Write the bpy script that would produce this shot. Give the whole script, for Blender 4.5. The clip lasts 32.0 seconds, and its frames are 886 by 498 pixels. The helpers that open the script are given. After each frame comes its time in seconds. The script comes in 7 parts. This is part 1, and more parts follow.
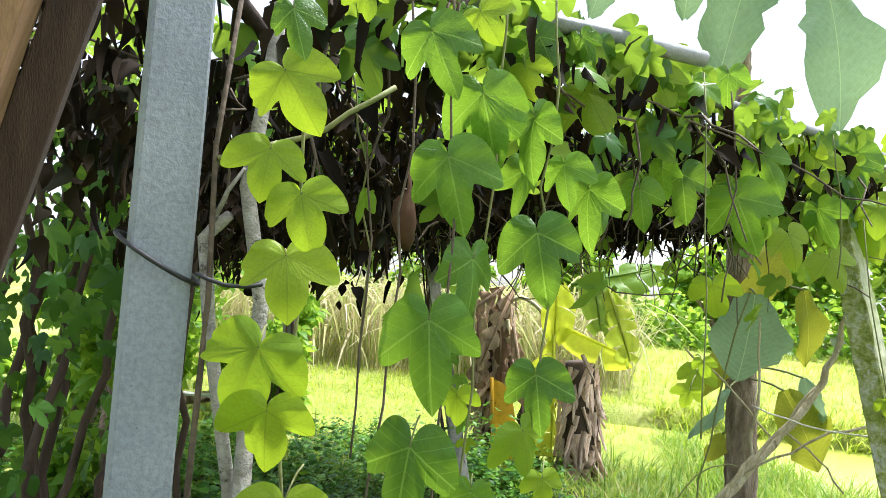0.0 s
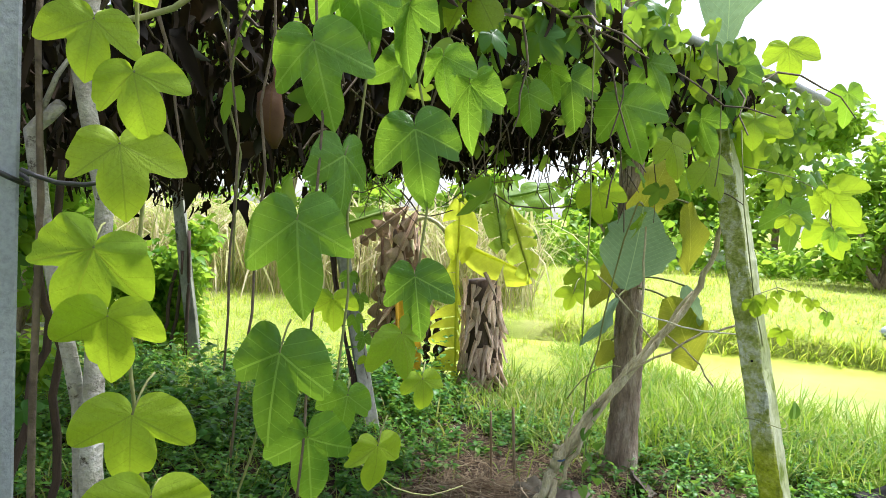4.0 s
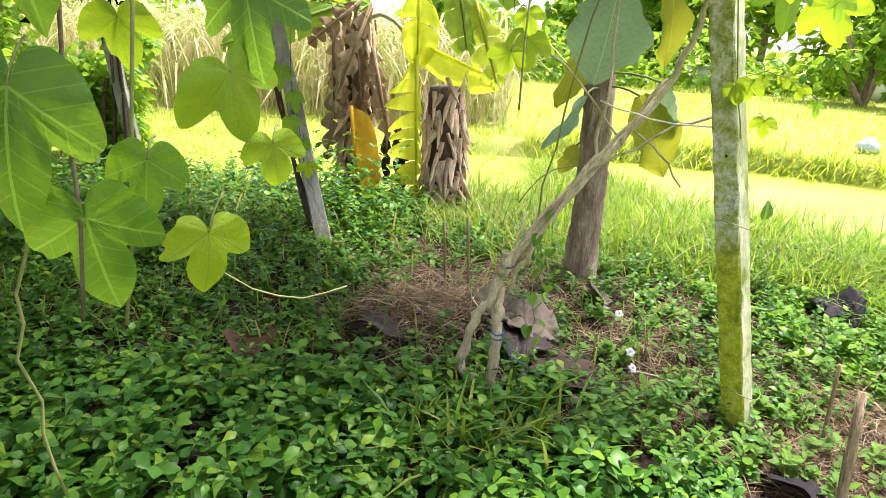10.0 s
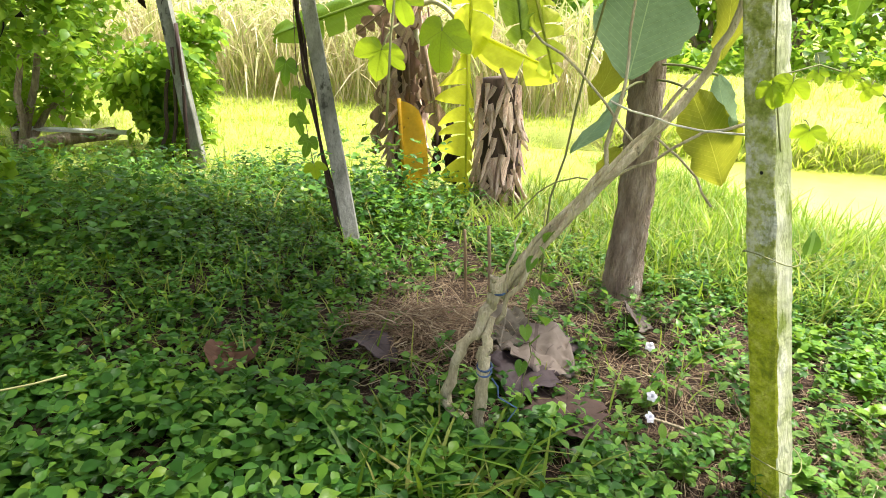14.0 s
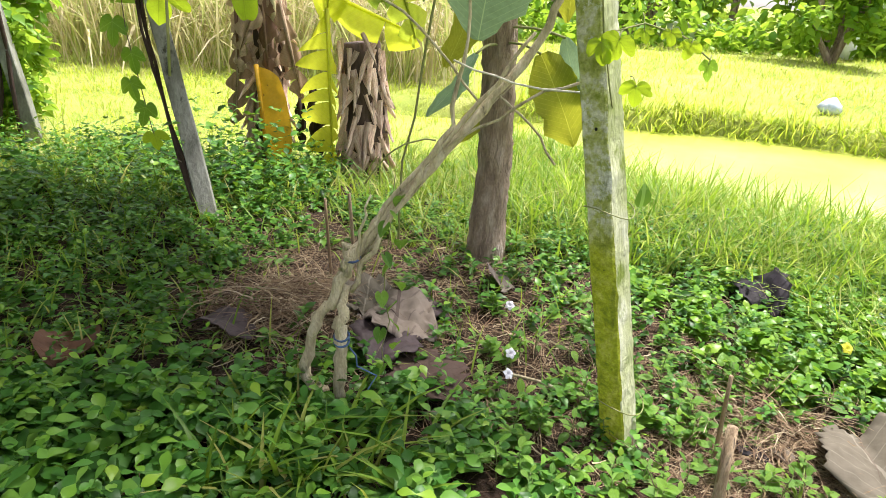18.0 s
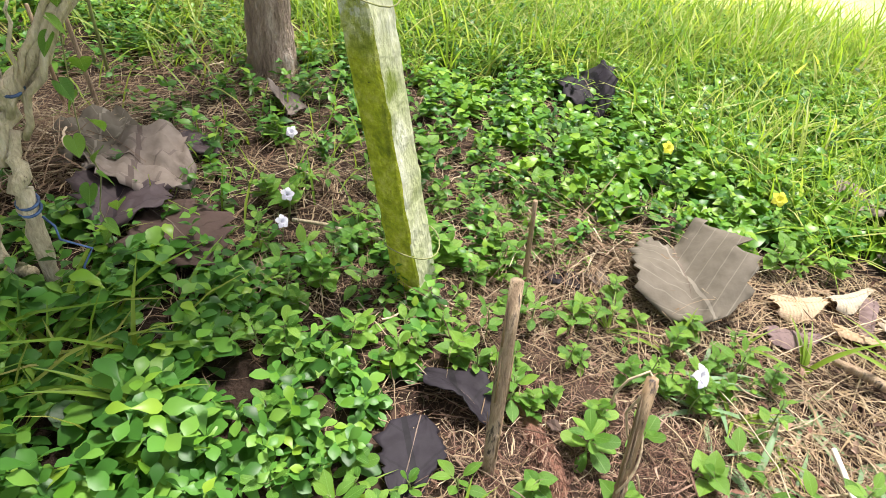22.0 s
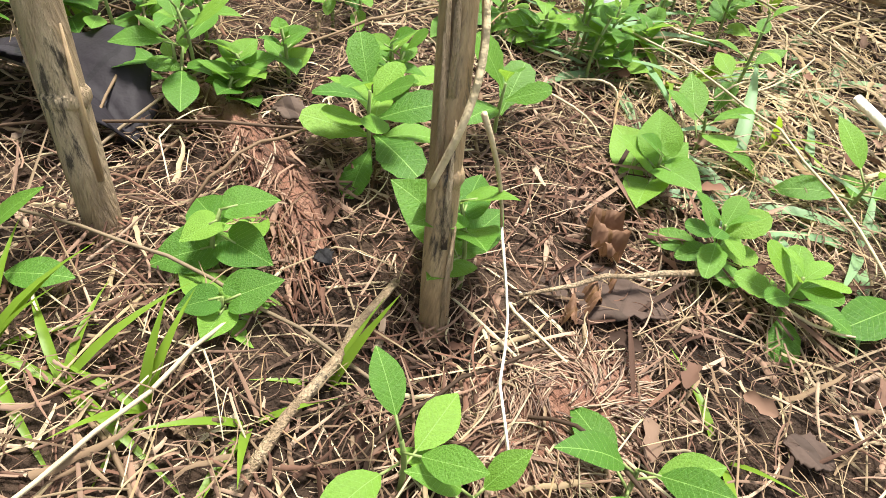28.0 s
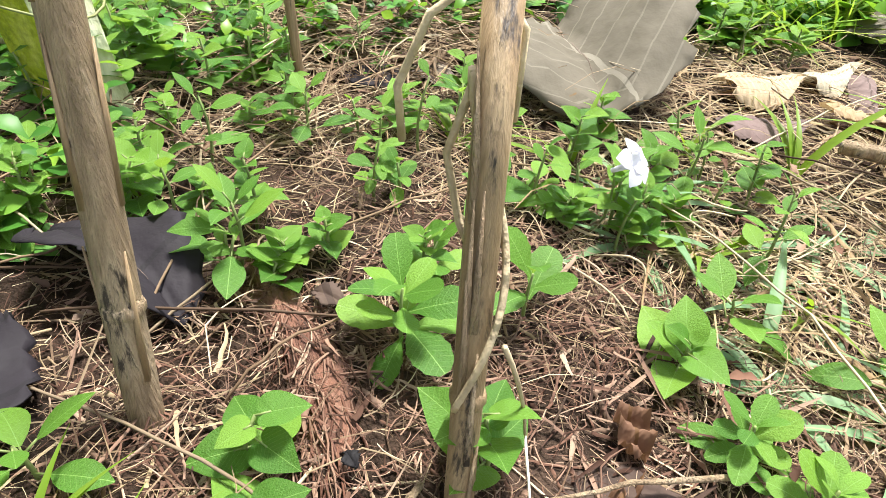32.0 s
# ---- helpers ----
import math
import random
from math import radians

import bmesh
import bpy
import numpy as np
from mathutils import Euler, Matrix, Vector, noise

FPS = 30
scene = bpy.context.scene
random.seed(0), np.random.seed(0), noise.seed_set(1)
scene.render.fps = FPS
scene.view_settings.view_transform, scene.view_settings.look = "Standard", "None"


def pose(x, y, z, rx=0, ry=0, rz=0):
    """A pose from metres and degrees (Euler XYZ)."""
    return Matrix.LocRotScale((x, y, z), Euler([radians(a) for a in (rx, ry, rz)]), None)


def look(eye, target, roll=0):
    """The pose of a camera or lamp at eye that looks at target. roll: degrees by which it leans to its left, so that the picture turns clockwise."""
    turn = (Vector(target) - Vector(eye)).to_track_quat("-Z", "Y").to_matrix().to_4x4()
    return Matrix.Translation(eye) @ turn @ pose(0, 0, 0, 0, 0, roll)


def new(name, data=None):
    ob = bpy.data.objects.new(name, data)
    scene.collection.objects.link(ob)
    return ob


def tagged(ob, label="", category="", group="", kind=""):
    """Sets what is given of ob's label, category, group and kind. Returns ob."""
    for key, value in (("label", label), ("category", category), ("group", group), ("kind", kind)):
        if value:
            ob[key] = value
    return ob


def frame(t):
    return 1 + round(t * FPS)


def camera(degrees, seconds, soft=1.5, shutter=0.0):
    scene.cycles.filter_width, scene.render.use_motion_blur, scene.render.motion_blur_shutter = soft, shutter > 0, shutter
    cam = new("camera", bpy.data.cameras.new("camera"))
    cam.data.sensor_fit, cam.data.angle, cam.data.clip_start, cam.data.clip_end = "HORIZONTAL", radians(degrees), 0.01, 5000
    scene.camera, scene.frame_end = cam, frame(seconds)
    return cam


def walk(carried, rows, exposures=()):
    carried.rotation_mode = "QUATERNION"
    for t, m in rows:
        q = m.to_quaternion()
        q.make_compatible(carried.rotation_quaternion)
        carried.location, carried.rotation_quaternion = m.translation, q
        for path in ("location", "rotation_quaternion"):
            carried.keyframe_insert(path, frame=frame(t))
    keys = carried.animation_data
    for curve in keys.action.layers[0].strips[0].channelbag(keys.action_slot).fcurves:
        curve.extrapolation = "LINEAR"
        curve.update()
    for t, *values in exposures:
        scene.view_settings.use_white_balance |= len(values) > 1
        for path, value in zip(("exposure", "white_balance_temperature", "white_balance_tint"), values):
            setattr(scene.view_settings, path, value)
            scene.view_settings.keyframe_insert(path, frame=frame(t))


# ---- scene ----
cam = camera(69.1, 32.0, soft=0.6)
PATH = [
    (0, (0.000, 0.000, 1.554), (-0.445, 1.947, 1.655), 3.98),
    (0.5, (0.001, -0.001, 1.555), (-0.430, 1.948, 1.680), 4.34),
    (1, (0.006, -0.002, 1.557), (-0.397, 1.953, 1.682), 4.06),
    (1.5, (0.009, 0.002, 1.559), (-0.360, 1.963, 1.689), 4.14),
    (2, (0.021, 0.005, 1.562), (-0.295, 1.975, 1.707), 3.36),
    (2.5, (0.039, 0.003, 1.563), (-0.205, 1.982, 1.717), 3.48),
    (3, (0.049, 0.027, 1.554), (-0.148, 2.015, 1.661), 3.01),
    (3.5, (0.056, 0.038, 1.535), (-0.115, 2.030, 1.532), 2.88),
    (4, (0.053, 0.062, 1.513), (-0.104, 2.053, 1.400), 3.16),
    (4.5, (0.053, 0.082, 1.483), (-0.084, 2.065, 1.253), 3.11),
    (6.5, (0.109, 0.154, 1.396), (-0.050, 2.062, 0.816), 2.23),
    (7, (0.123, 0.181, 1.382), (-0.069, 2.076, 0.774), 2.97),
    (7.5, (0.121, 0.199, 1.374), (-0.172, 2.074, 0.744), 2.53),
    (8, (0.140, 0.217, 1.367), (-0.135, 2.088, 0.715), 3.13),
    (8.5, (0.166, 0.223, 1.369), (-0.017, 2.108, 0.726), 3.50),
    (9, (0.178, 0.239, 1.376), (0.079, 2.138, 0.756), 3.40),
    (9.5, (0.178, 0.287, 1.366), (0.087, 2.184, 0.740), 3.39),
    (10, (0.190, 0.390, 1.358), (0.135, 2.284, 0.717), 3.29),
    (10.5, (0.218, 0.457, 1.365), (0.186, 2.342, 0.698), 3.73),
    (11, (0.249, 0.547, 1.370), (0.219, 2.419, 0.668), 3.24),
    (11.5, (0.288, 0.628, 1.359), (0.301, 2.490, 0.631), 2.99),
    (12, (0.333, 0.653, 1.361), (0.350, 2.516, 0.634), 2.84),
    (12.5, (0.400, 0.691, 1.372), (0.255, 2.555, 0.660), 3.07),
    (13, (0.493, 0.742, 1.374), (0.239, 2.590, 0.654), 3.48),
    (13.5, (0.530, 0.753, 1.382), (0.183, 2.593, 0.679), 2.34),
    (15.5, (0.589, 0.796, 1.374), (0.255, 2.648, 0.696), 2.72),
    (16, (0.600, 0.797, 1.374), (0.297, 2.652, 0.691), 2.49),
    (16.5, (0.607, 0.805, 1.367), (0.349, 2.655, 0.653), 2.60),
    (17, (0.613, 0.796, 1.369), (0.416, 2.656, 0.661), 2.99),
    (17.5, (0.628, 0.794, 1.364), (0.539, 2.656, 0.640), 3.73),
    (18, (0.650, 0.812, 1.349), (0.663, 2.665, 0.596), 3.67),
    (18.5, (0.678, 0.796, 1.347), (0.687, 2.652, 0.603), 2.68),
    (19, (0.723, 0.809, 1.340), (0.869, 2.638, 0.544), 3.01),
    (19.5, (0.757, 0.856, 1.322), (1.042, 2.659, 0.505), 3.82),
    (20, (0.801, 0.979, 1.302), (1.086, 2.747, 0.411), 4.80),
    (20.5, (0.836, 1.057, 1.289), (1.152, 2.763, 0.293), 4.59),
    (21, (0.902, 1.139, 1.239), (1.236, 2.787, 0.157), 4.36),
    (21.5, (0.945, 1.168, 1.213), (1.340, 2.734, 0.034), 5.47),
    (22, (0.978, 1.221, 1.195), (1.399, 2.744, -0.031), 5.74),
    (22.5, (1.030, 1.286, 1.165), (1.402, 2.739, -0.159), 5.90),
    (23, (1.113, 1.348, 1.120), (1.420, 2.715, -0.307), 7.00),
    (23.5, (1.138, 1.374, 1.077), (1.496, 2.642, -0.428), 7.51),
    (24, (1.155, 1.439, 0.973), (1.722, 2.619, -0.539), 9.48),
    (24.5, (1.202, 1.487, 0.832), (1.777, 2.630, -0.705), 8.54),
    (25, (1.268, 1.477, 0.657), (1.869, 2.614, -0.876), 7.53),
    (25.5, (1.309, 1.483, 0.544), (1.947, 2.620, -0.974), 6.66),
    (27.5, (1.354, 1.530, 0.406), (2.089, 2.706, -1.034), 8.51),
    (28, (1.364, 1.530, 0.395), (2.102, 2.678, -1.067), 8.84),
    (28.5, (1.378, 1.531, 0.386), (2.134, 2.658, -1.083), 8.71),
    (29, (1.388, 1.529, 0.386), (2.186, 2.641, -1.072), 9.88),
    (29.5, (1.387, 1.533, 0.403), (2.188, 2.705, -1.005), 8.92),
    (30, (1.389, 1.540, 0.421), (2.148, 2.787, -0.946), 6.25),
    (30.5, (1.382, 1.546, 0.440), (2.118, 2.858, -0.878), 5.01),
    (31, (1.378, 1.556, 0.452), (2.105, 2.904, -0.835), 4.95),
    (31.5, (1.381, 1.558, 0.456), (2.113, 2.917, -0.816), 5.89),
    (32, (1.385, 1.563, 0.467), (2.075, 2.966, -0.780), 5.42),
]
walk(cam, [(t, look(eye, target, roll)) for t, eye, target, roll in PATH], [(0.0, 1.45, 6000, 11), (4.0, 1.3, 6000, 11), (8.0, 1.65, 6500, 13), (13.0, 1.68, 6600, 15), (16.0, 1.65, 6600, 15), (19.0, 1.45, 6500, 16), (22.0, 1.5, 6500, 17), (24.0, 1.64, 6600, 18), (25.0, 1.6, 6850, 15), (29.0, 1.65, 6500, 8), (32.0, 1.66, 6400, 10)])

# ---- light ----
SUN_AZ, SUN_EL = 49.0, 70.0  # degrees to the right of the first view, and up
world = bpy.data.worlds.new("sky")
scene.world = world
world.use_nodes = True
wn = world.node_tree
sky = wn.nodes.new("ShaderNodeTexSky")
sky.sky_type, sky.sun_disc = "NISHITA", False
sky.sun_elevation, sky.sun_rotation = radians(SUN_EL), radians(SUN_AZ)
sky.air_density, sky.dust_density, sky.ozone_density = 1.0, 1.6, 1.0
wn.nodes["Background"].inputs[1].default_value = 0.115
haze = wn.nodes.new("ShaderNodeHueSaturation")
haze.inputs["Saturation"].default_value, haze.inputs["Value"].default_value = 0.35, 1.1
wn.links.new(sky.outputs[0], haze.inputs["Color"])
wn.links.new(haze.outputs[0], wn.nodes["Background"].inputs[0])
sun = new("sun", bpy.data.lights.new("sun", "SUN"))
sun.data.energy, sun.data.angle, sun.data.color = 3.9, radians(11.0), (1.0, 0.97, 0.91)
sd = Vector((math.sin(radians(SUN_AZ)) * math.cos(radians(SUN_EL)), math.cos(radians(SUN_AZ)) * math.cos(radians(SUN_EL)), math.sin(radians(SUN_EL))))
sun.matrix_world = look(sd * 30, (0, 0, 0))

# ---- materials ----


def node_mat(name):
    m = bpy.data.materials.new(name)
    m.use_nodes = True
    nt = m.node_tree
    return m, nt, nt.nodes["Principled BSDF"], nt.nodes["Material Output"]


def ramp(nt, fac, cols, span=(0.25, 0.75)):
    r = nt.nodes.new("ShaderNodeValToRGB")
    while len(r.color_ramp.elements) < len(cols):
        r.color_ramp.elements.new(0.5)
    for i, c in enumerate(cols):
        e = r.color_ramp.elements[i]
        e.position = span[0] + (span[1] - span[0]) * i / max(1, len(cols) - 1)
        e.color = (*c, 1)
    nt.links.new(fac, r.inputs[0])
    return r.outputs[0]


def tex_noise(nt, scale, detail=5.0, rough=0.6, stretch=None):
    tc = nt.nodes.new("ShaderNodeTexCoord")
    n = nt.nodes.new("ShaderNodeTexNoise")
    n.inputs["Scale"].default_value, n.inputs["Detail"].default_value, n.inputs["Roughness"].default_value = scale, detail, rough
    src = tc.outputs["Object"]
    if stretch:
        mp = nt.nodes.new("ShaderNodeMapping")
        mp.inputs["Scale"].default_value = stretch
        nt.links.new(src, mp.inputs[0])
        src = mp.outputs[0]
    nt.links.new(src, n.inputs["Vector"])
    return n.outputs["Fac"]


def mix_col(nt, fac, a, b, kind="MIX"):
    m = nt.nodes.new("ShaderNodeMix")
    m.data_type, m.blend_type = "RGBA", kind
    for sock, v in ((m.inputs[0], fac), (m.inputs[6], a), (m.inputs[7], b)):
        if isinstance(v, (int, float)):
            sock.default_value = v
        elif isinstance(v, tuple):
            sock.default_value = (*v, 1)
        else:
            nt.links.new(v, sock)
    return m.outputs[2]


def surf_mat(name, cols, scale=8.0, rough=0.8, bump=0.3, fine=60.0, metal=0.0, stretch=None, spots=None, vary=0.0, dist=0.02):
    """A solid surface: broad stains, fine grain, relief, optional spots (colour, scale, threshold)."""
    m, nt, b, out = node_mat(name)
    big, small = tex_noise(nt, scale, stretch=stretch), tex_noise(nt, fine, 4.0, stretch=stretch)
    c = ramp(nt, big, cols)
    c = mix_col(nt, 0.35, c, ramp(nt, small, [(0.25, 0.25, 0.25), (1, 1, 1)], (0.3, 0.6)), "MULTIPLY")
    if spots:
        c = mix_col(nt, ramp(nt, tex_noise(nt, spots[1], 6.0, 0.7, stretch), [(0, 0, 0), (1, 1, 1)], (spots[2], spots[2] + 0.08)), c, spots[0])
    if vary:
        oi = nt.nodes.new("ShaderNodeObjectInfo")
        hs = nt.nodes.new("ShaderNodeHueSaturation")
        mr = nt.nodes.new("ShaderNodeMapRange")
        mr.inputs[3].default_value, mr.inputs[4].default_value = 1 - vary, 1 + vary
        nt.links.new(oi.outputs["Random"], mr.inputs[0])
        nt.links.new(mr.outputs[0], hs.inputs["Value"])
        nt.links.new(c, hs.inputs["Color"])
        c = hs.outputs[0]
    nt.links.new(c, b.inputs["Base Color"])
    b.inputs["Roughness"].default_value, b.inputs["Metallic"].default_value = rough, metal
    bp = nt.nodes.new("ShaderNodeBump")
    bp.inputs["Strength"].default_value, bp.inputs["Distance"].default_value = bump, dist
    add = nt.nodes.new("ShaderNodeMath")
    nt.links.new(big, add.inputs[0])
    nt.links.new(small, add.inputs[1])
    nt.links.new(add.outputs[0], bp.inputs["Height"])
    nt.links.new(bp.outputs[0], b.inputs["Normal"])
    return m


def leaf_mat(name, cols, trans=0.4, rough=0.45, island=True, veins=None, brown=0.0, tint=(0.55, 0.75, 0.06), relief=1.0, palmate=False, gloss=0.22):
    """A leaf: shaded by its own chance value, with light passing through; veins: (colour, spacing)."""
    m, nt, b, out = node_mat(name)
    if island:
        rnd = nt.nodes.new("ShaderNodeNewGeometry").outputs["Random Per Island"]
    else:
        rnd = nt.nodes.new("ShaderNodeObjectInfo").outputs["Random"]
    c = ramp(nt, rnd, cols, (0.05, 0.95))
    n = tex_noise(nt, 25.0 if not island else 9.0, 4.0)
    c = mix_col(nt, 0.4, c, ramp(nt, n, [(0.45, 0.45, 0.4), (1, 1, 1)], (0.3, 0.65)), "MULTIPLY")
    if brown:
        c = mix_col(nt, ramp(nt, tex_noise(nt, 17.0, 3.0), [(0, 0, 0), (1, 1, 1)], (1 - brown, 1.06 - brown)), c, (0.16, 0.08, 0.02))
    if veins:
        tc = nt.nodes.new("ShaderNodeTexCoord")
        sep = nt.nodes.new("ShaderNodeSeparateXYZ")
        nt.links.new(tc.outputs["Object"], sep.inputs[0])

        def op(kind, a, v):
            q = nt.nodes.new("ShaderNodeMath")
            q.operation = kind
            for i, s in enumerate((a, v)):
                if s is None:
                    continue
                if isinstance(s, (int, float)):
                    q.inputs[i].default_value = s
                else:
                    nt.links.new(s, q.inputs[i])
            return q.outputs[0]

        ax, along = op("ABSOLUTE", sep.outputs[0], None), sep.outputs[1]
        if palmate:
            down = op("MULTIPLY", sep.outputs[1], -1.0)
            outer = op("GREATER_THAN", op("MULTIPLY", ax, 1.7), op("MAXIMUM", down, 0.0))
            far = op("ABSOLUTE", op("SUBTRACT", op("MULTIPLY", ax, 0.53), op("MULTIPLY", down, 0.85)), None)
            run = op("ADD", op("MULTIPLY", ax, 0.85), op("MULTIPLY", down, 0.53))
            pick = lambda a, b: op("ADD", op("MULTIPLY", outer, a), op("MULTIPLY", op("SUBTRACT", 1.0, outer), b))
            ax, along = pick(far, ax), pick(run, down)
        rib = op("LESS_THAN", ax, veins[1] * 0.07)
        slant = op("ADD", along, op("MULTIPLY", ax, -0.75))
        side = op("LESS_THAN", op("ABSOLUTE", op("SUBTRACT", op("FRACT", op("MULTIPLY", slant, 1 / veins[1]), None), 0.5), None), 0.035)
        both = op("MAXIMUM", rib, op("MULTIPLY", side, 0.55))
        c = mix_col(nt, both, c, veins[0])
        bp = nt.nodes.new("ShaderNodeBump")
        bp.inputs["Strength"].default_value, bp.inputs["Distance"].default_value = 0.7, 0.004
        nt.links.new(op("SUBTRACT", op("MULTIPLY", n, relief), both), bp.inputs["Height"])
        nt.links.new(bp.outputs[0], b.inputs["Normal"])
        relief_out = bp.outputs[0]
    nt.links.new(c, b.inputs["Base Color"])
    b.inputs["Roughness"].default_value = rough
    b.inputs["Specular IOR Level"].default_value = gloss
    tr = nt.nodes.new("ShaderNodeBsdfTranslucent")
    if veins:
        nt.links.new(relief_out, tr.inputs["Normal"])
    nt.links.new(mix_col(nt, 0.5, c, tint, "MIX"), tr.inputs[0])
    ms = nt.nodes.new("ShaderNodeMixShader")
    ms.inputs[0].default_value = trans
    nt.links.new(b.outputs[0], ms.inputs[1])
    nt.links.new(tr.outputs[0], ms.inputs[2])
    nt.links.new(ms.outputs[0], out.inputs[0])
    return m


M_CONCRETE = surf_mat("grey_concrete", [(0.27, 0.295, 0.345), (0.36, 0.385, 0.44)], 7.0, 0.85, 0.5, 120.0, spots=((0.05, 0.055, 0.065), 62.0, 0.645), dist=0.005)


def ground_mat():
    """Bare soil round the yard, giving way unevenly to rough grass."""
    m, nt, b, out = node_mat("yard_and_field")
    tc = nt.nodes.new("ShaderNodeTexCoord")
    mp = nt.nodes.new("ShaderNodeMapping")
    mp.inputs["Location"].default_value, mp.inputs["Scale"].default_value = (0.11, -0.43, 0), (0.27, 0.25, 0)
    nt.links.new(tc.outputs["Object"], mp.inputs[0])
    ln = nt.nodes.new("ShaderNodeVectorMath")
    ln.operation = "LENGTH"
    nt.links.new(mp.outputs[0], ln.inputs[0])
    add = nt.nodes.new("ShaderNodeMath")
    add.operation = "MULTIPLY_ADD"
    nt.links.new(tex_noise(nt, 1.7, 6.0, 0.7), add.inputs[0])
    add.inputs[1].default_value = 0.7
    nt.links.new(ln.outputs["Value"], add.inputs[2])
    half = nt.nodes.new("ShaderNodeMath")
    half.operation = "MULTIPLY"
    half.inputs[1].default_value = 0.5
    nt.links.new(add.outputs[0], half.inputs[0])
    mask = ramp(nt, half.outputs[0], [(0, 0, 0), (1, 1, 1)], (0.66, 0.76))
    big, fine = tex_noise(nt, 6.0), tex_noise(nt, 70.0, 4.0)
    soil = ramp(nt, big, [(0.010, 0.007, 0.005), (0.040, 0.025, 0.017), (0.095, 0.060, 0.042)])
    field = ramp(nt, tex_noise(nt, 0.6, 6.0), [(0.22, 0.30, 0.05), (0.36, 0.41, 0.10), (0.46, 0.43, 0.19)])
    c = mix_col(nt, mask, soil, field)
    c = mix_col(nt, 0.35, c, ramp(nt, fine, [(0.25, 0.25, 0.25), (1, 1, 1)], (0.3, 0.6)), "MULTIPLY")
    nt.links.new(c, b.inputs["Base Color"])
    b.inputs["Roughness"].default_value, b.inputs["Specular IOR Level"].default_value = 0.95, 0.15
    bp = nt.nodes.new("ShaderNodeBump")
    bp.inputs["Strength"].default_value, bp.inputs["Distance"].default_value = 0.9, 0.03
    sm = nt.nodes.new("ShaderNodeMath")
    nt.links.new(big, sm.inputs[0])
    nt.links.new(fine, sm.inputs[1])
    nt.links.new(sm.outputs[0], bp.inputs["Height"])
    nt.links.new(bp.outputs[0], b.inputs["Normal"])
    return m


M_GROUND = ground_mat()


def moss_mat():
    """Yellow-green moss on the lower part, grey lichen with green stains above."""
    m, nt, b, out = node_mat("mossy_concrete")
    tc = nt.nodes.new("ShaderNodeTexCoord")
    sep = nt.nodes.new("ShaderNodeSeparateXYZ")
    nt.links.new(tc.outputs["Object"], sep.inputs[0])
    n1, n2, n3 = tex_noise(nt, 6.0), tex_noise(nt, 26.0, 6.0), tex_noise(nt, 90.0)
    add = nt.nodes.new("ShaderNodeMath")
    add.operation = "MULTIPLY_ADD"
    nt.links.new(n1, add.inputs[0])
    add.inputs[1].default_value = 0.5
    nt.links.new(sep.outputs[2], add.inputs[2])
    half = nt.nodes.new("ShaderNodeMath")
    half.operation = "MULTIPLY"
    half.inputs[1].default_value = 0.5
    nt.links.new(add.outputs[0], half.inputs[0])
    mask = ramp(nt, half.outputs[0], [(0, 0, 0), (1, 1, 1)], (0.42, 0.56))
    lichen = ramp(nt, tex_noise(nt, 11.0, 6.0, 0.75), [(0, 0, 0), (1, 1, 1)], (0.54, 0.60))
    stain = ramp(nt, tex_noise(nt, 4.0, 7.0, 0.75, (1, 1, 0.35)), [(0, 0, 0), (1, 1, 1)], (0.50, 0.62))
    low = ramp(nt, n2, [(0.20, 0.25, 0.008), (0.42, 0.46, 0.014), (0.60, 0.60, 0.10)], (0.3, 0.7))
    high = ramp(nt, n2, [(0.24, 0.29, 0.04), (0.44, 0.46, 0.15), (0.66, 0.65, 0.50)], (0.34, 0.62))
    band = nt.nodes.new("ShaderNodeMath")
    band.operation = "MULTIPLY"
    nt.links.new(lichen, band.inputs[0])
    nt.links.new(mask, band.inputs[1])
    c = mix_col(nt, mask, low, high)
    c = mix_col(nt, band.outputs[0], c, (0.70, 0.69, 0.60))
    c = mix_col(nt, stain, c, (0.13, 0.16, 0.012))
    c = mix_col(nt, 0.45, c, ramp(nt, n3, [(0.3, 0.3, 0.3), (1, 1, 1)], (0.3, 0.6)), "MULTIPLY")
    nt.links.new(c, b.inputs["Base Color"])
    b.inputs["Roughness"].default_value = 0.92
    bp = nt.nodes.new("ShaderNodeBump")
    bp.inputs["Strength"].default_value, bp.inputs["Distance"].default_value = 1.0, 0.010
    sm = nt.nodes.new("ShaderNodeMath")
    nt.links.new(n3, sm.inputs[0])
    nt.links.new(n2, sm.inputs[1])
    nt.links.new(sm.outputs[0], bp.inputs["Height"])
    nt.links.new(bp.outputs[0], b.inputs["Normal"])
    return m


M_MOSS = moss_mat()
M_TENDRILD = surf_mat("dry_tendril", [(0.36, 0.27, 0.15), (0.58, 0.47, 0.30)], 25.0, 0.8, 0.3)
# less mossy post face, made paler still for the sun falling on it
M_PALE_SUN = surf_mat("pale_sunward_concrete", [(0.20, 0.25, 0.05), (0.46, 0.48, 0.28), (0.66, 0.66, 0.54)], 9.0, 0.85, 0.8, 70.0, stretch=(1, 1, 0.5), spots=((0.15, 0.20, 0.02), 7.0, 0.55), dist=0.008)
M_OLDPOST = surf_mat("weathered_grey_post", [(0.10, 0.10, 0.08), (0.26, 0.26, 0.22), (0.46, 0.46, 0.42)], 6.0, 0.75, 0.6, 60.0, stretch=(1, 1, 0.5), spots=((0.05, 0.05, 0.035), 9.0, 0.58), dist=0.010)
M_WOOD = surf_mat("sawn_wood", [(0.20, 0.10, 0.05), (0.38, 0.22, 0.11)], 4.0, 0.7, 0.5, 40.0, stretch=(14, 14, 0.6), dist=0.006)
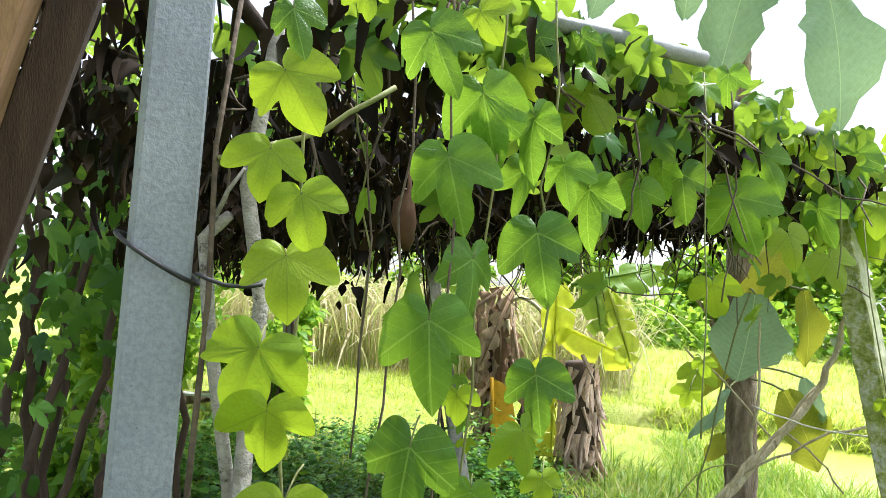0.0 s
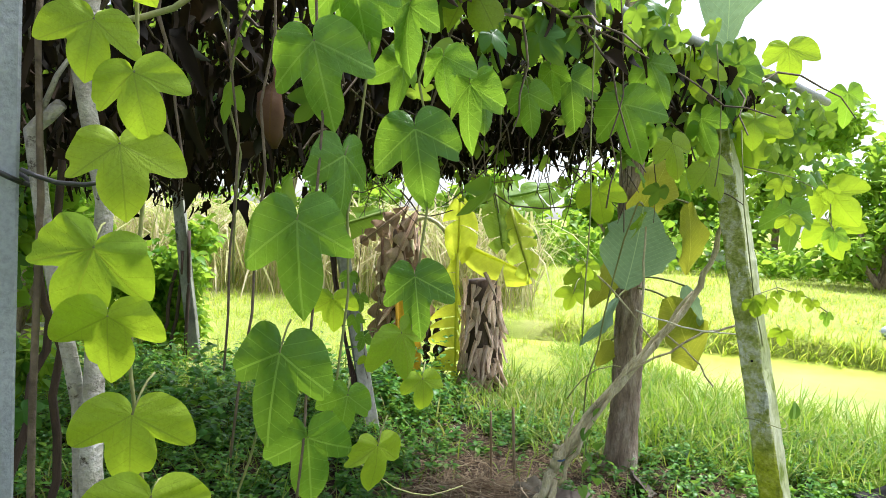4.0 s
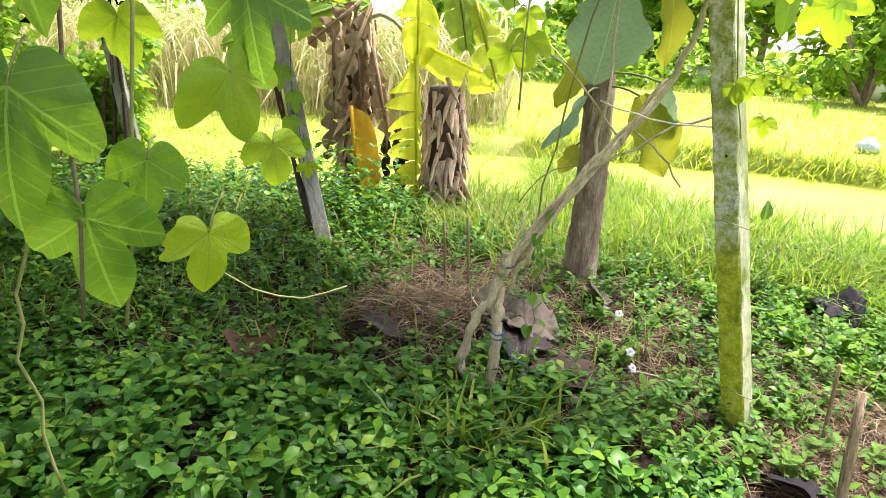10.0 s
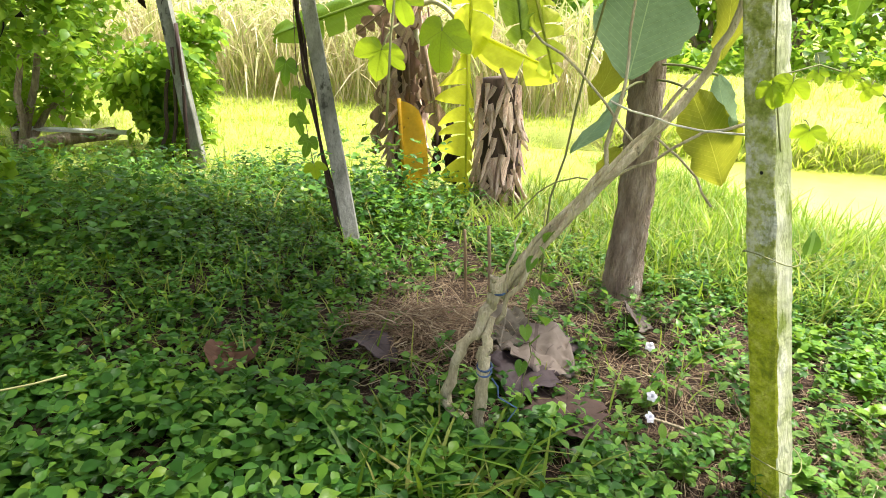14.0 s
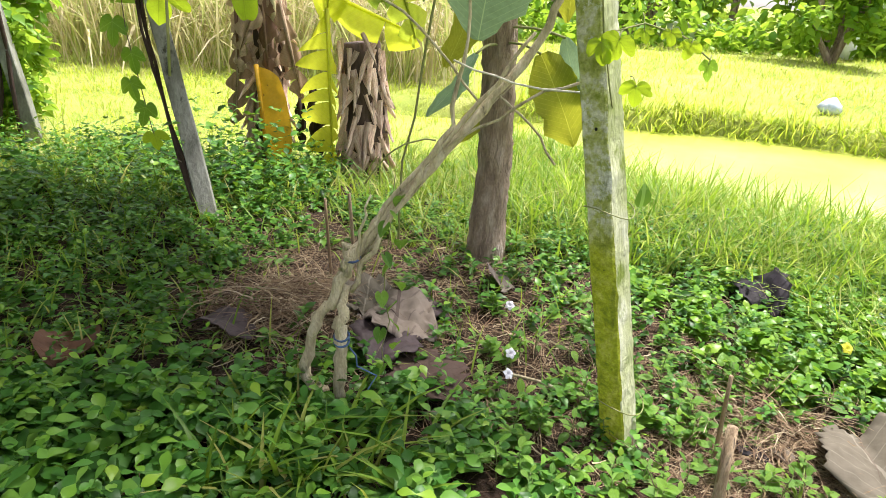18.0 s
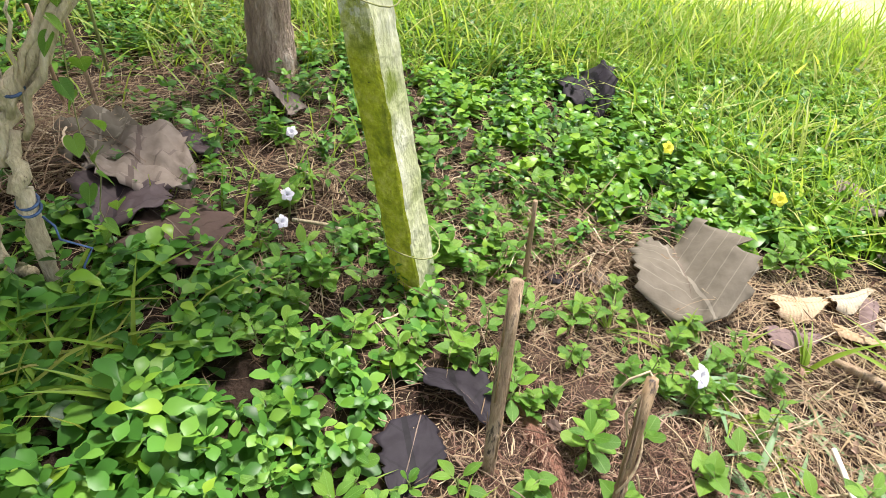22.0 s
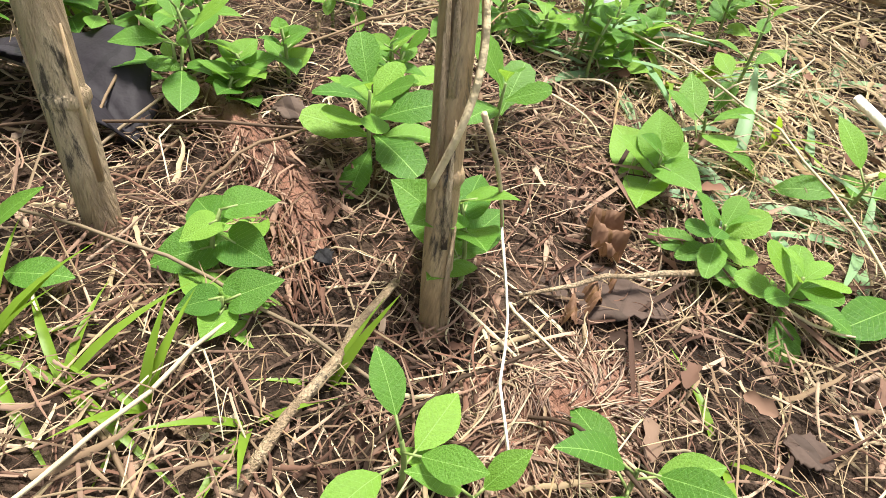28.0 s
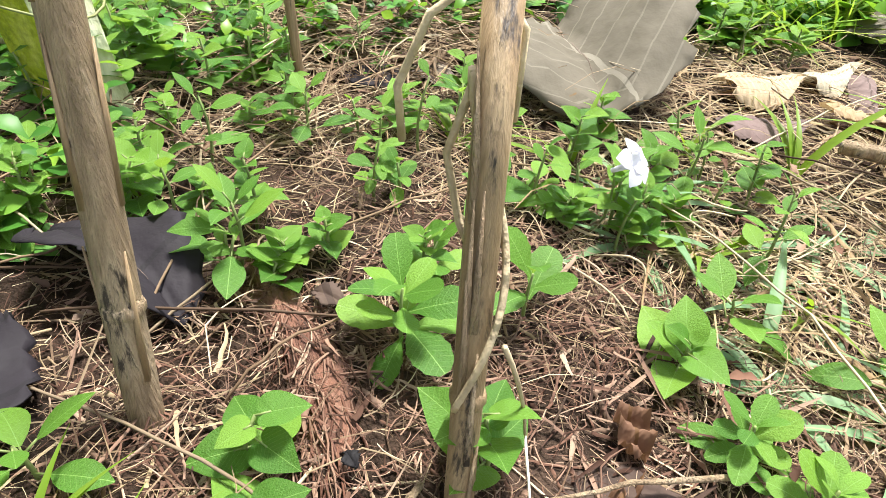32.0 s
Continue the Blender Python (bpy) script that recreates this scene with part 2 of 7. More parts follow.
M_DARKWOOD = surf_mat("dark_wood", [(0.035, 0.02, 0.014), (0.09, 0.05, 0.035)], 4.0, 0.8, 0.5, 40.0, stretch=(14, 14, 0.8), dist=0.006)
M_BARK = surf_mat("flaking_bark", [(0.12, 0.082, 0.056), (0.36, 0.265, 0.19), (0.60, 0.49, 0.39)], 9.0, 0.95, 1.0, 45.0, stretch=(2, 2, 0.6), spots=((0.64, 0.58, 0.50), 4.0, 0.60), dist=0.03)
M_LIMB = surf_mat("pale_bark", [(0.28, 0.225, 0.13), (0.52, 0.44, 0.28), (0.70, 0.63, 0.47)], 12.0, 0.9, 0.9, 80.0, stretch=(2, 2, 0.7), spots=((0.10, 0.08, 0.05), 26.0, 0.62), dist=0.010)
M_GREYSTEM = surf_mat("grey_vine_bark", [(0.17, 0.15, 0.125), (0.36, 0.335, 0.30), (0.52, 0.50, 0.47)], 16.0, 0.9, 0.8, 110.0, stretch=(1, 1, 1.2), spots=((0.06, 0.045, 0.035), 34.0, 0.60), dist=0.008)
M_STAKE = surf_mat("split_cane", [(0.14, 0.09, 0.05), (0.36, 0.255, 0.15), (0.60, 0.47, 0.31)], 9.0, 0.75, 1.0, 70.0, stretch=(7, 7, 0.5), spots=((0.05, 0.034, 0.022), 9.0, 0.57), dist=0.006)
M_CANE = surf_mat("cane_skin", [(0.12, 0.075, 0.036), (0.25, 0.165, 0.085), (0.42, 0.31, 0.18)], 8.0, 0.55, 0.7, 60.0, stretch=(7, 7, 0.4), spots=((0.03, 0.02, 0.014), 7.0, 0.56), dist=0.002)
M_DRYP = leaf_mat("pale_straw", [(0.27, 0.18, 0.10), (0.42, 0.33, 0.19), (0.17, 0.105, 0.07), (0.50, 0.41, 0.26), (0.32, 0.23, 0.14), (0.36, 0.29, 0.20)], 0.15, 0.75, tint=(0.6, 0.48, 0.25), gloss=0.1)
M_DRY = leaf_mat("dry_straw", [(0.05, 0.032, 0.022), (0.19, 0.125, 0.078), (0.40, 0.31, 0.19), (0.08, 0.05, 0.035), (0.28, 0.195, 0.12), (0.13, 0.08, 0.052), (0.50, 0.42, 0.28)], 0.12, 0.7, tint=(0.5, 0.33, 0.16), gloss=0.1)
M_SHRED = leaf_mat("reddish_bark_shreds", [(0.05, 0.026, 0.018), (0.16, 0.085, 0.058), (0.035, 0.021, 0.016), (0.27, 0.17, 0.12), (0.10, 0.052, 0.037), (0.37, 0.265, 0.19)], 0.05, 0.8, tint=(0.3, 0.17, 0.12), gloss=0.1)
# dead leaves, coloured near black to deepen the shade under the trellis top
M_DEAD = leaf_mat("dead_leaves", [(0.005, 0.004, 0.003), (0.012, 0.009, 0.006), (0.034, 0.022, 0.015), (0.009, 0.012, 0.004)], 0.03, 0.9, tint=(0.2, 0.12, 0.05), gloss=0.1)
M_TWIG = surf_mat("dry_twigs", [(0.07, 0.05, 0.035), (0.20, 0.15, 0.11)], 20.0, 0.9, 0.4)
M_TENDRIL = surf_mat("green_tendril", [(0.16, 0.20, 0.05), (0.26, 0.24, 0.10)], 20.0, 0.7, 0.2)
M_WIRE = surf_mat("black_wire", [(0.015, 0.015, 0.018), (0.04, 0.04, 0.045)], 30.0, 0.5, 0.1)
M_CORD = surf_mat("white_cord", [(0.60, 0.56, 0.45), (0.80, 0.76, 0.64)], 30.0, 0.7, 0.2)
M_BLUE = surf_mat("blue_twine", [(0.03, 0.06, 0.14), (0.07, 0.14, 0.28)], 30.0, 0.6, 0.3)
M_PIPE = surf_mat("grey_pipe", [(0.16, 0.17, 0.18), (0.32, 0.33, 0.33)], 8.0, 0.55, 0.15)
M_HOLE = surf_mat("hole_shade", [(0.01, 0.009, 0.008), (0.03, 0.025, 0.02)], 20.0, 0.95, 0.2)
M_VINE_G = leaf_mat("vine_leaf_green", [(0.06, 0.16, 0.025), (0.10, 0.23, 0.03), (0.15, 0.30, 0.03)], 0.48, 0.30, False, ((0.22, 0.36, 0.07), 0.13), 0.27, relief=0.6, palmate=True, tint=(0.50, 0.78, 0.04), gloss=0.4)
M_VINE_Y = leaf_mat("vine_leaf_lime", [(0.22, 0.36, 0.02), (0.32, 0.44, 0.025), (0.27, 0.40, 0.02)], 0.5, 0.42, False, ((0.20, 0.28, 0.02), 0.13), 0.26, relief=0.3, tint=(0.62, 0.80, 0.03), palmate=True, gloss=0.4)
M_CANOPY = leaf_mat("canopy_leaves", [(0.035, 0.115, 0.018), (0.07, 0.18, 0.022), (0.13, 0.26, 0.022), (0.22, 0.33, 0.028)], 0.42, 0.30)
M_WEED = leaf_mat("weed_leaves", [(0.022, 0.075, 0.012), (0.045, 0.145, 0.022), (0.075, 0.205, 0.030), (0.14, 0.28, 0.040)], 0.26, 0.38, tint=(0.30, 0.52, 0.02), gloss=0.16)
# darker, less translucent creeper leaf: the shade behind the post is in its colour
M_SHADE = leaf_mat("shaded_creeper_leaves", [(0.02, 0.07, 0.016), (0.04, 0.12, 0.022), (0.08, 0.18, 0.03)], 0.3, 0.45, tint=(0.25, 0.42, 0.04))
M_WEEDTOP = leaf_mat("weed_tops", [(0.08, 0.21, 0.02), (0.13, 0.28, 0.025), (0.22, 0.36, 0.035)], 0.35, 0.35, tint=(0.32, 0.56, 0.03))
M_WEEDO = leaf_mat("seedling_leaf", [(0.06, 0.165, 0.022), (0.105, 0.24, 0.032), (0.18, 0.33, 0.045)], 0.38, 0.42, False, ((0.22, 0.38, 0.09), 0.09), relief=0.4, tint=(0.40, 0.62, 0.06))
M_STEM = surf_mat("soft_stem", [(0.12, 0.18, 0.04), (0.22, 0.26, 0.08)], 20.0, 0.6, 0.1)
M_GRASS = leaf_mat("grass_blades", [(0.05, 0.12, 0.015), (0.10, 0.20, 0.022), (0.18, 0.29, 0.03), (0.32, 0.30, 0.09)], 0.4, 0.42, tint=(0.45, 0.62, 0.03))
# lighter copy of the grass: the open field's sunlight is put into its colours
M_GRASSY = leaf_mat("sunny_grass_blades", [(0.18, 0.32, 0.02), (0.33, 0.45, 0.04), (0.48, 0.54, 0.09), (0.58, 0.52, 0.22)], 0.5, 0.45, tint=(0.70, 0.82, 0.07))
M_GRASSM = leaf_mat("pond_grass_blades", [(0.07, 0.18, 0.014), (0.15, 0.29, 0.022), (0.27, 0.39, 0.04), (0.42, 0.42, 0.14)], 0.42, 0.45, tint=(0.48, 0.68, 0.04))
M_GRASSB = leaf_mat("pale_grass_blades", [(0.14, 0.25, 0.13), (0.20, 0.32, 0.16)], 0.35, 0.45, False)
M_BUSH = leaf_mat("bush_leaves", [(0.06, 0.18, 0.015), (0.15, 0.31, 0.025), (0.30, 0.45, 0.05)], 0.5, 0.42)
M_TEAK = leaf_mat("teak_leaf", [(0.20, 0.31, 0.20), (0.27, 0.39, 0.27)], 0.25, 0.55, False, ((0.40, 0.52, 0.30), 0.06), 0.0, tint=(0.5, 0.7, 0.3))
M_TEAKY = leaf_mat("teak_leaf_old", [(0.22, 0.25, 0.02), (0.30, 0.31, 0.03)], 0.42, 0.55, False, ((0.42, 0.42, 0.07), 0.06), 0.30, tint=(0.62, 0.62, 0.05))
M_BANY = leaf_mat("banana_leaf_yellow", [(0.68, 0.72, 0.05), (0.74, 0.74, 0.05)], 0.62, 0.45, False, ((0.70, 0.70, 0.14), 0.03), 0.12, tint=(0.80, 0.85, 0.06))
M_BANO = leaf_mat("banana_leaf_orange", [(0.72, 0.46, 0.03), (0.68, 0.40, 0.03)], 0.5, 0.5, False, ((0.60, 0.46, 0.06), 0.03), 0.36, tint=(0.85, 0.50, 0.03))
M_BANG = leaf_mat("banana_leaf_green", [(0.10, 0.20, 0.03), (0.20, 0.28, 0.04)], 0.4, 0.45, False, ((0.26, 0.34, 0.08), 0.03), 0.2)
M_SHEATH = surf_mat("dry_banana_sheath", [(0.36, 0.195, 0.125), (0.68, 0.465, 0.35), (0.84, 0.68, 0.55)], 3.0, 0.8, 0.7, 14.0, stretch=(5, 1.2, 1), vary=0.35, dist=0.01)
M_PURPLE = leaf_mat("purplish_dead_leaf", [(0.16, 0.11, 0.10), (0.24, 0.18, 0.16)], 0.1, 0.75, False, ((0.10, 0.07, 0.06), 0.02), 0.25, tint=(0.3, 0.2, 0.15))
M_DRYLEAF = leaf_mat("curled_dry_leaf", [(0.36, 0.25, 0.14), (0.54, 0.42, 0.27)], 0.2, 0.7, False, ((0.26, 0.15, 0.06), 0.012), 0.2, tint=(0.6, 0.4, 0.15))
M_BROWNLEAF = leaf_mat("brown_leaf", [(0.10, 0.05, 0.03), (0.16, 0.085, 0.05)], 0.1, 0.7, False, ((0.10, 0.05, 0.02), 0.02), 0.2, tint=(0.4, 0.2, 0.08))
M_BANDRY = leaf_mat("banana_leaf_dry", [(0.30, 0.19, 0.12), (0.52, 0.39, 0.26), (0.20, 0.11, 0.07)], 0.2, 0.8, False, ((0.16, 0.09, 0.05), 0.02), 0.3, tint=(0.4, 0.28, 0.14))
M_BANGY = leaf_mat("banana_leaf_half_yellow", [(0.40, 0.42, 0.05), (0.46, 0.46, 0.05)], 0.5, 0.45, False, ((0.55, 0.52, 0.12), 0.03), 0.2)
M_SHEATHDARK = surf_mat("dark_banana_stem", [(0.05, 0.03, 0.02), (0.16, 0.10, 0.07)], 9.0, 0.9, 0.6, 60.0, stretch=(4, 4, 0.6), dist=0.01)
M_BANPALE = surf_mat("pale_banana_stalk", [(0.46, 0.42, 0.20), (0.66, 0.60, 0.34)], 9.0, 0.6, 0.3, 60.0)
M_DEADSTRIP = leaf_mat("blackened_leaf", [(0.02, 0.016, 0.01), (0.05, 0.035, 0.022)], 0.05, 0.8, False, tint=(0.2, 0.12, 0.05))
M_REED = leaf_mat("dry_reeds", [(0.50, 0.42, 0.25), (0.72, 0.64, 0.44), (0.44, 0.47, 0.15), (0.30, 0.42, 0.08)], 0.35, 0.7, tint=(0.7, 0.6, 0.3))
M_PETAL = leaf_mat("white_petal", [(0.75, 0.73, 0.82), (0.8, 0.8, 0.85)], 0.3, 0.5, False, tint=(0.8, 0.8, 0.9))
M_PETALY = leaf_mat("yellow_petal", [(0.75, 0.7, 0.05), (0.8, 0.75, 0.1)], 0.3, 0.5, False, tint=(0.8, 0.75, 0.1))
M_BAG = surf_mat("blue_white_plastic", [(0.42, 0.55, 0.68), (0.72, 0.76, 0.80)], 9.0, 0.45, 0.4)
M_TUB = surf_mat("white_tub", [(0.6, 0.62, 0.62), (0.75, 0.75, 0.75)], 5.0, 0.5, 0.1)


def water_mat():
    m, nt, b, out = node_mat("algae_water")
    n = tex_noise(nt, 0.9, 6.0, 0.65)
    c = ramp(nt, n, [(0.26, 0.32, 0.03), (0.46, 0.49, 0.06), (0.58, 0.59, 0.13)], (0.35, 0.65))
    nt.links.new(c, b.inputs["Base Color"])
    b.inputs["Roughness"].default_value = 0.16
    b.inputs["Specular IOR Level"].default_value = 1.0
    b.inputs["Coat Weight"].default_value, b.inputs["Coat Roughness"].default_value, b.inputs["Coat IOR"].default_value = 1.0, 0.30, 2.2
    bp = nt.nodes.new("ShaderNodeBump")
    bp.inputs["Strength"].default_value, bp.inputs["Distance"].default_value = 0.15, 0.02
    nt.links.new(tex_noise(nt, 14.0, 4.0), bp.inputs["Height"])
    nt.links.new(bp.outputs[0], b.inputs["Normal"])
    return m


M_WATER = water_mat()

# ---- builders ----
rng = np.random.default_rng(7)


def mesh_of(name, verts, faces, mats, smooth=True):
    me = bpy.data.meshes.new(name)
    me.from_pydata(np.asarray(verts, float).tolist(), [], [list(map(int, f)) for f in faces])
    for m in mats if isinstance(mats, (list, tuple)) else [mats]:
        me.materials.append(m)
    if smooth:
        me.polygons.foreach_set("use_smooth", np.ones(len(me.polygons), bool))
    me.update()
    return me


def thing(name, at=(0, 0, 0), label="", category="", group="", kind="", rz=0.0):
    ob = new(name)
    ob.matrix_basis = pose(*at, 0, 0, rz)
    ob.empty_display_size = 0.05
    return tagged(ob, label, category, group, kind)


def part(name, me, parent, label="", m=None):
    """Links a mesh as one object under a thing or part; m: its pose in the parent's own space."""
    ob = new(name, me)
    ob.parent = parent
    if m is not None:
        ob.matrix_basis = m
    return tagged(ob, label)


def solo(name, me, label, category, group="", kind="", m=None):
    ob = new(name, me)
    if m is not None:
        ob.matrix_basis = m
    return tagged(ob, label, category, group, kind)


def tube(points, radii, sides=8, wob=0.0, seed=0, caps=True, square=False):
    """Vertices and faces of a bent tapered rod through the points."""
    pts = np.asarray(points, float)
    rad = np.interp(np.linspace(0, 1, len(pts)), np.linspace(0, 1, len(np.atleast_1d(radii))), np.atleast_1d(radii))
    r = np.random.default_rng(seed)
    v, f = [], []
    side = None
    for i, p in enumerate(pts):
        d = pts[min(i + 1, len(pts) - 1)] - pts[max(i - 1, 0)]
        d = d / (np.linalg.norm(d) + 1e-9)
        if side is None:
            side = np.cross(d, (0.3, 0.9, 0.2))
        side = side - d * (side @ d)
        side /= np.linalg.norm(side) + 1e-9
        up = np.cross(d, side)
        for k in range(sides):
            a = 2 * math.pi * (k + 0.5) / sides
            q = rad[i] * (1 + wob * r.uniform(-1, 1))
            v.append(p + q * (math.cos(a) * side + math.sin(a) * up))
    for i in range(len(pts) - 1):
        for k in range(sides):
            k2 = (k + 1) % sides
            f.append((i * sides + k, i * sides + k2, (i + 1) * sides + k2, (i + 1) * sides + k))
    if caps:
        f.append(tuple(range(sides))[::-1])
        f.append(tuple((len(pts) - 1) * sides + k for k in range(sides)))
    return v, f


def curve_pts(a, b, sag=(0, 0, 0), n=8, jit=0.0, seed=0):
    """Points from a to b, bowed by sag in the middle and shaken by jit."""
    r = np.random.default_rng(seed)
    a, b, sag = (np.asarray(q, float) for q in (a, b, sag))
    s = np.linspace(0, 1, n)[:, None]
    out = a + (b - a) * s + sag * 4 * s * (1 - s)
    return out + r.normal(0, jit, out.shape) * np.sin(np.pi * s)


def rod(name, points, radii, mat, parent=None, label="", sides=8, wob=0.0, seed=0, under=None, **tags):
    """A rod as a part of parent; under: the part of that thing to which it belongs in turn."""
    v, f = tube(points, radii, sides, wob, seed)
    base = np.asarray(parent.matrix_basis.translation if parent and parent.parent is None else (0, 0, 0), float)
    me = mesh_of(name, np.asarray(v) - base, f, mat)
    if parent is not None:
        ob = part(name, me, parent, label)
        if under is not None:
            ob.parent = under
            ob.matrix_parent_inverse = under.matrix_basis.inverted()
        return ob
    return solo(name, me, label, **tags)


def strip_leaf(length, widths, fold=0.15, droop=0.25):
    """A leaf as a folded strip along +y: rows of left, rib and right points."""
    n = len(widths)
    v, f = [], []
    for i, w in enumerate(widths):
        s = i / (n - 1)
        y, z = length * s * (1 - 0.15 * droop * s), -droop * length * s * s
        v += [(-w * length, y, z + fold * w * length), (0, y, z), (w * length, y, z + fold * w * length)]
    for i in range(n - 1):
        a = 3 * i
        f += [(a, a + 1, a + 4, a + 3), (a + 1, a + 2, a + 5, a + 4)]
    return np.array(v), np.array(f)


ELLIPSE = (0.03, 0.20, 0.29, 0.24, 0.11, 0.012)
OBOVATE = (0.03, 0.09, 0.20, 0.30, 0.27, 0.05)
HEART = (0.20, 0.42, 0.38, 0.22, 0.015)
BLADE = (0.025, 0.03, 0.022, 0.003)


def turns(az, tilt, spin=None):
    """Turn matrices that send +y of a leaf out at the angle az, raised by tilt."""
    ca, sa, ct, st = np.cos(az), np.sin(az), np.cos(tilt), np.sin(tilt)
    o = np.zeros((len(az), 3, 3))
    o[:, :, 1] = np.stack([ca * ct, sa * ct, st], -1)
    o[:, :, 0] = np.stack([sa, -ca, 0 * ca], -1)
    o[:, :, 2] = np.cross(o[:, :, 0], o[:, :, 1])
    if spin is not None:
        cs, ss = np.cos(spin)[:, None], np.sin(spin)[:, None]
        x, z = o[:, :, 0].copy(), o[:, :, 2].copy()
        o[:, :, 0], o[:, :, 2] = cs * x + ss * z, cs * z - ss * x
    return o


def soup(templates):
    """Joins many copies: each item is (verts, faces, places, turn matrices, sizes)."""
    vs, fs, base = [], [], 0
    for v, f, p, r, s in templates:
        if not len(p):
            continue
        w = np.einsum("nij,kj->nki", r, v) * np.asarray(s)[:, None, None] + np.asarray(p)[:, None, :]
        vs.append(w.reshape(-1, 3))
        fs.append((f[None] + (np.arange(len(p)) * len(v))[:, None, None]).reshape(-1, f.shape[1]) + base)
        base += len(p) * len(v)
    return np.concatenate(vs), np.concatenate(fs)


def quad_mesh(name, v, f, mat):
    me = bpy.data.meshes.new(name)
    me.vertices.add(len(v))
    me.vertices.foreach_set("co", np.asarray(v, np.float32).ravel())
    me.loops.add(f.size)
    me.loops.foreach_set("vertex_index", f.astype(np.int32).ravel())
    me.polygons.add(len(f))
    me.polygons.foreach_set("loop_start", np.arange(0, f.size, f.shape[1], dtype=np.int32))
    me.polygons.foreach_set("use_smooth", np.ones(len(f), bool))
    me.materials.append(mat)
    me.update(calc_edges=True)
    me.validate()
    return me


def lobed_outline(seed=0):
    """Radius against angle (from the tip) of a leaf with three pointed lobes, joined at its stalk."""
    r = np.random.default_rng(seed)
    deg = np.array([0, 5, 12, 20, 28, 34, 39, 44, 50, 55, 60, 68, 78, 90, 105, 120, 135, 152, 168, 180.0])
    out = []
    for side in (-1, 1):
        k = r.uniform(0.88, 1.12)
        rad = np.array([1.03, 0.96, 0.87, 0.76, 0.63, 0.52, 0.45, 0.51, 0.67, 0.77, 0.81, 0.76, 0.69, 0.62, 0.54, 0.48, 0.42, 0.31, 0.15, 0.03])
        rad[6:15] *= k
        ang = np.radians(deg) * side
        fine = np.radians(np.sort(np.concatenate([deg, (deg[:-1] + deg[1:]) / 2]))) * side
        val = np.interp(np.abs(fine), np.abs(ang), rad)
        val[1:-1] = 0.8 * val[1:-1] + 0.1 * (val[2:] + val[:-2])
        out.append((fine, val))
    th = np.concatenate([out[0][0][::-1], out[1][0][1:]])
    return th, np.concatenate([out[0][1][::-1], out[1][1][1:]])


def lobed_leaf(seed, rings=4, bites=1, spread=1.0):
    """A thin three-lobed leaf, width about 1, tip along -y, its stalk joint at the origin."""
    r = np.random.default_rng(seed)
    th, rad = lobed_outline(seed)
    for _ in range(bites):
        c = r.uniform(-1.6, 1.6)
        rad = rad * (1 - r.uniform(0.06, 0.16) * np.exp(-((th - c) / 0.09) ** 2))
    n = len(th) - 1
    v, f = [(0, 0, 0)], []
    for k in range(1, rings + 1):
        for i in range(n):
            q = rad[i] * k / rings * 0.80
            a = th[i]
            x, y = q * math.sin(a) * spread, -q * math.cos(a)
            arch = -0.34 * q * q + 0.10 * x * math.sin(seed * 1.7) * q - 0.07 * abs(math.sin(1.6 * a)) * q + 0.02 * math.cos(3 * a) * q + 0.022 * math.sin(5 * a + seed) * (k / rings) ** 2 + 0.012 * math.sin(11 * a + 2 * seed) * (k / rings) ** 3
            v.append((x, y, arch + r.normal(0, 0.003)))
    for i in range(n):
        f.append((0, 1 + i, 1 + (i + 1) % n))
    for k in range(rings - 1):
        for i in range(n):
            a, b = 1 + k * n + i, 1 + k * n + (i + 1) % n
            f.append((a, a + n, b + n, b))
    return np.array(v), f


def heart_leaf(seed=0, rings=3, notch=True):
    """A heart-shaped leaf, tip along +y, its stalk joint at the origin."""
    deg = np.array([0, 12, 25, 45, 65, 90, 115, 140, 160, 172, 180.0])
    rad = np.array([1.0, 0.82, 0.70, 0.62, 0.57, 0.52, 0.50, 0.46, 0.36, 0.18, 0.05]) * 0.85
    th = np.radians(np.linspace(-180, 180, 35))[:-1]
    rr = np.interp(np.abs(np.degrees(th)), deg, rad)
    n = len(th)
    v, f = [(0, 0, 0)], []
    for k in range(1, rings + 1):
        for a, q in zip(th, rr * k / rings):
            x, y = q * math.sin(a), q * math.cos(a)
            v.append((x, y, 0.22 * abs(x) - 0.22 * y * y + 0.015 * math.sin(4 * a + seed) * (k / rings)))
    for i in range(n):
        f.append((0, 1 + (i + 1) % n, 1 + i))
    for k in range(rings - 1):
        for i in range(n):
            a, b = 1 + k * n + i, 1 + k * n + (i + 1) % n
            f.append((a, b, b + n, a + n))
    return np.array(v), f


def face_pose(p, size, roll=0.0, yaw=0.0, pitch=0.0):
    """A hanging leaf at p that faces the path, turned by yaw, lifted by pitch, and swung by roll."""
    m = Matrix.Translation(p) @ Matrix.Rotation(radians(yaw), 4, "Z") @ Matrix.Rotation(radians(90 - pitch), 4, "X") @ Matrix.Rotation(radians(roll), 4, "Z")
    return m @ Matrix.Diagonal((size, size, size, 1))


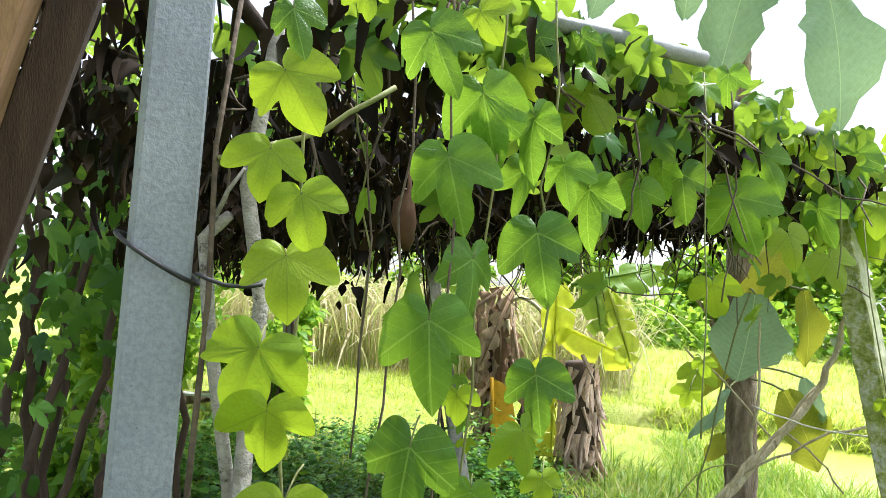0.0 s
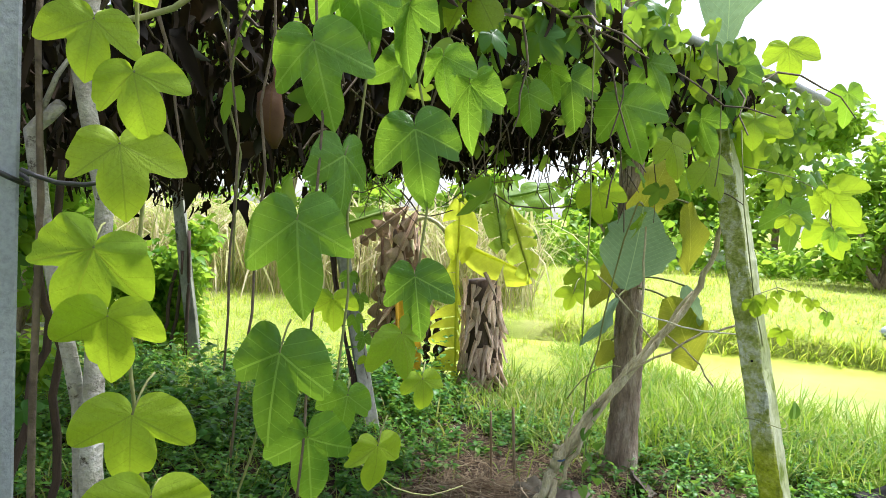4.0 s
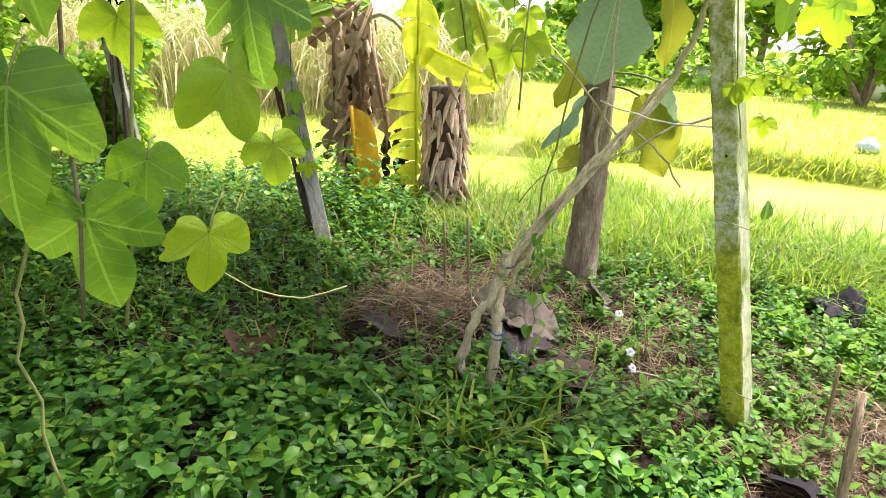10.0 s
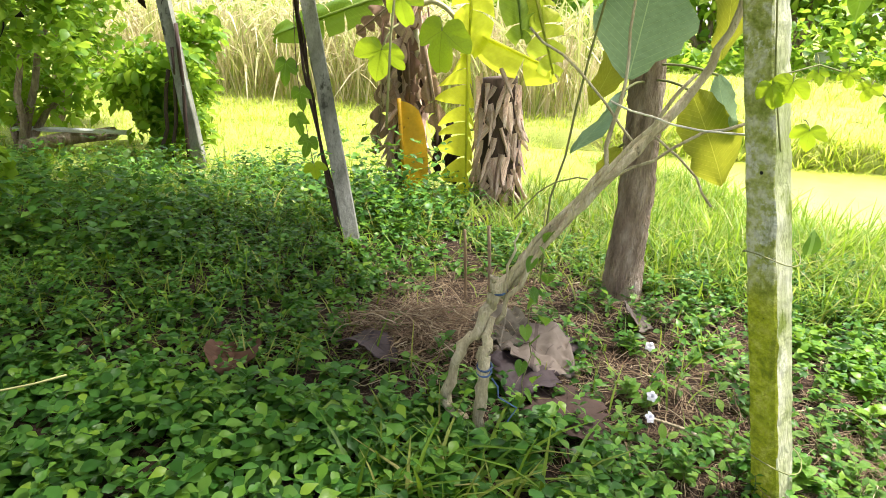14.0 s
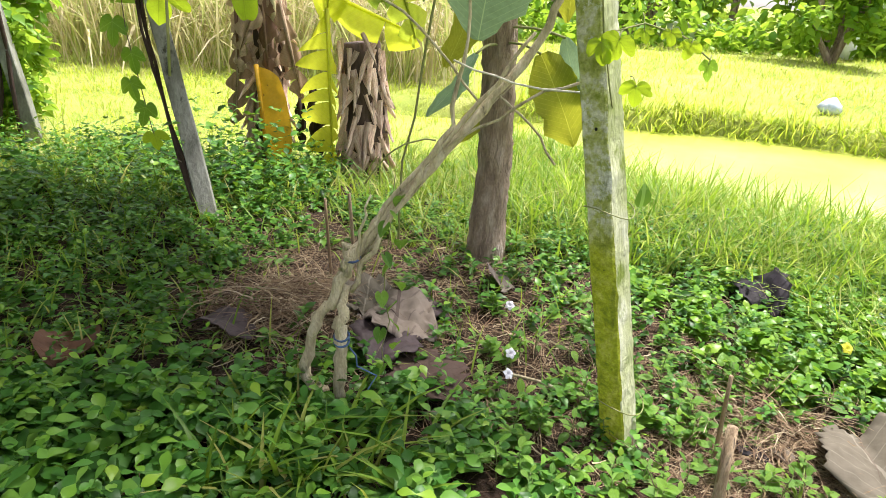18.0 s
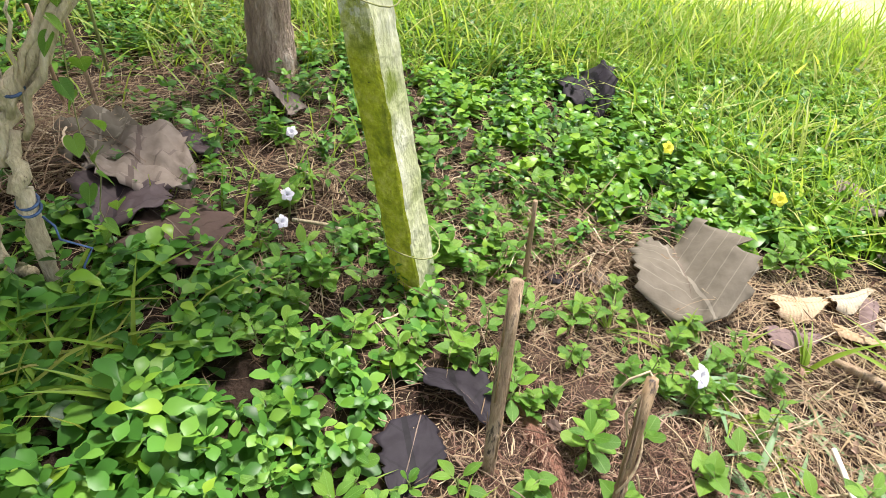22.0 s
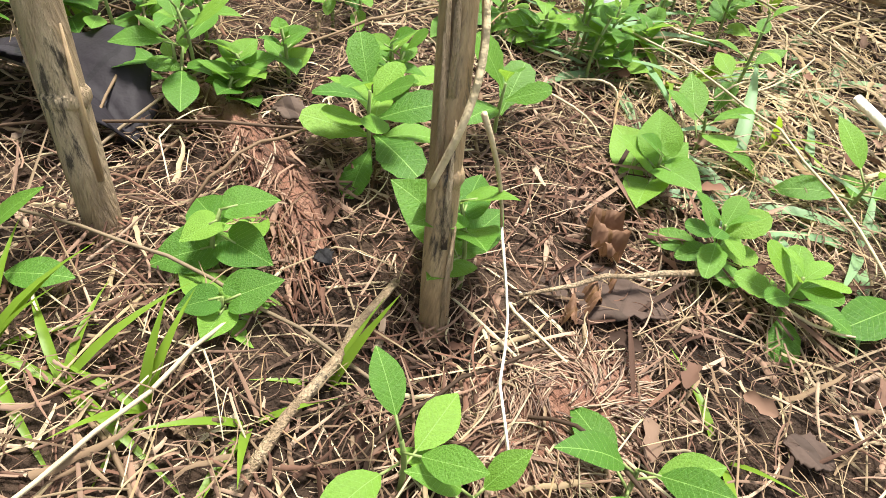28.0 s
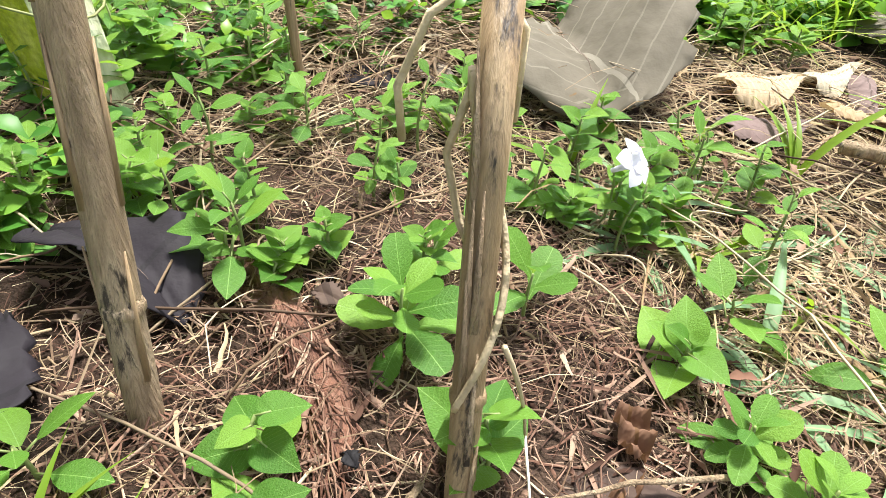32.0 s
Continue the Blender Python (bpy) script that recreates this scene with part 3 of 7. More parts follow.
def pond(x, y):
    """Distance outside the pond's rim (negative on the water)."""
    cx = np.array([0.4, 2.5, 3.95, 5.7, 7.9, 11.7, 19.7])
    cy = np.array([9.2, 8.55, 7.65, 6.5, 5.0, 2.2, -3.4])
    hw = np.array([0.2, 1.05, 1.75, 2.05, 2.2, 2.4, 2.8])
    best = np.full(np.shape(x), 99.0)
    for i in range(len(cx) - 1):
        d = np.array([cx[i + 1] - cx[i], cy[i + 1] - cy[i]])
        s = np.clip(((x - cx[i]) * d[0] + (y - cy[i]) * d[1]) / (d @ d), 0, 1)
        best = np.minimum(best, np.hypot(x - cx[i] - s * d[0], y - cy[i] - s * d[1]) - (hw[i] + s * (hw[i + 1] - hw[i])))
    return best


def hgt(x, y):
    """Ground height."""
    x, y = np.asarray(x, float), np.asarray(y, float)
    d = pond(x, y)
    bank = np.clip((d + 0.15) / 0.6, 0, 1)
    h = -0.62 * (1 - bank * bank * (3 - 2 * bank))
    far = np.hypot(x, y)
    lump = 0.018 * np.sin(3.1 * x + 1.3) * np.sin(2.7 * y) + 0.012 * np.sin(7.3 * x - 2 * y) * np.sin(6.1 * y + x)
    dip = -0.1 * np.clip((y - 4.6) / 1.2, 0, 1) * np.clip((12 - y) / 3, 0, 1)
    return h + dip + lump * np.clip(6 / (far + 1), 0.3, 1.5) + 0.035 * np.clip(y - 10.5, 0, 30)


def scatter(n, x0, x1, y0, y1, keep=None, seed=0):
    r = np.random.default_rng(seed)
    p = np.stack([r.uniform(x0, x1, n), r.uniform(y0, y1, n)], -1)
    k = pond(p[:, 0], p[:, 1]) > 0.03
    if keep is not None:
        k &= keep(p[:, 0], p[:, 1], r)
    p = p[k]
    return np.concatenate([p, hgt(p[:, 0], p[:, 1])[:, None]], 1), r

# ---- ground, water, distance ----
xs = np.concatenate([-np.geomspace(400, 6.5, 22), np.arange(-6, 9.01, 0.1), np.geomspace(9.6, 400, 22)])
ys = np.concatenate([-np.geomspace(400, 3.4, 22), np.arange(-3, 12.01, 0.1), np.geomspace(12.6, 420, 24)])
gx, gy = np.meshgrid(xs, ys)
gv = np.stack([gx, gy, hgt(gx, gy) + 0.006 * rng.normal(size=gx.shape)], -1).reshape(-1, 3)
nx = len(xs)
gi = np.arange(len(ys) - 1)[:, None] * nx + np.arange(nx - 1)[None]
gf = np.stack([gi, gi + 1, gi + nx + 1, gi + nx], -1).reshape(-1, 4)
gm = quad_mesh("ground", gv, gf, M_GROUND)
solo("ground", gm, "brown garden soil running out into a grassy field", "ground", kind="structure")
wx, wy = np.meshgrid(np.linspace(-0.5, 30, 40), np.linspace(-12, 12, 40))
wv = np.stack([wx, wy, 0 * wx - 0.30], -1).reshape(-1, 3)
wi = np.arange(39)[:, None] * 40 + np.arange(39)[None]
wf = np.stack([wi, wi + 1, wi + 41, wi + 40], -1).reshape(-1, 4)
wf = wf[(pond(wv[wf].mean(1)[:, 0], wv[wf].mean(1)[:, 1]) < 1.0)]
solo("water", quad_mesh("water", wv, wf, M_WATER), "still pond water covered in yellow-green algae", "water", kind="structure")


def mulch(x, y):
    """How bare and straw-covered the soil is."""
    m = np.exp(-(((x - 1.78) / 0.62) ** 2 + ((y - 1.83) / 0.52) ** 2) ** 2)
    m = np.maximum(m, np.exp(-(((x - 0.15) / 0.55) ** 2 + ((y - 3.3) / 0.5) ** 2) ** 2))
    m = np.maximum(m, 0.62 * np.exp(-(((x - 1.05) / 1.0) ** 2 + ((y - 3.1) / 0.9) ** 2) ** 2))
    m = np.maximum(m, 0.80 * np.exp(-(((x - 0.40) / 0.75) ** 2 + ((y - 3.75) / 0.6) ** 2) ** 2))
    return np.maximum(m, 0.9 * np.exp(-(((x - 1.75) / 0.5) ** 2 + ((y - 2.35) / 0.3) ** 2) ** 2))


def weeds(name, n, x0, x1, y0, y1, keep, seed, size=(0.03, 0.055), mat=M_WEED, tall=(0.04, 0.14), tpl=ELLIPSE, label="dense low green weeds covering the soil"):
    """Leafy low plants: pairs of leaves up short stems."""
    p, r = scatter(n, x0, x1, y0, y1, keep, seed)
    v, f = strip_leaf(1.0, tpl, 0.2, 0.3)
    pos, rot, siz = [], [], []
    hh = r.uniform(*tall, len(p))
    ss = r.uniform(*size, len(p))
    a0 = r.uniform(0, 6.28, len(p))
    lean = r.normal(0, 0.25, (len(p), 2))
    for k in range(5):
        u = (k + 1) / 5
        for side in (0, math.pi):
            az = a0 + k * 1.57 + side + r.normal(0, 0.35, len(p))
            q = p.copy()
            q[:, 2] += hh * u
            q[:, :2] += lean * (hh * u)[:, None]
            pos.append(q)
            rot.append(turns(az, r.normal(0.05 + 0.4 * u, 0.3, len(p)), r.normal(0, 0.35, len(p))))
            siz.append(ss * (1.15 - 0.5 * u) * r.uniform(0.7, 1.2, len(p)))
    vv, ff = soup([(v, f, np.concatenate(pos), np.concatenate(rot), np.concatenate(siz))])
    me = quad_mesh(name, vv, ff, mat)
    me.materials.append(M_WEEDTOP)
    young = np.repeat(np.concatenate([(r.uniform(size=len(p)) < (0.34 if i >= 8 else 0.03)) for i in range(10)]), len(f))
    if len(young) == len(me.polygons):
        me.polygons.foreach_set("material_index", young.astype(np.int32))
    return solo(name, me, label, "weeds", kind="stuff")


def grass(name, n, x0, x1, y0, y1, keep, seed, height=(0.15, 0.4), mat=M_GRASS, width=1.0, label="rough green grass"):
    """Bent blades in tufts."""
    p, r = scatter(n, x0, x1, y0, y1, keep, seed)
    out = []
    for droop in (0.25, 0.7, 1.1):
        k = r.integers(0, 3, len(p)) == {0.25: 0, 0.7: 1, 1.1: 2}[droop]
        v, f = strip_leaf(1.0, [w * width for w in BLADE], 0.3, droop)
        m = int(k.sum())
        out.append((v, f, p[k], turns(r.uniform(0, 6.28, m), r.normal(1.15, 0.25, m)), r.uniform(*height, m)))
    vv, ff = soup(out)
    return solo(name, quad_mesh(name, vv, ff, mat), label, "grass", kind="stuff")


open_yard = lambda x, y, r: (r.uniform(0, 1, len(x)) > 0.96 * mulch(x, y)) & (np.hypot(x - 1.19, y - 2.03) > 0.13)
weeds("weeds", 380, 0.7, 1.3, 1.6, 2.7, lambda x, y, r: open_yard(x, y, r) & ((x < 1.1) | (y > 2.1)) & (np.sin(9 * x + 2) * np.sin(8 * y) > r.uniform(-0.5, 0.6, len(x))), 43, (0.034, 0.07), tall=(0.03, 0.11), tpl=OBOVATE)
weeds("weeds", 2900, -3.2, 0.8, 0.45, 2.7, lambda x, y, r: open_yard(x, y, r) & ~((x > 0.6) & (y < 1.75)) & (r.uniform(0, 1, len(x)) > np.clip((x - 0.6) / 0.6, 0, 0.8)), 11, (0.055, 0.098), tpl=OBOVATE)
patchy = lambda x, y: np.sin(5.1 * x + 1.3 * np.sin(4 * y)) * np.sin(4.3 * y + 1) + 0.5 * np.sin(13 * x + 2) * np.sin(11 * y)
weeds("weeds", 3000, -3.6, 1.35, 2.5, 4.8, lambda x, y, r: open_yard(x, y, r) & ((x < -0.35) | (patchy(x, y) > r.uniform(-0.9, 0.25, len(x)))), 14, (0.03, 0.075))
weeds("weeds", 1300, -4.2, -0.1, 4.6, 6.4, lambda x, y, r: (y < 6.1 + 0.3 * np.sin(2 * x)) & (patchy(x, y) > r.uniform(-1.2, 0.2, len(x))), 15, (0.045, 0.085), tall=(0.05, 0.3))
weeds("weeds", 420, -2.8, -0.35, 3.6, 5.9, lambda x, y, r: np.sin(2.3 * x) * np.sin(1.9 * y + 1) > 0.1, 16, (0.06, 0.11), tall=(0.25, 0.6), label="taller shaded weeds under the trellis")
weeds("weeds", 1300, 1.2, 3.6, 2.55, 4.8, lambda x, y, r: r.uniform(0, 1, len(x)) > 0.85 * mulch(x, y), 12, (0.035, 0.06))
weeds("creeper_patch", 900, 1.5, 3.8, 2.5, 3.9, lambda x, y, r: (x + 0.5 * y > 3.25) & (np.hypot(x - 2.07, y - 2.5) > 0.26) & (np.hypot(x - 2.24, y - 3.68) > 0.2) & (r.uniform(0, 1, len(x)) > mulch(x, y)), 19, (0.045, 0.075), M_WEEDTOP, (0.03, 0.12), HEART, "low bright creeper with heart-shaped leaves")
weeds("weeds", 1500, -4.5, 2.2, -3.0, 0.5, lambda x, y, r: np.hypot(x, y) > 0.35, 13, (0.05, 0.09))
weeds("weeds", 420, 0.45, 2.9, 0.3, 1.3, None, 18, (0.04, 0.08), tall=(0.03, 0.09))
weeds("weeds", 500, -5.0, -3.2, 0.4, 5.0, None, 17, (0.05, 0.09), tall=(0.05, 0.3))
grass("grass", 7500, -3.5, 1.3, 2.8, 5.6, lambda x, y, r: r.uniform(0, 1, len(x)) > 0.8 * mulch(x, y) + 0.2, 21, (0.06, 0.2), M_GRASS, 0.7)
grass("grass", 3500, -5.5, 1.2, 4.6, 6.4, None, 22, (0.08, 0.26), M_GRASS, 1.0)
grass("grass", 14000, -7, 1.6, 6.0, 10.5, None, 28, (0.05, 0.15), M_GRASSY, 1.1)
grass("grass", 2600, 1.6, 5.5, -2.5, 2.0, lambda x, y, r: (x > 3.0) | (y < 0.4), 29, (0.1, 0.3), M_GRASSY, 1.0)
grass("grass", 7000, 3.0, 10, -5, 5, None, 40, (0.1, 0.3), M_GRASSY, 1.2)
grass("grass", 3000, -6, 3, -7, -2.6, None, 30, (0.1, 0.3), M_GRASS, 1.2)
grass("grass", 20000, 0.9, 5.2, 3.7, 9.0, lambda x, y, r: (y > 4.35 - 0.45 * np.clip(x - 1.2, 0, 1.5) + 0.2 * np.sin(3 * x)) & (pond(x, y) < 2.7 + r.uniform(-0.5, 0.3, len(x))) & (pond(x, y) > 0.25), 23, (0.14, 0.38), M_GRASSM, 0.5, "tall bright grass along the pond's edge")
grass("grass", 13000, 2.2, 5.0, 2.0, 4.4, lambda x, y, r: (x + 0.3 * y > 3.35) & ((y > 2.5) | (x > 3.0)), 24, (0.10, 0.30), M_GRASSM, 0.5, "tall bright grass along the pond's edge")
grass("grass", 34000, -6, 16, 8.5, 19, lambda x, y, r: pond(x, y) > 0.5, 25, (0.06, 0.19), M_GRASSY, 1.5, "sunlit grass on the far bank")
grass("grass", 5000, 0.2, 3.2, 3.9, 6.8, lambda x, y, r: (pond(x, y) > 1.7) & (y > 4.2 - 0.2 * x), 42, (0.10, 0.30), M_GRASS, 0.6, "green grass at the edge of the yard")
grass("grass", 420, -0.1, 0.75, 2.05, 2.6, lambda x, y, r: np.hypot((x - 0.3) / 0.4, (y - 2.33) / 0.25) < r.uniform(0.3, 1.1, len(x)), 26, (0.12, 0.3), M_GRASS, 0.9)
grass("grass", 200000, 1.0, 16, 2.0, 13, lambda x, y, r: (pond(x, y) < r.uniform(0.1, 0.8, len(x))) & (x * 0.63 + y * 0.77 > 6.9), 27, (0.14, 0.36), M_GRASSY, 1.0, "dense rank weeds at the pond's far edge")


def straw(name, n, x0, x1, y0, y1, keep, seed, size=(0.05, 0.22), mat=M_DRY, heap=None, slim=1.0):
    """Loose dry stalks and leaf shreds lying on the soil: straight, bowed and curled strands."""
    p, r = scatter(n, x0, x1, y0, y1, keep, seed)
    out = []
    pick = r.integers(0, 4, len(p))
    for i, (bow, w, wave) in enumerate(((0.02, 0.006, 0.0), (0.14, 0.005, 0.01), (-0.22, 0.004, 0.03), (0.05, 0.022, 0.02))):
        sk = np.linspace(0, 1, 6)
        v, f = [], []
        for q in sk:
            cx, cz = bow * 4 * q * (1 - q) + wave * math.sin(11 * q), 0.03 * math.sin(3.1 * q) + wave * math.cos(9 * q)
            ww = w * slim * (1 - 0.6 * q * q)
            v += [(cx - ww, q, cz - 0.7 * ww), (cx, q, cz), (cx + ww, q, cz - 0.7 * ww)]
        for k in range(5):
            f += [(3 * k, 3 * k + 1, 3 * k + 4, 3 * k + 3), (3 * k + 1, 3 * k + 2, 3 * k + 5, 3 * k + 4)]
        k = pick == i
        m = int(k.sum())
        q = p[k].copy()
        q[:, 2] += r.uniform(0.003, 0.020, m)
        if heap:
            q[:, 2] += heap[4] * r.uniform(0.3, 1, m) * np.clip(1 - ((q[:, 0] - heap[0]) / heap[2]) ** 2 - ((q[:, 1] - heap[1]) / heap[3]) ** 2, 0, 1)
        out.append((np.array(v), np.array(f), q, turns(r.uniform(0, 6.28, m), r.normal(0.03, 0.10, m), r.normal(0, 0.5, m)), r.uniform(*size, m) * (0.55 if i == 3 else 1.0)))
    vv, ff = soup(out)
    return solo(name, quad_mesh(name, vv, ff, mat), "brown dry straw and leaf litter on the soil", "litter", kind="stuff")


bare = lambda x, y: np.exp(-((x - 1.452) / 0.05) ** 2 - ((y - 1.92) / 0.14) ** 2) + 0.8 * np.exp(-((x - 1.62) / 0.12) ** 2 - ((y - 1.81) / 0.08) ** 2)
straw("straw", 9000, 0.9, 2.9, 1.15, 3.2, lambda x, y, r: r.uniform(0, 1, len(x)) < 0.15 + mulch(x, y) - bare(x, y), 31, (0.03, 0.11), M_DRY, None, 2.0)
edge = lambda x, y: np.clip(np.abs((x - 1.62) * 0.8 + (y - 1.78) * 0.5) * 3.2 - 0.15, 0.2, 1)
straw("pale_straw", 7000, 1.15, 2.9, 1.3, 2.7, lambda x, y, r: r.uniform(0, 1, len(x)) < edge(x, y) * (0.1 + mulch(x, y)) - 0.8 * bare(x, y), 35, (0.02, 0.10), M_DRYP, None, 1.9)
straw("pale_straw", 2600, 1.9, 2.7, 1.4, 2.5, None, 36, (0.06, 0.2), M_DRYP, None, 1.6)
straw("straw", 8000, 1.15, 2.4, 1.5, 2.6, lambda x, y, r: r.uniform(0, 1, len(x)) < mulch(x, y) - 0.85 * bare(x, y), 34, (0.015, 0.06), M_DRY, None, 2.6)
straw("red_shreds", 9000, 1.1, 2.1, 1.45, 2.35, lambda x, y, r: r.uniform(0, 1, len(x)) < 1.3 * np.exp(-(((x - 1.58) / 0.36) ** 2 + ((y - 1.84) / 0.32) ** 2)), 41, (0.012, 0.06), M_SHRED, None, 4.0)
straw("crumbs", 14000, 1.1, 2.2, 1.45, 2.4, lambda x, y, r: r.uniform(0, 1, len(x)) < 1.2 * np.exp(-(((x - 1.6) / 0.42) ** 2 + ((y - 1.8) / 0.36) ** 2)), 44, (0.006, 0.02), M_SHRED, None, 7.0)
straw("straw", 2600, 1.5, 2.05, 2.45, 2.9, lambda x, y, r: np.hypot((x - 1.78) / 0.24, (y - 2.67) / 0.19) < r.uniform(0.4, 1.1, len(x)), 38, (0.08, 0.26), heap=(1.78, 2.67, 0.26, 0.2, 0.05), slim=1.3)
straw("straw_heap", 4200, -0.45, 0.65, 2.95, 3.7, lambda x, y, r: np.hypot((x - 0.08) / 0.5, (y - 3.28) / 0.32) < r.uniform(0.3, 1.05, len(x)), 39, (0.08, 0.3), heap=(0.08, 3.28, 0.5, 0.32, 0.13), slim=1.3)
straw("straw", 22000, -1.2, 2.2, 2.3, 4.6, lambda x, y, r: r.uniform(0, 1, len(x)) < 0.14 + mulch(x, y), 32, (0.06, 0.26))


def leaf_cloud(centres, radii, n, size, seed, tpl=ELLIPSE):
    """Leaves on a crown of uneven clumps."""
    r = np.random.default_rng(seed)
    c, rad = np.asarray(centres, float), np.asarray(radii, float)
    k = r.choice(len(c), n, p=rad**2 / (rad**2).sum())
    d = r.normal(size=(n, 3))
    d /= np.linalg.norm(d, axis=1)[:, None]
    p = c[k] + d * (rad[k] * r.uniform(0.35, 1.05, n))[:, None]
    v, f = strip_leaf(1.0, tpl, 0.2, 0.3)
    return soup([(v, f, p, turns(r.uniform(0, 6.28, n), r.normal(-0.2, 0.5, n), r.normal(0, 0.6, n)), r.uniform(*size, n))])


def bush(x, y, w, h, n, seed, name="bush", mat=M_BUSH, size=(0.08, 0.16), label="dense green bush", trunk=0.05, z0=None):
    r = np.random.default_rng(seed)
    z = float(hgt(x, y)) if z0 is None else z0
    t = thing(name, (x, y, z), label, name.split("_")[-1])
    m = 9
    cs = np.stack([r.uniform(-w, w, m) * 0.6, r.uniform(-w, w, m) * 0.6, r.uniform(0.12, 0.85, m) * h], -1)
    v, f = leaf_cloud(cs, r.uniform(0.25, 0.45, m) * min(w, h), n, size, seed)
    v[:, 2] = np.maximum(v[:, 2], 0.01)
    for i in range(4):
        rod("trunk", np.array([x, y, z]) + curve_pts((0, 0, -0.02), cs[i], (0, 0, 0.05), 6, 0.03, seed + i), (trunk, trunk * 0.3), M_BARK, t, sides=6)
    part("crown", quad_mesh("crown", v, f, mat), t)
    return t


# left thicket, far trees and hedge
for i, (bx, by, bw, bh, bn) in enumerate(((-3.6, 6.9, 0.9, 1.7, 2600), (-4.8, 6.2, 1.1, 2.4, 3000), (-5.6, 7.6, 1.3, 3.2, 3000), (-2.9, 3.6, 0.7, 1.9, 2200), (-4.0, 4.6, 0.9, 2.3, 2200))):
    bush(bx, by, bw, bh, bn, 40 + i, label="dense green garden bush with small leaves")
for i in range(11):
    fx = -12 + 3.9 * i + 0.7 * math.sin(i * 2.1)
    bush(fx, 21 + 1.5 * math.sin(i * 1.7), 2.4, 3.4 + 1.1 * math.sin(i * 1.3 + 1), 1500, 60 + i, "tree", M_BUSH, (0.25, 0.5), "leafy tree far across the field", 0.12)
for i in range(5):
    bush(9.5 + 3.1 * i, 16.5 - 1.6 * i, 1.6, 4.2 - 0.3 * i, 1400, 80 + i, "tree", M_BUSH, (0.16, 0.34), "leafy tree beyond the pond", 0.1)

p, r = scatter(9000, -12, 30, 17.4, 19.8, None, 37)
p[:, 2] += r.uniform(0, 1, len(p)) ** 1.3 * (1.2 + 0.5 * np.sin(p[:, 0] * 1.3) + 0.3 * np.sin(p[:, 0] * 3.1))
hv0, hf0 = strip_leaf(1.0, ELLIPSE, 0.2, 0.3)
vv, ff = soup([(hv0, hf0, p, turns(r.uniform(0, 6.28, len(p)), r.normal(-0.1, 0.5, len(p)), r.normal(0, 0.6, len(p))), r.uniform(0.15, 0.4, len(p)))])
solo("hedge", quad_mesh("hedge", vv, ff, M_BUSH), "rough green hedge along the far side of the field", "hedge", kind="stuff")

for i in range(8):
    bush(6.5 + 3.4 * i, 24.5 - 1.1 * i + math.sin(3 * i), 2.6, 5.6 + 1.2 * math.sin(2.3 * i), 1800, 130 + i, "tree", M_BUSH, (0.25, 0.5), "tall leafy tree beyond the field", 0.14)

# dry reeds behind the yard
p, r = scatter(5200, -8.5, 0.8, 10.6, 13.8, None, 33)
v1, f1 = strip_leaf(1.0, (0.007, 0.009, 0.007, 0.002), 0.4, 0.15)
v2, f2 = strip_leaf(1.0, (0.016, 0.022, 0.016, 0.003), 0.4, 0.9)
k = rng.uniform(size=len(p)) < 0.6
a = rng.uniform(0, 6.28, len(p))
q = p.copy()
q[~k, 2] += rng.uniform(0.4, 1.4, (~k).sum())
vv, ff = soup([(v1, f1, q[k], turns(a[k], rng.normal(1.35, 0.15, k.sum())), rng.uniform(0.7, 1.7, k.sum())), (v2, f2, q[~k], turns(a[~k], rng.normal(0.5, 0.5, (~k).sum())), rng.uniform(0.5, 1.1, (~k).sum()))])
solo("reeds", quad_mesh("reeds", vv, ff, M_REED), "dry straw-coloured cane thicket", "reeds", kind="stuff")


# ---- posts ----
def prism(a, b, wa, wb, rz=0.0, bevel=0.12, rows=14, seed=0, rough=0.0015, lean=None):
    """A square post from a to b, with chamfered edges and slightly uneven faces."""
    r = np.random.default_rng(seed)
    a, b = np.asarray(a, float), np.asarray(b, float)
    c, s = math.cos(radians(rz)), math.sin(radians(rz))
    ring = []
    for sx, sy in ((1, 1), (-1, 1), (-1, -1), (1, -1)):
        e = [(sx, sy * (1 - bevel)), (sx * (1 - bevel), sy)]
        ring += e if sx * sy > 0 else e[::-1]
    v, f = [], []
    n = len(ring)
    for i in range(rows):
        t = i / (rows - 1)
        w = (wa + (wb - wa) * t) / 2
        for x, y in ring:
            v.append(a + (b - a) * t + np.array([w * (c * x - s * y), w * (s * x + c * y), 0]) + r.normal(0, rough, 3) * (0 < t < 1))
    for i in range(rows - 1):
        for k in range(n):
            f.append((i * n + k, i * n + (k + 1) % n, (i + 1) * n + (k + 1) % n, (i + 1) * n + k))
    f += [tuple(range(n))[::-1], tuple((rows - 1) * n + k for k in range(n))]
    return np.array(v), f


PILLAR = (-0.702, 0.945)
pillar = thing("concrete_post", (*PILLAR, 0.0), "smooth pale grey square concrete post with wire tied round it", "post")
v, f = prism((0, 0, -0.05), (0, 0, 2.75), 0.094, 0.094, 43, 0.08, 10, 1, 0.0004)
part("shaft", mesh_of("shaft", v, f, M_CONCRETE, False), pillar)

moss_a, moss_b = np.array([1.288, 2.53, 0.0]), np.array([0.91, 2.72, 1.98])
moss = thing("mossy_post", tuple(moss_a), "leaning square concrete post covered in green moss", "post")
v, f = prism((0, 0, -0.05), moss_b - moss_a, 0.089, 0.085, -44, 0.12, 60, 2, 0.0014)
me = mesh_of("shaft", v, f, [M_MOSS, M_PALE_SUN], False)
# faces turned to +x take the paler colour with sunlight put into it
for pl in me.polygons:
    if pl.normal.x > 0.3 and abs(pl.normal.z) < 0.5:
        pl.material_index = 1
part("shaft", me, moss)
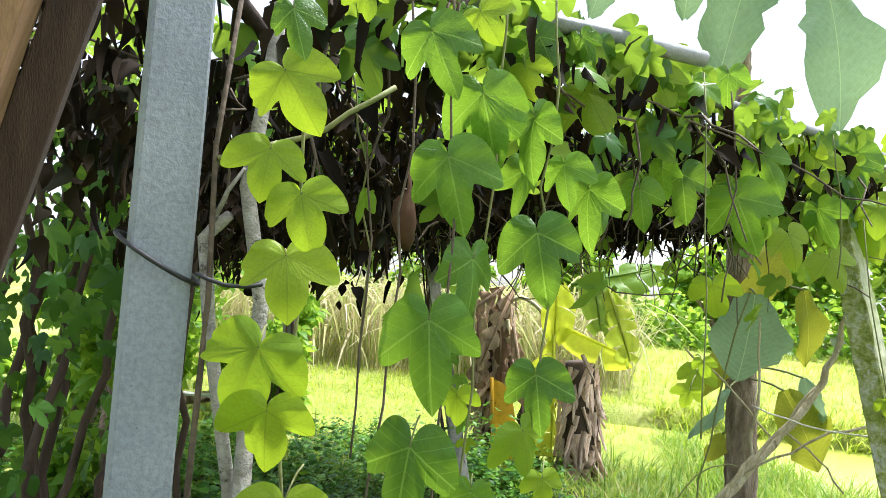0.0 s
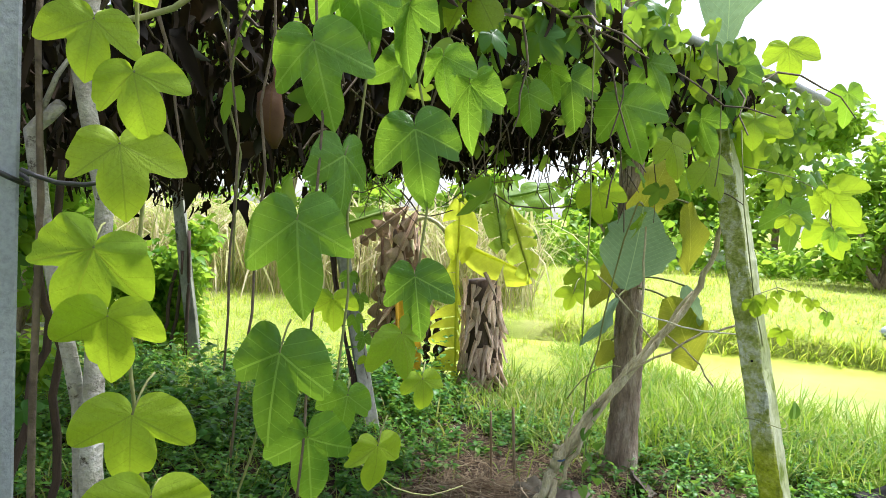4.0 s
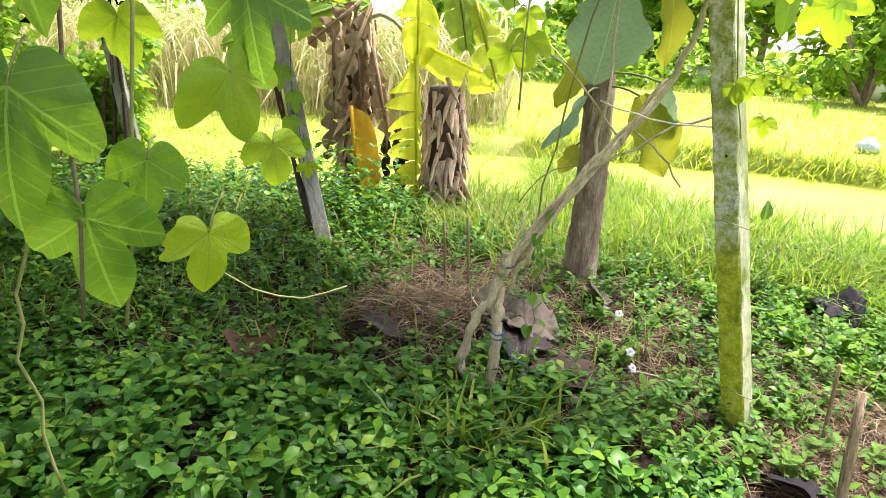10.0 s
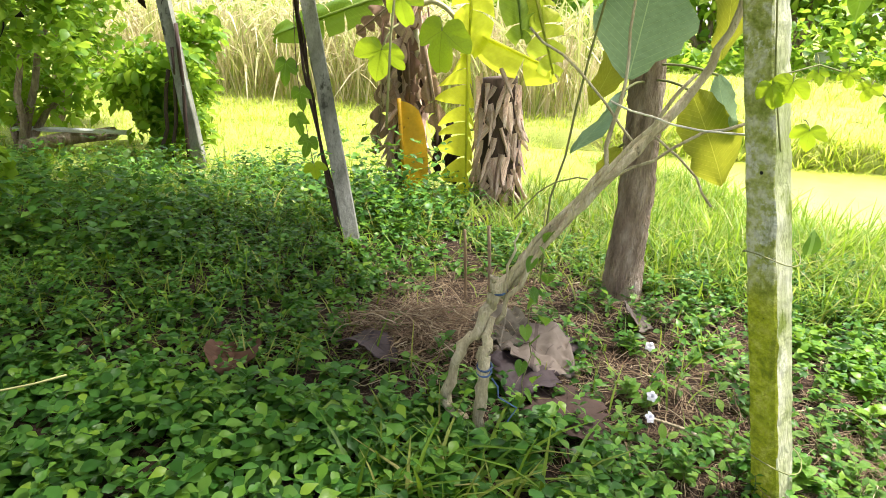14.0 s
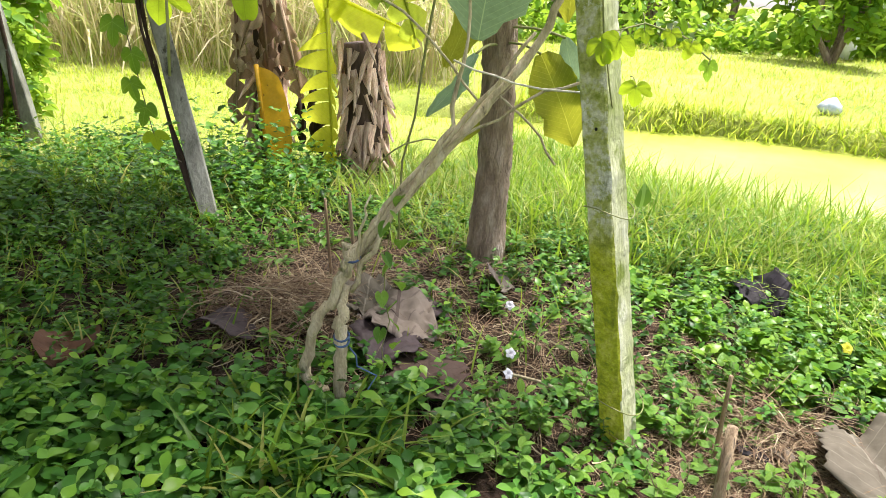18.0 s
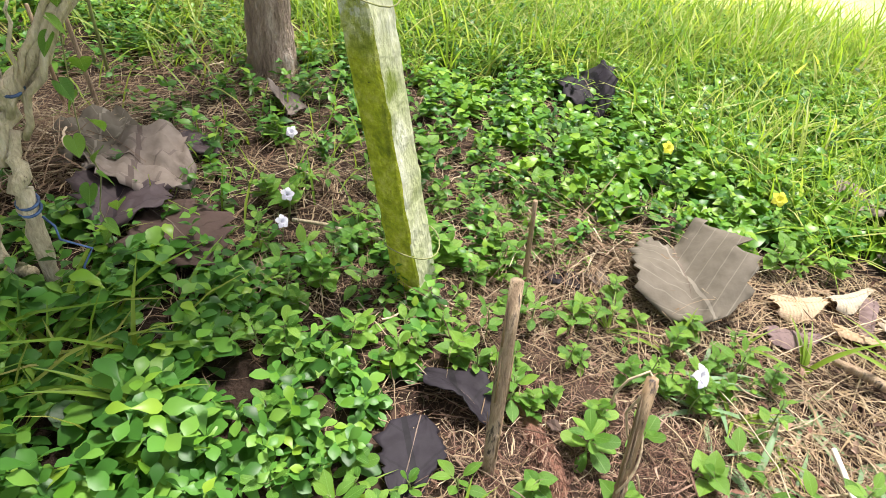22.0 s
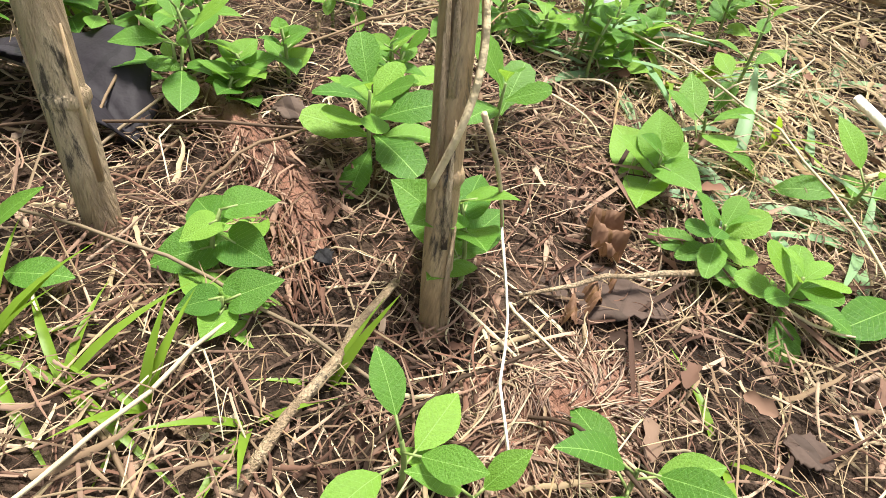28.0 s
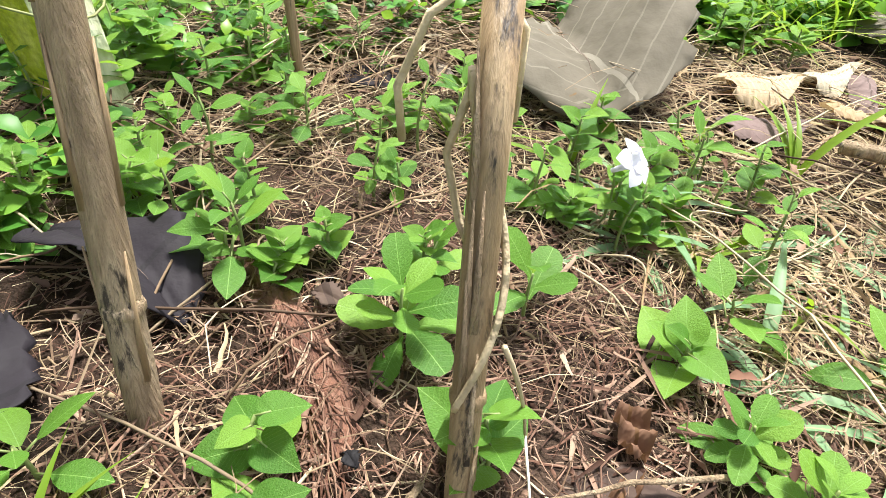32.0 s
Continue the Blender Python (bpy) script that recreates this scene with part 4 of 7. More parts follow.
lean_a, lean_b = np.array([-0.70, 4.38, 0.0]), np.array([-1.20, 4.81, 1.75])
lean = thing("leaning_post", tuple(lean_a), "leaning weathered grey post wrapped by dark vine stems", "post")
v, f = prism((0, 0, -0.05), lean_b - lean_a, 0.10, 0.09, 20, 0.1, 14, 3, 0.002)
part("shaft", mesh_of("shaft", v, f, M_OLDPOST, False), lean)
for i in range(3):
    rod("vine_stem", curve_pts(lean_a + (-0.05 - 0.008 * i, -0.02, 0), lean_b + (-0.06 + 0.02 * i, -0.03, 0.1), (-0.05, 0, 0), 12, 0.012, 90 + i), (0.012, 0.006), M_DARKWOOD, lean, sides=6)
back = thing("back_post", (-2.85, 6.22, -0.1), "weathered grey post among shrubs", "post")
v, f = prism((0, 0, -0.05), (-0.28, -0.05, 2.1), 0.11, 0.1, 15, 0.1, 10, 4, 0.002)
part("shaft", mesh_of("shaft", v, f, M_OLDPOST, False), back)
for i in range(3):
    rod("prop_stick", curve_pts((-2.95 + 0.16 * i - 0.3, 6.15, -0.1), (-3.05 + 0.06 * i, 6.15, 0.8 + 0.2 * i), (0.03, 0, 0), 6, 0.02, 95 + i), 0.018, M_DARKWOOD, back, sides=6)

v, f = tube(curve_pts((-4.9, 6.25, 0.12), (-3.75, 6.45, 0.14), (0, 0, 0.01), 5), 0.06, 4)
v = np.array(v)
v[:, 2] = 0.13 + (v[:, 2] - 0.13) * 0.35
solo("plank", mesh_of("plank", v, f, M_TUB, False), "pale weathered plank resting on a log", "plank")
solo("log", mesh_of("log", *tube(curve_pts((-4.5, 5.9, 0.04), (-4.2, 6.8, 0.04), (0, 0, 0.01), 6), 0.065, 10, 0.08), M_BARK), "short brown log on the ground", "log")

# two timbers of the shelter beside the path
v, f = prism((-1.18, 0.56, 0.0), (-0.595, 0.56, 2.1), 0.10, 0.10, 40, 0.08, 8, 5, 0.001)
solo("timber_post", mesh_of("timber_post", v, f, M_WOOD, False), "brown sawn timber post leaning outwards", "post")
v, f = prism((-1.22, 0.66, 0.0), (-0.568, 0.66, 2.1), 0.05, 0.05, 40, 0.08, 8, 6, 0.001)
solo("timber_brace", mesh_of("timber_brace", v, f, M_DARKWOOD, False), "dark brown timber brace beside the post", "brace")

# ---- trellis ----
FA, FB = np.array([-0.68, 0.98, 2.14]), np.array([0.95, 2.72, 2.10])
trellis = thing("trellis", (0, 0, 0), "flat overhead trellis of pipes, poles and wires on posts", "trellis")
back_l, back_r = np.array([-3.45, 5.9, 2.05]), np.array([-0.8, 5.1, 2.0])
rod("pipe", curve_pts(FA + (-0.4, -0.1, 0), (0.27, 1.81, 2.20), (0, 0, 0.02), 6), 0.022, M_PIPE, trellis)
rod("pipe", curve_pts((0.0, 1.75, 2.16), FB + (0.7, 0.7, 0.06), (0, 0, 0.02), 6), 0.02, M_PIPE, trellis)
rod("pole", curve_pts((-1.22, 4.83, 2.0), FB + (0.4, 0.3, -0.05), (0, 0, 0.02), 6), 0.022, M_DARKWOOD, trellis)
rod("pole", curve_pts(FA + (-0.1, 0, 0.05), (-1.22, 4.83, 2.0), (0, 0, -0.05), 6, 0.01), 0.022, M_DARKWOOD, trellis)
rod("pole", curve_pts(FA + (-0.2, 0, 0.02), back_l, (0, 0, -0.05), 6, 0.01), 0.022, M_DARKWOOD, trellis)
rod("pole", curve_pts(back_l, back_r, (0, 0, -0.05), 6, 0.01), 0.022, M_DARKWOOD, trellis)
rod("pole", curve_pts((-1.19, 4.80, 1.7), (-1.24, 4.84, 2.05), (0, 0, 0), 3), 0.02, M_DARKWOOD, trellis)
for i in range(9):
    s = i / 8
    rod("wire", curve_pts(FA + (FB - FA) * s, back_l + (back_r - back_l) * s, (0, 0, -0.06), 6, 0.01, i), 0.004, M_WIRE, trellis, sides=5)
for i in range(5):
    s = (i + 0.5) / 5
    rod("wire", curve_pts(FA + (back_l - FA) * s, FB + (back_r - FB) * s, (0, 0, -0.06), 6, 0.01, i + 20), 0.004, M_WIRE, trellis, sides=5)


def bed(n, seed, spread=0.0):
    """Places over the trellis; u runs along its front edge, w to its back."""
    r = np.random.default_rng(seed)
    u, w = r.uniform(-0.25, 1.1, n), r.uniform(0, 1.0, n) ** 0.75 * 1.04 - 0.04
    f0 = FA + (FB - FA) * u[:, None]
    b0 = back_l + (back_r - back_l) * u[:, None]
    p = f0 + (b0 - f0) * w[:, None]
    k = np.hypot(p[:, 0] - PILLAR[0], p[:, 1] - PILLAR[1]) > 0.16
    return p[k], u[k], w[k], r


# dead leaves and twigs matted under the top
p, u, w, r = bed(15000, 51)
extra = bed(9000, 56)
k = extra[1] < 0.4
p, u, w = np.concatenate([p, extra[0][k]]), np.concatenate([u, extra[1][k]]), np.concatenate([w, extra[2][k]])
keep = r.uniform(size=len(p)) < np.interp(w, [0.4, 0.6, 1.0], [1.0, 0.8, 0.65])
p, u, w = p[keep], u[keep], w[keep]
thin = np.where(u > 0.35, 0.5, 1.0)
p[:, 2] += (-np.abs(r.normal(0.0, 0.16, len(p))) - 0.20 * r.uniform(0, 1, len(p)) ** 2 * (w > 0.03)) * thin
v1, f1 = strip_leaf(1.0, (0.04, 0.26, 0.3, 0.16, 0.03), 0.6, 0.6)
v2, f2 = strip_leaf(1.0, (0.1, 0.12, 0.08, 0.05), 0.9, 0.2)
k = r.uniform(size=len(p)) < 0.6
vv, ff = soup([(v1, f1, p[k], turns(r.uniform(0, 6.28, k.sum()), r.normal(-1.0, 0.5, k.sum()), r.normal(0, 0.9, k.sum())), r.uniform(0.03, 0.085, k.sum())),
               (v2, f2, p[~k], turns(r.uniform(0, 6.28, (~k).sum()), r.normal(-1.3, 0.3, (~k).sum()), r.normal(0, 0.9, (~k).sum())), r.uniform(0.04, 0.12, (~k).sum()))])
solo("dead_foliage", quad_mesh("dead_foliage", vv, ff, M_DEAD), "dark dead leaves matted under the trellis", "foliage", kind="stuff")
tv, tf, base = [], [], 0
p, u, w, r = bed(560, 52)
for i, q in enumerate(p):
    q = q + (0, 0, -abs(r.normal(0, 0.12)))
    e = q + (r.normal(0, 0.28), r.normal(0, 0.28), r.normal(-0.1, 0.16))
    v, f = tube(curve_pts(q, e, (0, 0, r.normal(0, 0.06)), 6, 0.015, i), (0.005, 0.0025), 4, caps=False)
    tv += v
    tf += [tuple(np.array(g) + base) for g in f]
    base += len(v)
for i in range(150):
    q = p[r.integers(0, len(p))] + (0, 0, -0.15)
    v, f = tube(curve_pts(q, q + (r.normal(0, 0.05), r.normal(0, 0.05), -r.uniform(0.1, 0.45)), (r.normal(0, 0.03), 0, 0), 6, 0.01, i), (0.004, 0.002), 4, caps=False)
    tv += v
    tf += [tuple(np.array(g) + base) for g in f]
    base += len(v)
solo("dry_vines", mesh_of("dry_vines", tv, tf, M_TWIG), "tangled dry brown vine stems under the trellis", "vines", kind="stuff")
# living leaves on top and along the front
lv, lf = lobed_leaf(5, 2, 0, 0.85)
quads = np.array([g for g in lf if len(g) == 4])
tris = np.array([g for g in lf if len(g) == 3])


def leaves_mesh(name, p, rot, size, mat):
    """Lobed leaves, each one joined fan."""
    n = len(p)
    w = np.einsum("nij,kj->nki", rot, lv) * np.asarray(size)[:, None, None] + p[:, None, :]
    off = (np.arange(n) * len(lv))[:, None, None]
    qs, ts = (quads[None] + off).reshape(-1, 4), (tris[None] + off).reshape(-1, 3)
    return mesh_of(name, w.reshape(-1, 3), qs.tolist() + ts.tolist(), mat)


def hang(n, r, yaw0=-45.0, spread=50.0, tip=-1.2, dev=0.35):
    """Turns for hanging leaves: tip down, upper face outwards."""
    out = np.zeros((n, 3, 3))
    for i in range(n):
        m = Matrix.Rotation(radians(yaw0 * 0 + r.normal(20, spread)), 3, "Z") @ Matrix.Rotation(radians(90 + math.degrees(r.normal(0, dev))), 3, "X") @ Matrix.Rotation(r.normal(0, 0.4), 3, "Z")
        out[i] = np.array(m)
    return out


p, u, w, r = bed(2500, 53)
k = r.uniform(size=len(p)) < np.interp(w, [0.13, 0.15, 0.4, 1.0], [0.5, 1.0, 1.0, 0.9])
p, u, w = p[k], u[k], w[k]
p[:, 2] += r.uniform(-0.02, 0.26, len(p)) * (0.6 + 0.6 * np.sin(u * 9 + 1) ** 2)
solo("vine_canopy", leaves_mesh("vine_canopy", p, hang(len(p), r, dev=0.9), r.uniform(0.07, 0.13, len(p)), M_CANOPY), "green vine leaves spread over the trellis top", "vine", kind="stuff")
p, u, w, r = bed(700, 57)
p[:, 2] -= np.abs(r.normal(0.05, 0.16, len(p)))
solo("inner_leaves", leaves_mesh("inner_leaves", p, hang(len(p), r, dev=0.7), r.uniform(0.04, 0.09, len(p)), M_CANOPY), "small green leaves among the dead mat under the trellis", "vine", kind="stuff")
r = np.random.default_rng(54)
u = r.uniform(0.12, 1.35, 330)
p = FA + (FB - FA) * u[:, None] + np.stack([r.normal(0.02, 0.07, 330), r.normal(0, 0.07, 330), np.zeros(330)], -1)
p[:, 2] += 0.12 - np.abs(r.normal(0, 0.2, 330)) - 0.35 * np.clip(u - 0.6, 0, 1) * r.uniform(0, 1, 330)
solo("vine_fringe", leaves_mesh("vine_fringe", p, hang(len(p), r), r.uniform(0.07, 0.12, len(p)), M_CANOPY), "green vine leaves hanging along the trellis front", "vine", kind="stuff")
r = np.random.default_rng(55)
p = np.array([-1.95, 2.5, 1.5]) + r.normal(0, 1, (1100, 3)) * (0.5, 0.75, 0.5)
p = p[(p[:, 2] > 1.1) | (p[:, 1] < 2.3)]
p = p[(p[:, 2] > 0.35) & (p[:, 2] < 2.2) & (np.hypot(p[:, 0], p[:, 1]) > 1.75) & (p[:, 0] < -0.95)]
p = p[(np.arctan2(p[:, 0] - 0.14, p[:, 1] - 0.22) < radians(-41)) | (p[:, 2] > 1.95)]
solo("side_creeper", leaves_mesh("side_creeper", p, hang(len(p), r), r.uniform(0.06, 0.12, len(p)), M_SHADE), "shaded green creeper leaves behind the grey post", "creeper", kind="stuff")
thicket = thing("woody_vine", (-1.5, 2.1, 0.0), "dark twisted woody stems rising to the trellis", "vine")
for i in range(11):
    rod("stem", curve_pts((-2.3 + 0.08 * i, 2.0 + 0.35 * math.sin(i * 2.2), -0.02), (-2.35 + 0.09 * i + 0.1 * math.sin(i), 2.2 + 0.3 * math.cos(i), 2.1), (0.1 * math.sin(3 * i), 0.05, 0), 14, 0.02, 700 + i), (0.03 - 0.0015 * i, 0.012), M_DARKWOOD, thicket, sides=7, wob=0.1)

# hanging vines with single leaves
LEAF_MESH = {}
for tone, mat in (("G", M_VINE_G), ("Y", M_VINE_Y)):
    LEAF_MESH[tone] = []
    for i in range(6):
        v, f = lobed_leaf(100 + i + 10 * (tone == "Y"), 5, 2, 1.10 if tone == "Y" else 0.80)
        LEAF_MESH[tone].append(mesh_of("vine_leaf", v, f, mat))
GREEN, LIME = "G", "Y"
vine_a = thing("climbing_vine", (-0.42, 0.86, 0.0), "slender vine with bright yellow-green three-lobed leaves hanging by the grey post", "vine")
vine_b = thing("climbing_vine", (-0.25, 1.22, 0.0), "vine with large green three-lobed leaves hanging from the trellis edge", "vine")
leaf_count = [0]


def vine_leaf(tone, x, y, z, size, roll, vine=None, yaw=0.0):
    """One leaf on a thin stalk, hung on the nearer vine."""
    v = vine or vine_b
    i = leaf_count[0]
    leaf_count[0] += 1
    r = random.Random(i)
    o = v.matrix_basis.translation
    me = LEAF_MESH[tone][i % 6]
    p = Vector((x, y, z)) - o
    turn = yaw + 0.7 * math.degrees(math.atan2(-x, y)) + r.uniform(-12, 12)
    leaf = part("leaf", me, v, "yellow-green lobed leaf" if tone == "Y" else "green lobed leaf", face_pose(p, size * 1.12, roll, turn, r.uniform(-8, 14)))
    q = Vector((x, y, z))
    rod("leaf_stalk", curve_pts(q + Vector((r.uniform(-0.02, 0.02), 0.03, r.uniform(0.0, 0.05))), q, (0, 0, 0.008), 4), 0.0016, M_TENDRIL, v, sides=5, under=leaf)


vine_leaf(LIME, -0.441, 0.810, 1.721, 0.081, -7, vine_a)
vine_leaf(LIME, -0.389, 0.810, 1.660, 0.093, 14, vine_a)
vine_leaf(LIME, -0.404, 0.810, 1.574, 0.100, 6, vine_a)
vine_leaf(LIME, -0.434, 0.810, 1.446, 0.126, -18, vine_a)
vine_leaf(LIME, -0.414, 0.810, 1.363, 0.102, -2, vine_a)
vine_leaf(LIME, -0.379, 0.810, 1.243, 0.105, -1, vine_a)
vine_leaf(LIME, -0.352, 0.810, 1.140, 0.116, -4, vine_a)
vine_leaf(LIME, -0.285, 0.810, 1.053, 0.082, 3, vine_a, yaw=20)
vine_leaf(GREEN, -0.423, 0.810, 1.921, 0.082, 17, vine_a)
vine_leaf(LIME, -0.428, 0.810, 1.832, 0.107, 33, vine_a)
vine_leaf(LIME, -0.318, 0.810, 1.946, 0.048, 7, vine_a)
vine_leaf(GREEN, -0.240, 1.042, 1.764, 0.148, 15)
vine_leaf(GREEN, -0.095, 1.180, 1.655, 0.153, 11)
vine_leaf(GREEN, -0.251, 1.031, 1.489, 0.170, 5)
vine_leaf(GREEN, -0.265, 1.018, 1.284, 0.167, -7)
vine_leaf(GREEN, -0.226, 1.056, 1.141, 0.152, 6)
vine_leaf(GREEN, -0.175, 1.104, 1.200, 0.088, -7, yaw=15)
vine_leaf(GREEN, -0.083, 1.192, 1.397, 0.121, 8)
vine_leaf(LIME, -0.100, 1.175, 1.297, 0.101, 19, yaw=50)
vine_leaf(LIME, -0.062, 1.212, 1.208, 0.067, 7, yaw=20)
vine_leaf(LIME, -0.128, 1.149, 1.102, 0.090, -3, yaw=35)
vine_leaf(GREEN, -0.194, 1.085, 1.596, 0.142, 0, yaw=55)
vine_leaf(GREEN, -0.129, 1.237, 1.782, 0.111, 6, yaw=40)
vine_leaf(GREEN, -0.056, 1.217, 1.790, 0.097, 10, yaw=-30)
vine_leaf(GREEN, -0.008, 1.262, 1.751, 0.137, 2, yaw=-45)
vine_leaf(GREEN, 0.013, 1.372, 1.763, 0.097, 6, yaw=35)
vine_leaf(GREEN, -0.178, 1.101, 1.856, 0.109, 0)
vine_leaf(GREEN, -0.113, 1.163, 1.859, 0.127, -2, yaw=-50)
vine_leaf(LIME, -0.219, 1.152, 1.353, 0.069, 2, yaw=10)
vine_leaf(GREEN, 0.416, 2.046, 1.866, 0.204, 22)
vine_leaf(GREEN, 0.233, 1.849, 1.893, 0.154, 9)
vine_leaf(GREEN, 0.174, 1.786, 1.900, 0.101, 4, yaw=-20)
vine_leaf(GREEN, 0.117, 1.725, 1.827, 0.123, 9, yaw=10)
vine_leaf(LIME, 0.622, 2.265, 1.782, 0.134, 21, yaw=30)
vine_leaf(GREEN, 0.903, 2.566, 2.120, 0.198, 8)
vine_leaf(LIME, 0.996, 2.666, 1.930, 0.228, 14)
vine_leaf(LIME, 0.808, 2.465, 1.731, 0.141, 24, yaw=25)
vine_leaf(LIME, 0.348, 1.972, 1.598, 0.118, 11, yaw=-10)
vine_leaf(LIME, 1.239, 2.925, 2.286, 0.169, 9)
vine_leaf(LIME, 1.708, 3.427, 1.722, 0.227, 37, yaw=-15)
vine_leaf(GREEN, 1.365, 3.060, 1.615, 0.220, 2, yaw=20)
vine_leaf(LIME, 1.738, 3.460, 1.554, 0.208, 22)
vine_leaf(GREEN, 1.791, 3.516, 2.230, 0.198, 12, yaw=20)
vine_leaf(LIME, 0.310, 1.932, 1.351, 0.088, -5)
vine_leaf(GREEN, 0.746, 2.398, 1.890, 0.158, 21, yaw=-35)
vine_leaf(GREEN, 0.502, 2.137, 2.015, 0.168, 28, yaw=15)
vine_leaf(LIME, 0.674, 2.321, 2.084, 0.119, 3)
vine_leaf(GREEN, -0.275, 1.009, 1.966, 0.127, 25)
vine_leaf(GREEN, -0.196, 1.084, 1.885, 0.152, 14)
vine_leaf(GREEN, -0.140, 1.450, 2.128, 0.127, 29, yaw=20)
vine_leaf(GREEN, -0.048, 1.549, 2.165, 0.088, 23)
vine_leaf(LIME, -0.165, 1.424, 2.047, 0.090, 20, yaw=-20)
vine_leaf(GREEN, -0.113, 1.162, 1.867, 0.119, 10, yaw=30)
vine_leaf(LIME, -0.034, 1.564, 2.038, 0.148, 31)
vine_leaf(GREEN, 0.251, 1.868, 2.157, 0.121, -2)
vine_leaf(LIME, 0.151, 1.761, 2.138, 0.111, 20, yaw=10)
vine_leaf(LIME, -0.208, 1.072, 2.025, 0.074, 35, yaw=-20)
vine_leaf(GREEN, 0.881, 2.543, 2.076, 0.147, 21)
vine_leaf(LIME, 0.980, 2.649, 1.909, 0.193, 4)
vine_leaf(LIME, 0.717, 2.367, 2.056, 0.133, 12, yaw=15)
vine_leaf(GREEN, 0.368, 1.994, 2.223, 0.119, -3, yaw=-20)
rod("stem", np.array([(-0.45, 0.90, 2.15), (-0.43, 0.87, 1.95), (-0.42, 0.87, 1.7), (-0.41, 0.875, 1.5), (-0.42, 0.87, 1.3), (-0.395, 0.87, 1.12), (-0.37, 0.88, 0.96)]), 0.0028, M_TENDRIL, vine_a, sides=6)
for i, (bx, by, bz, ez, dx) in enumerate(((-0.26, 1.05, 2.14, 1.02, 0.02), (-0.09, 1.2, 2.14, 1.25, 0.0), (-0.33, 1.05, 2.14, 1.1, -0.02), (-0.17, 1.12, 2.14, 0.98, -0.06), (0.36, 1.9, 2.14, 1.55, 0.0), (0.75, 2.3, 2.12, 1.65, 0.03), (-0.48, 1.2, 2.14, 1.2, 0.05), (-0.56, 1.3, 2.14, 1.35, 0.1))):
    rod("stem", curve_pts((bx, by, bz), (bx + dx, by, ez), (0.02, 0.01, 0), 10, 0.008, 300 + i), 0.0024, M_TENDRIL if i % 2 else M_TWIG, vine_b, sides=5)
rod("tendril", curve_pts((-0.26, 1.1, 1.28), (-0.33, 1.1, 0.72), (-0.06, 0, 0), 12, 0.006, 320), 0.0022, M_TENDRIL, vine_b, sides=5)
rod("tendril", curve_pts((-0.2, 1.2, 1.08), (0.02, 1.3, 0.98), (0, 0, -0.05), 8, 0.003, 321), 0.0014, M_TENDRIL, vine_b, sides=5)
# the dry seed husk
v, f = tube([(0, 0, 0.13), (0.0, 0, 0.05), (-0.005, 0, 0.02), (-0.006, 0.0, -0.03), (0.0, 0, -0.07), (0.003, 0, -0.1)], (0.002, 0.004, 0.016, 0.021, 0.014, 0.004), 9, 0.25, 3)
solo("dry_husk", mesh_of("dry_husk", v, f, M_BROWNLEAF), "shrivelled reddish-brown pod hanging from the trellis", "pod", m=pose(-0.331, 1.135, 1.68) @ Matrix.Diagonal((1.15, 1.15, 0.75, 1)))

# woody stems by the grey post
wood = thing("woody_vine", (-0.47, 0.92, 0.0), "forked pale grey woody vine trunk climbing the post", "vine")
rod("trunk", np.array([(-0.47, 0.93, -0.02), (-0.465, 0.92, 0.4), (-0.46, 0.91, 0.75), (-0.475, 0.90, 0.98), (-0.50, 0.92, 1.12), (-0.52, 0.95, 1.3), (-0.515, 0.96, 1.5), (-0.565, 0.97, 1.69), (-0.55, 1.0, 1.95), (-0.55, 1.02, 2.14)]), (0.024, 0.022, 0.019, 0.014, 0.012, 0.011, 0.011), M_GREYSTEM, wood, sides=12, wob=0.14)
rod("branch", np.array([(-0.455, 0.915, 0.62), (-0.39, 0.89, 0.76), (-0.378, 0.89, 0.86), (-0.385, 0.88, 0.925)]), (0.019, 0.019, 0.022, 0.013), M_GREYSTEM, wood, "cut stub", sides=12, wob=0.16)
rod("branch", np.array([(-0.39, 0.885, 0.9), (-0.405, 0.88, 0.97), (-0.42, 0.88, 1.02)]), (0.012, 0.008), M_GREYSTEM, wood, sides=8, wob=0.06)
rod("branch", np.array([(-0.37, 0.885, 0.88), (-0.355, 0.88, 0.92), (-0.345, 0.88, 0.9), (-0.342, 0.88, 0.85)]), (0.006, 0.005), M_GREYSTEM, wood, sides=6)
rod("branch", np.array([(-0.50, 0.93, 0.0), (-0.515, 0.94, 0.8), (-0.54, 0.95, 1.2), (-0.60, 0.95, 1.45), (-0.622, 0.95, 1.60), (-0.61, 0.96, 1.62), (-0.585, 0.96, 1.64)]), (0.016, 0.012, 0.011, 0.012, 0.009), M_GREYSTEM, wood, sides=8, wob=0.08)
rod("branch", np.array([(-0.62, 0.95, 1.6), (-0.59, 0.955, 1.68), (-0.565, 0.96, 1.72)]), (0.005, 0.003), M_GREYSTEM, wood, sides=6)
rod("stem", np.array([(-0.60, 0.93, 0.0), (-0.607, 0.94, 1.2), (-0.60, 0.94, 1.5), (-0.61, 0.94, 1.75), (-0.58, 0.95, 2.14)]), (0.006, 0.004), M_TWIG, wood, sides=7)
rod("stem", curve_pts((-0.605, 0.94, 1.73), (-0.36, 1.1, 1.9), (0, 0, -0.02), 8, 0.004, 8), 0.005, M_TENDRIL, wood, sides=7)
# wire tie and cords
ring = [(PILLAR[0] + 0.068 * math.cos(a), PILLAR[1] + 0.068 * math.sin(a), 1.56 - 0.04 * math.cos(a - 0.4)) for a in np.linspace(0, 6.28, 22)]
rod("wire_tie", ring, 0.004, M_WIRE, pillar, sides=6)
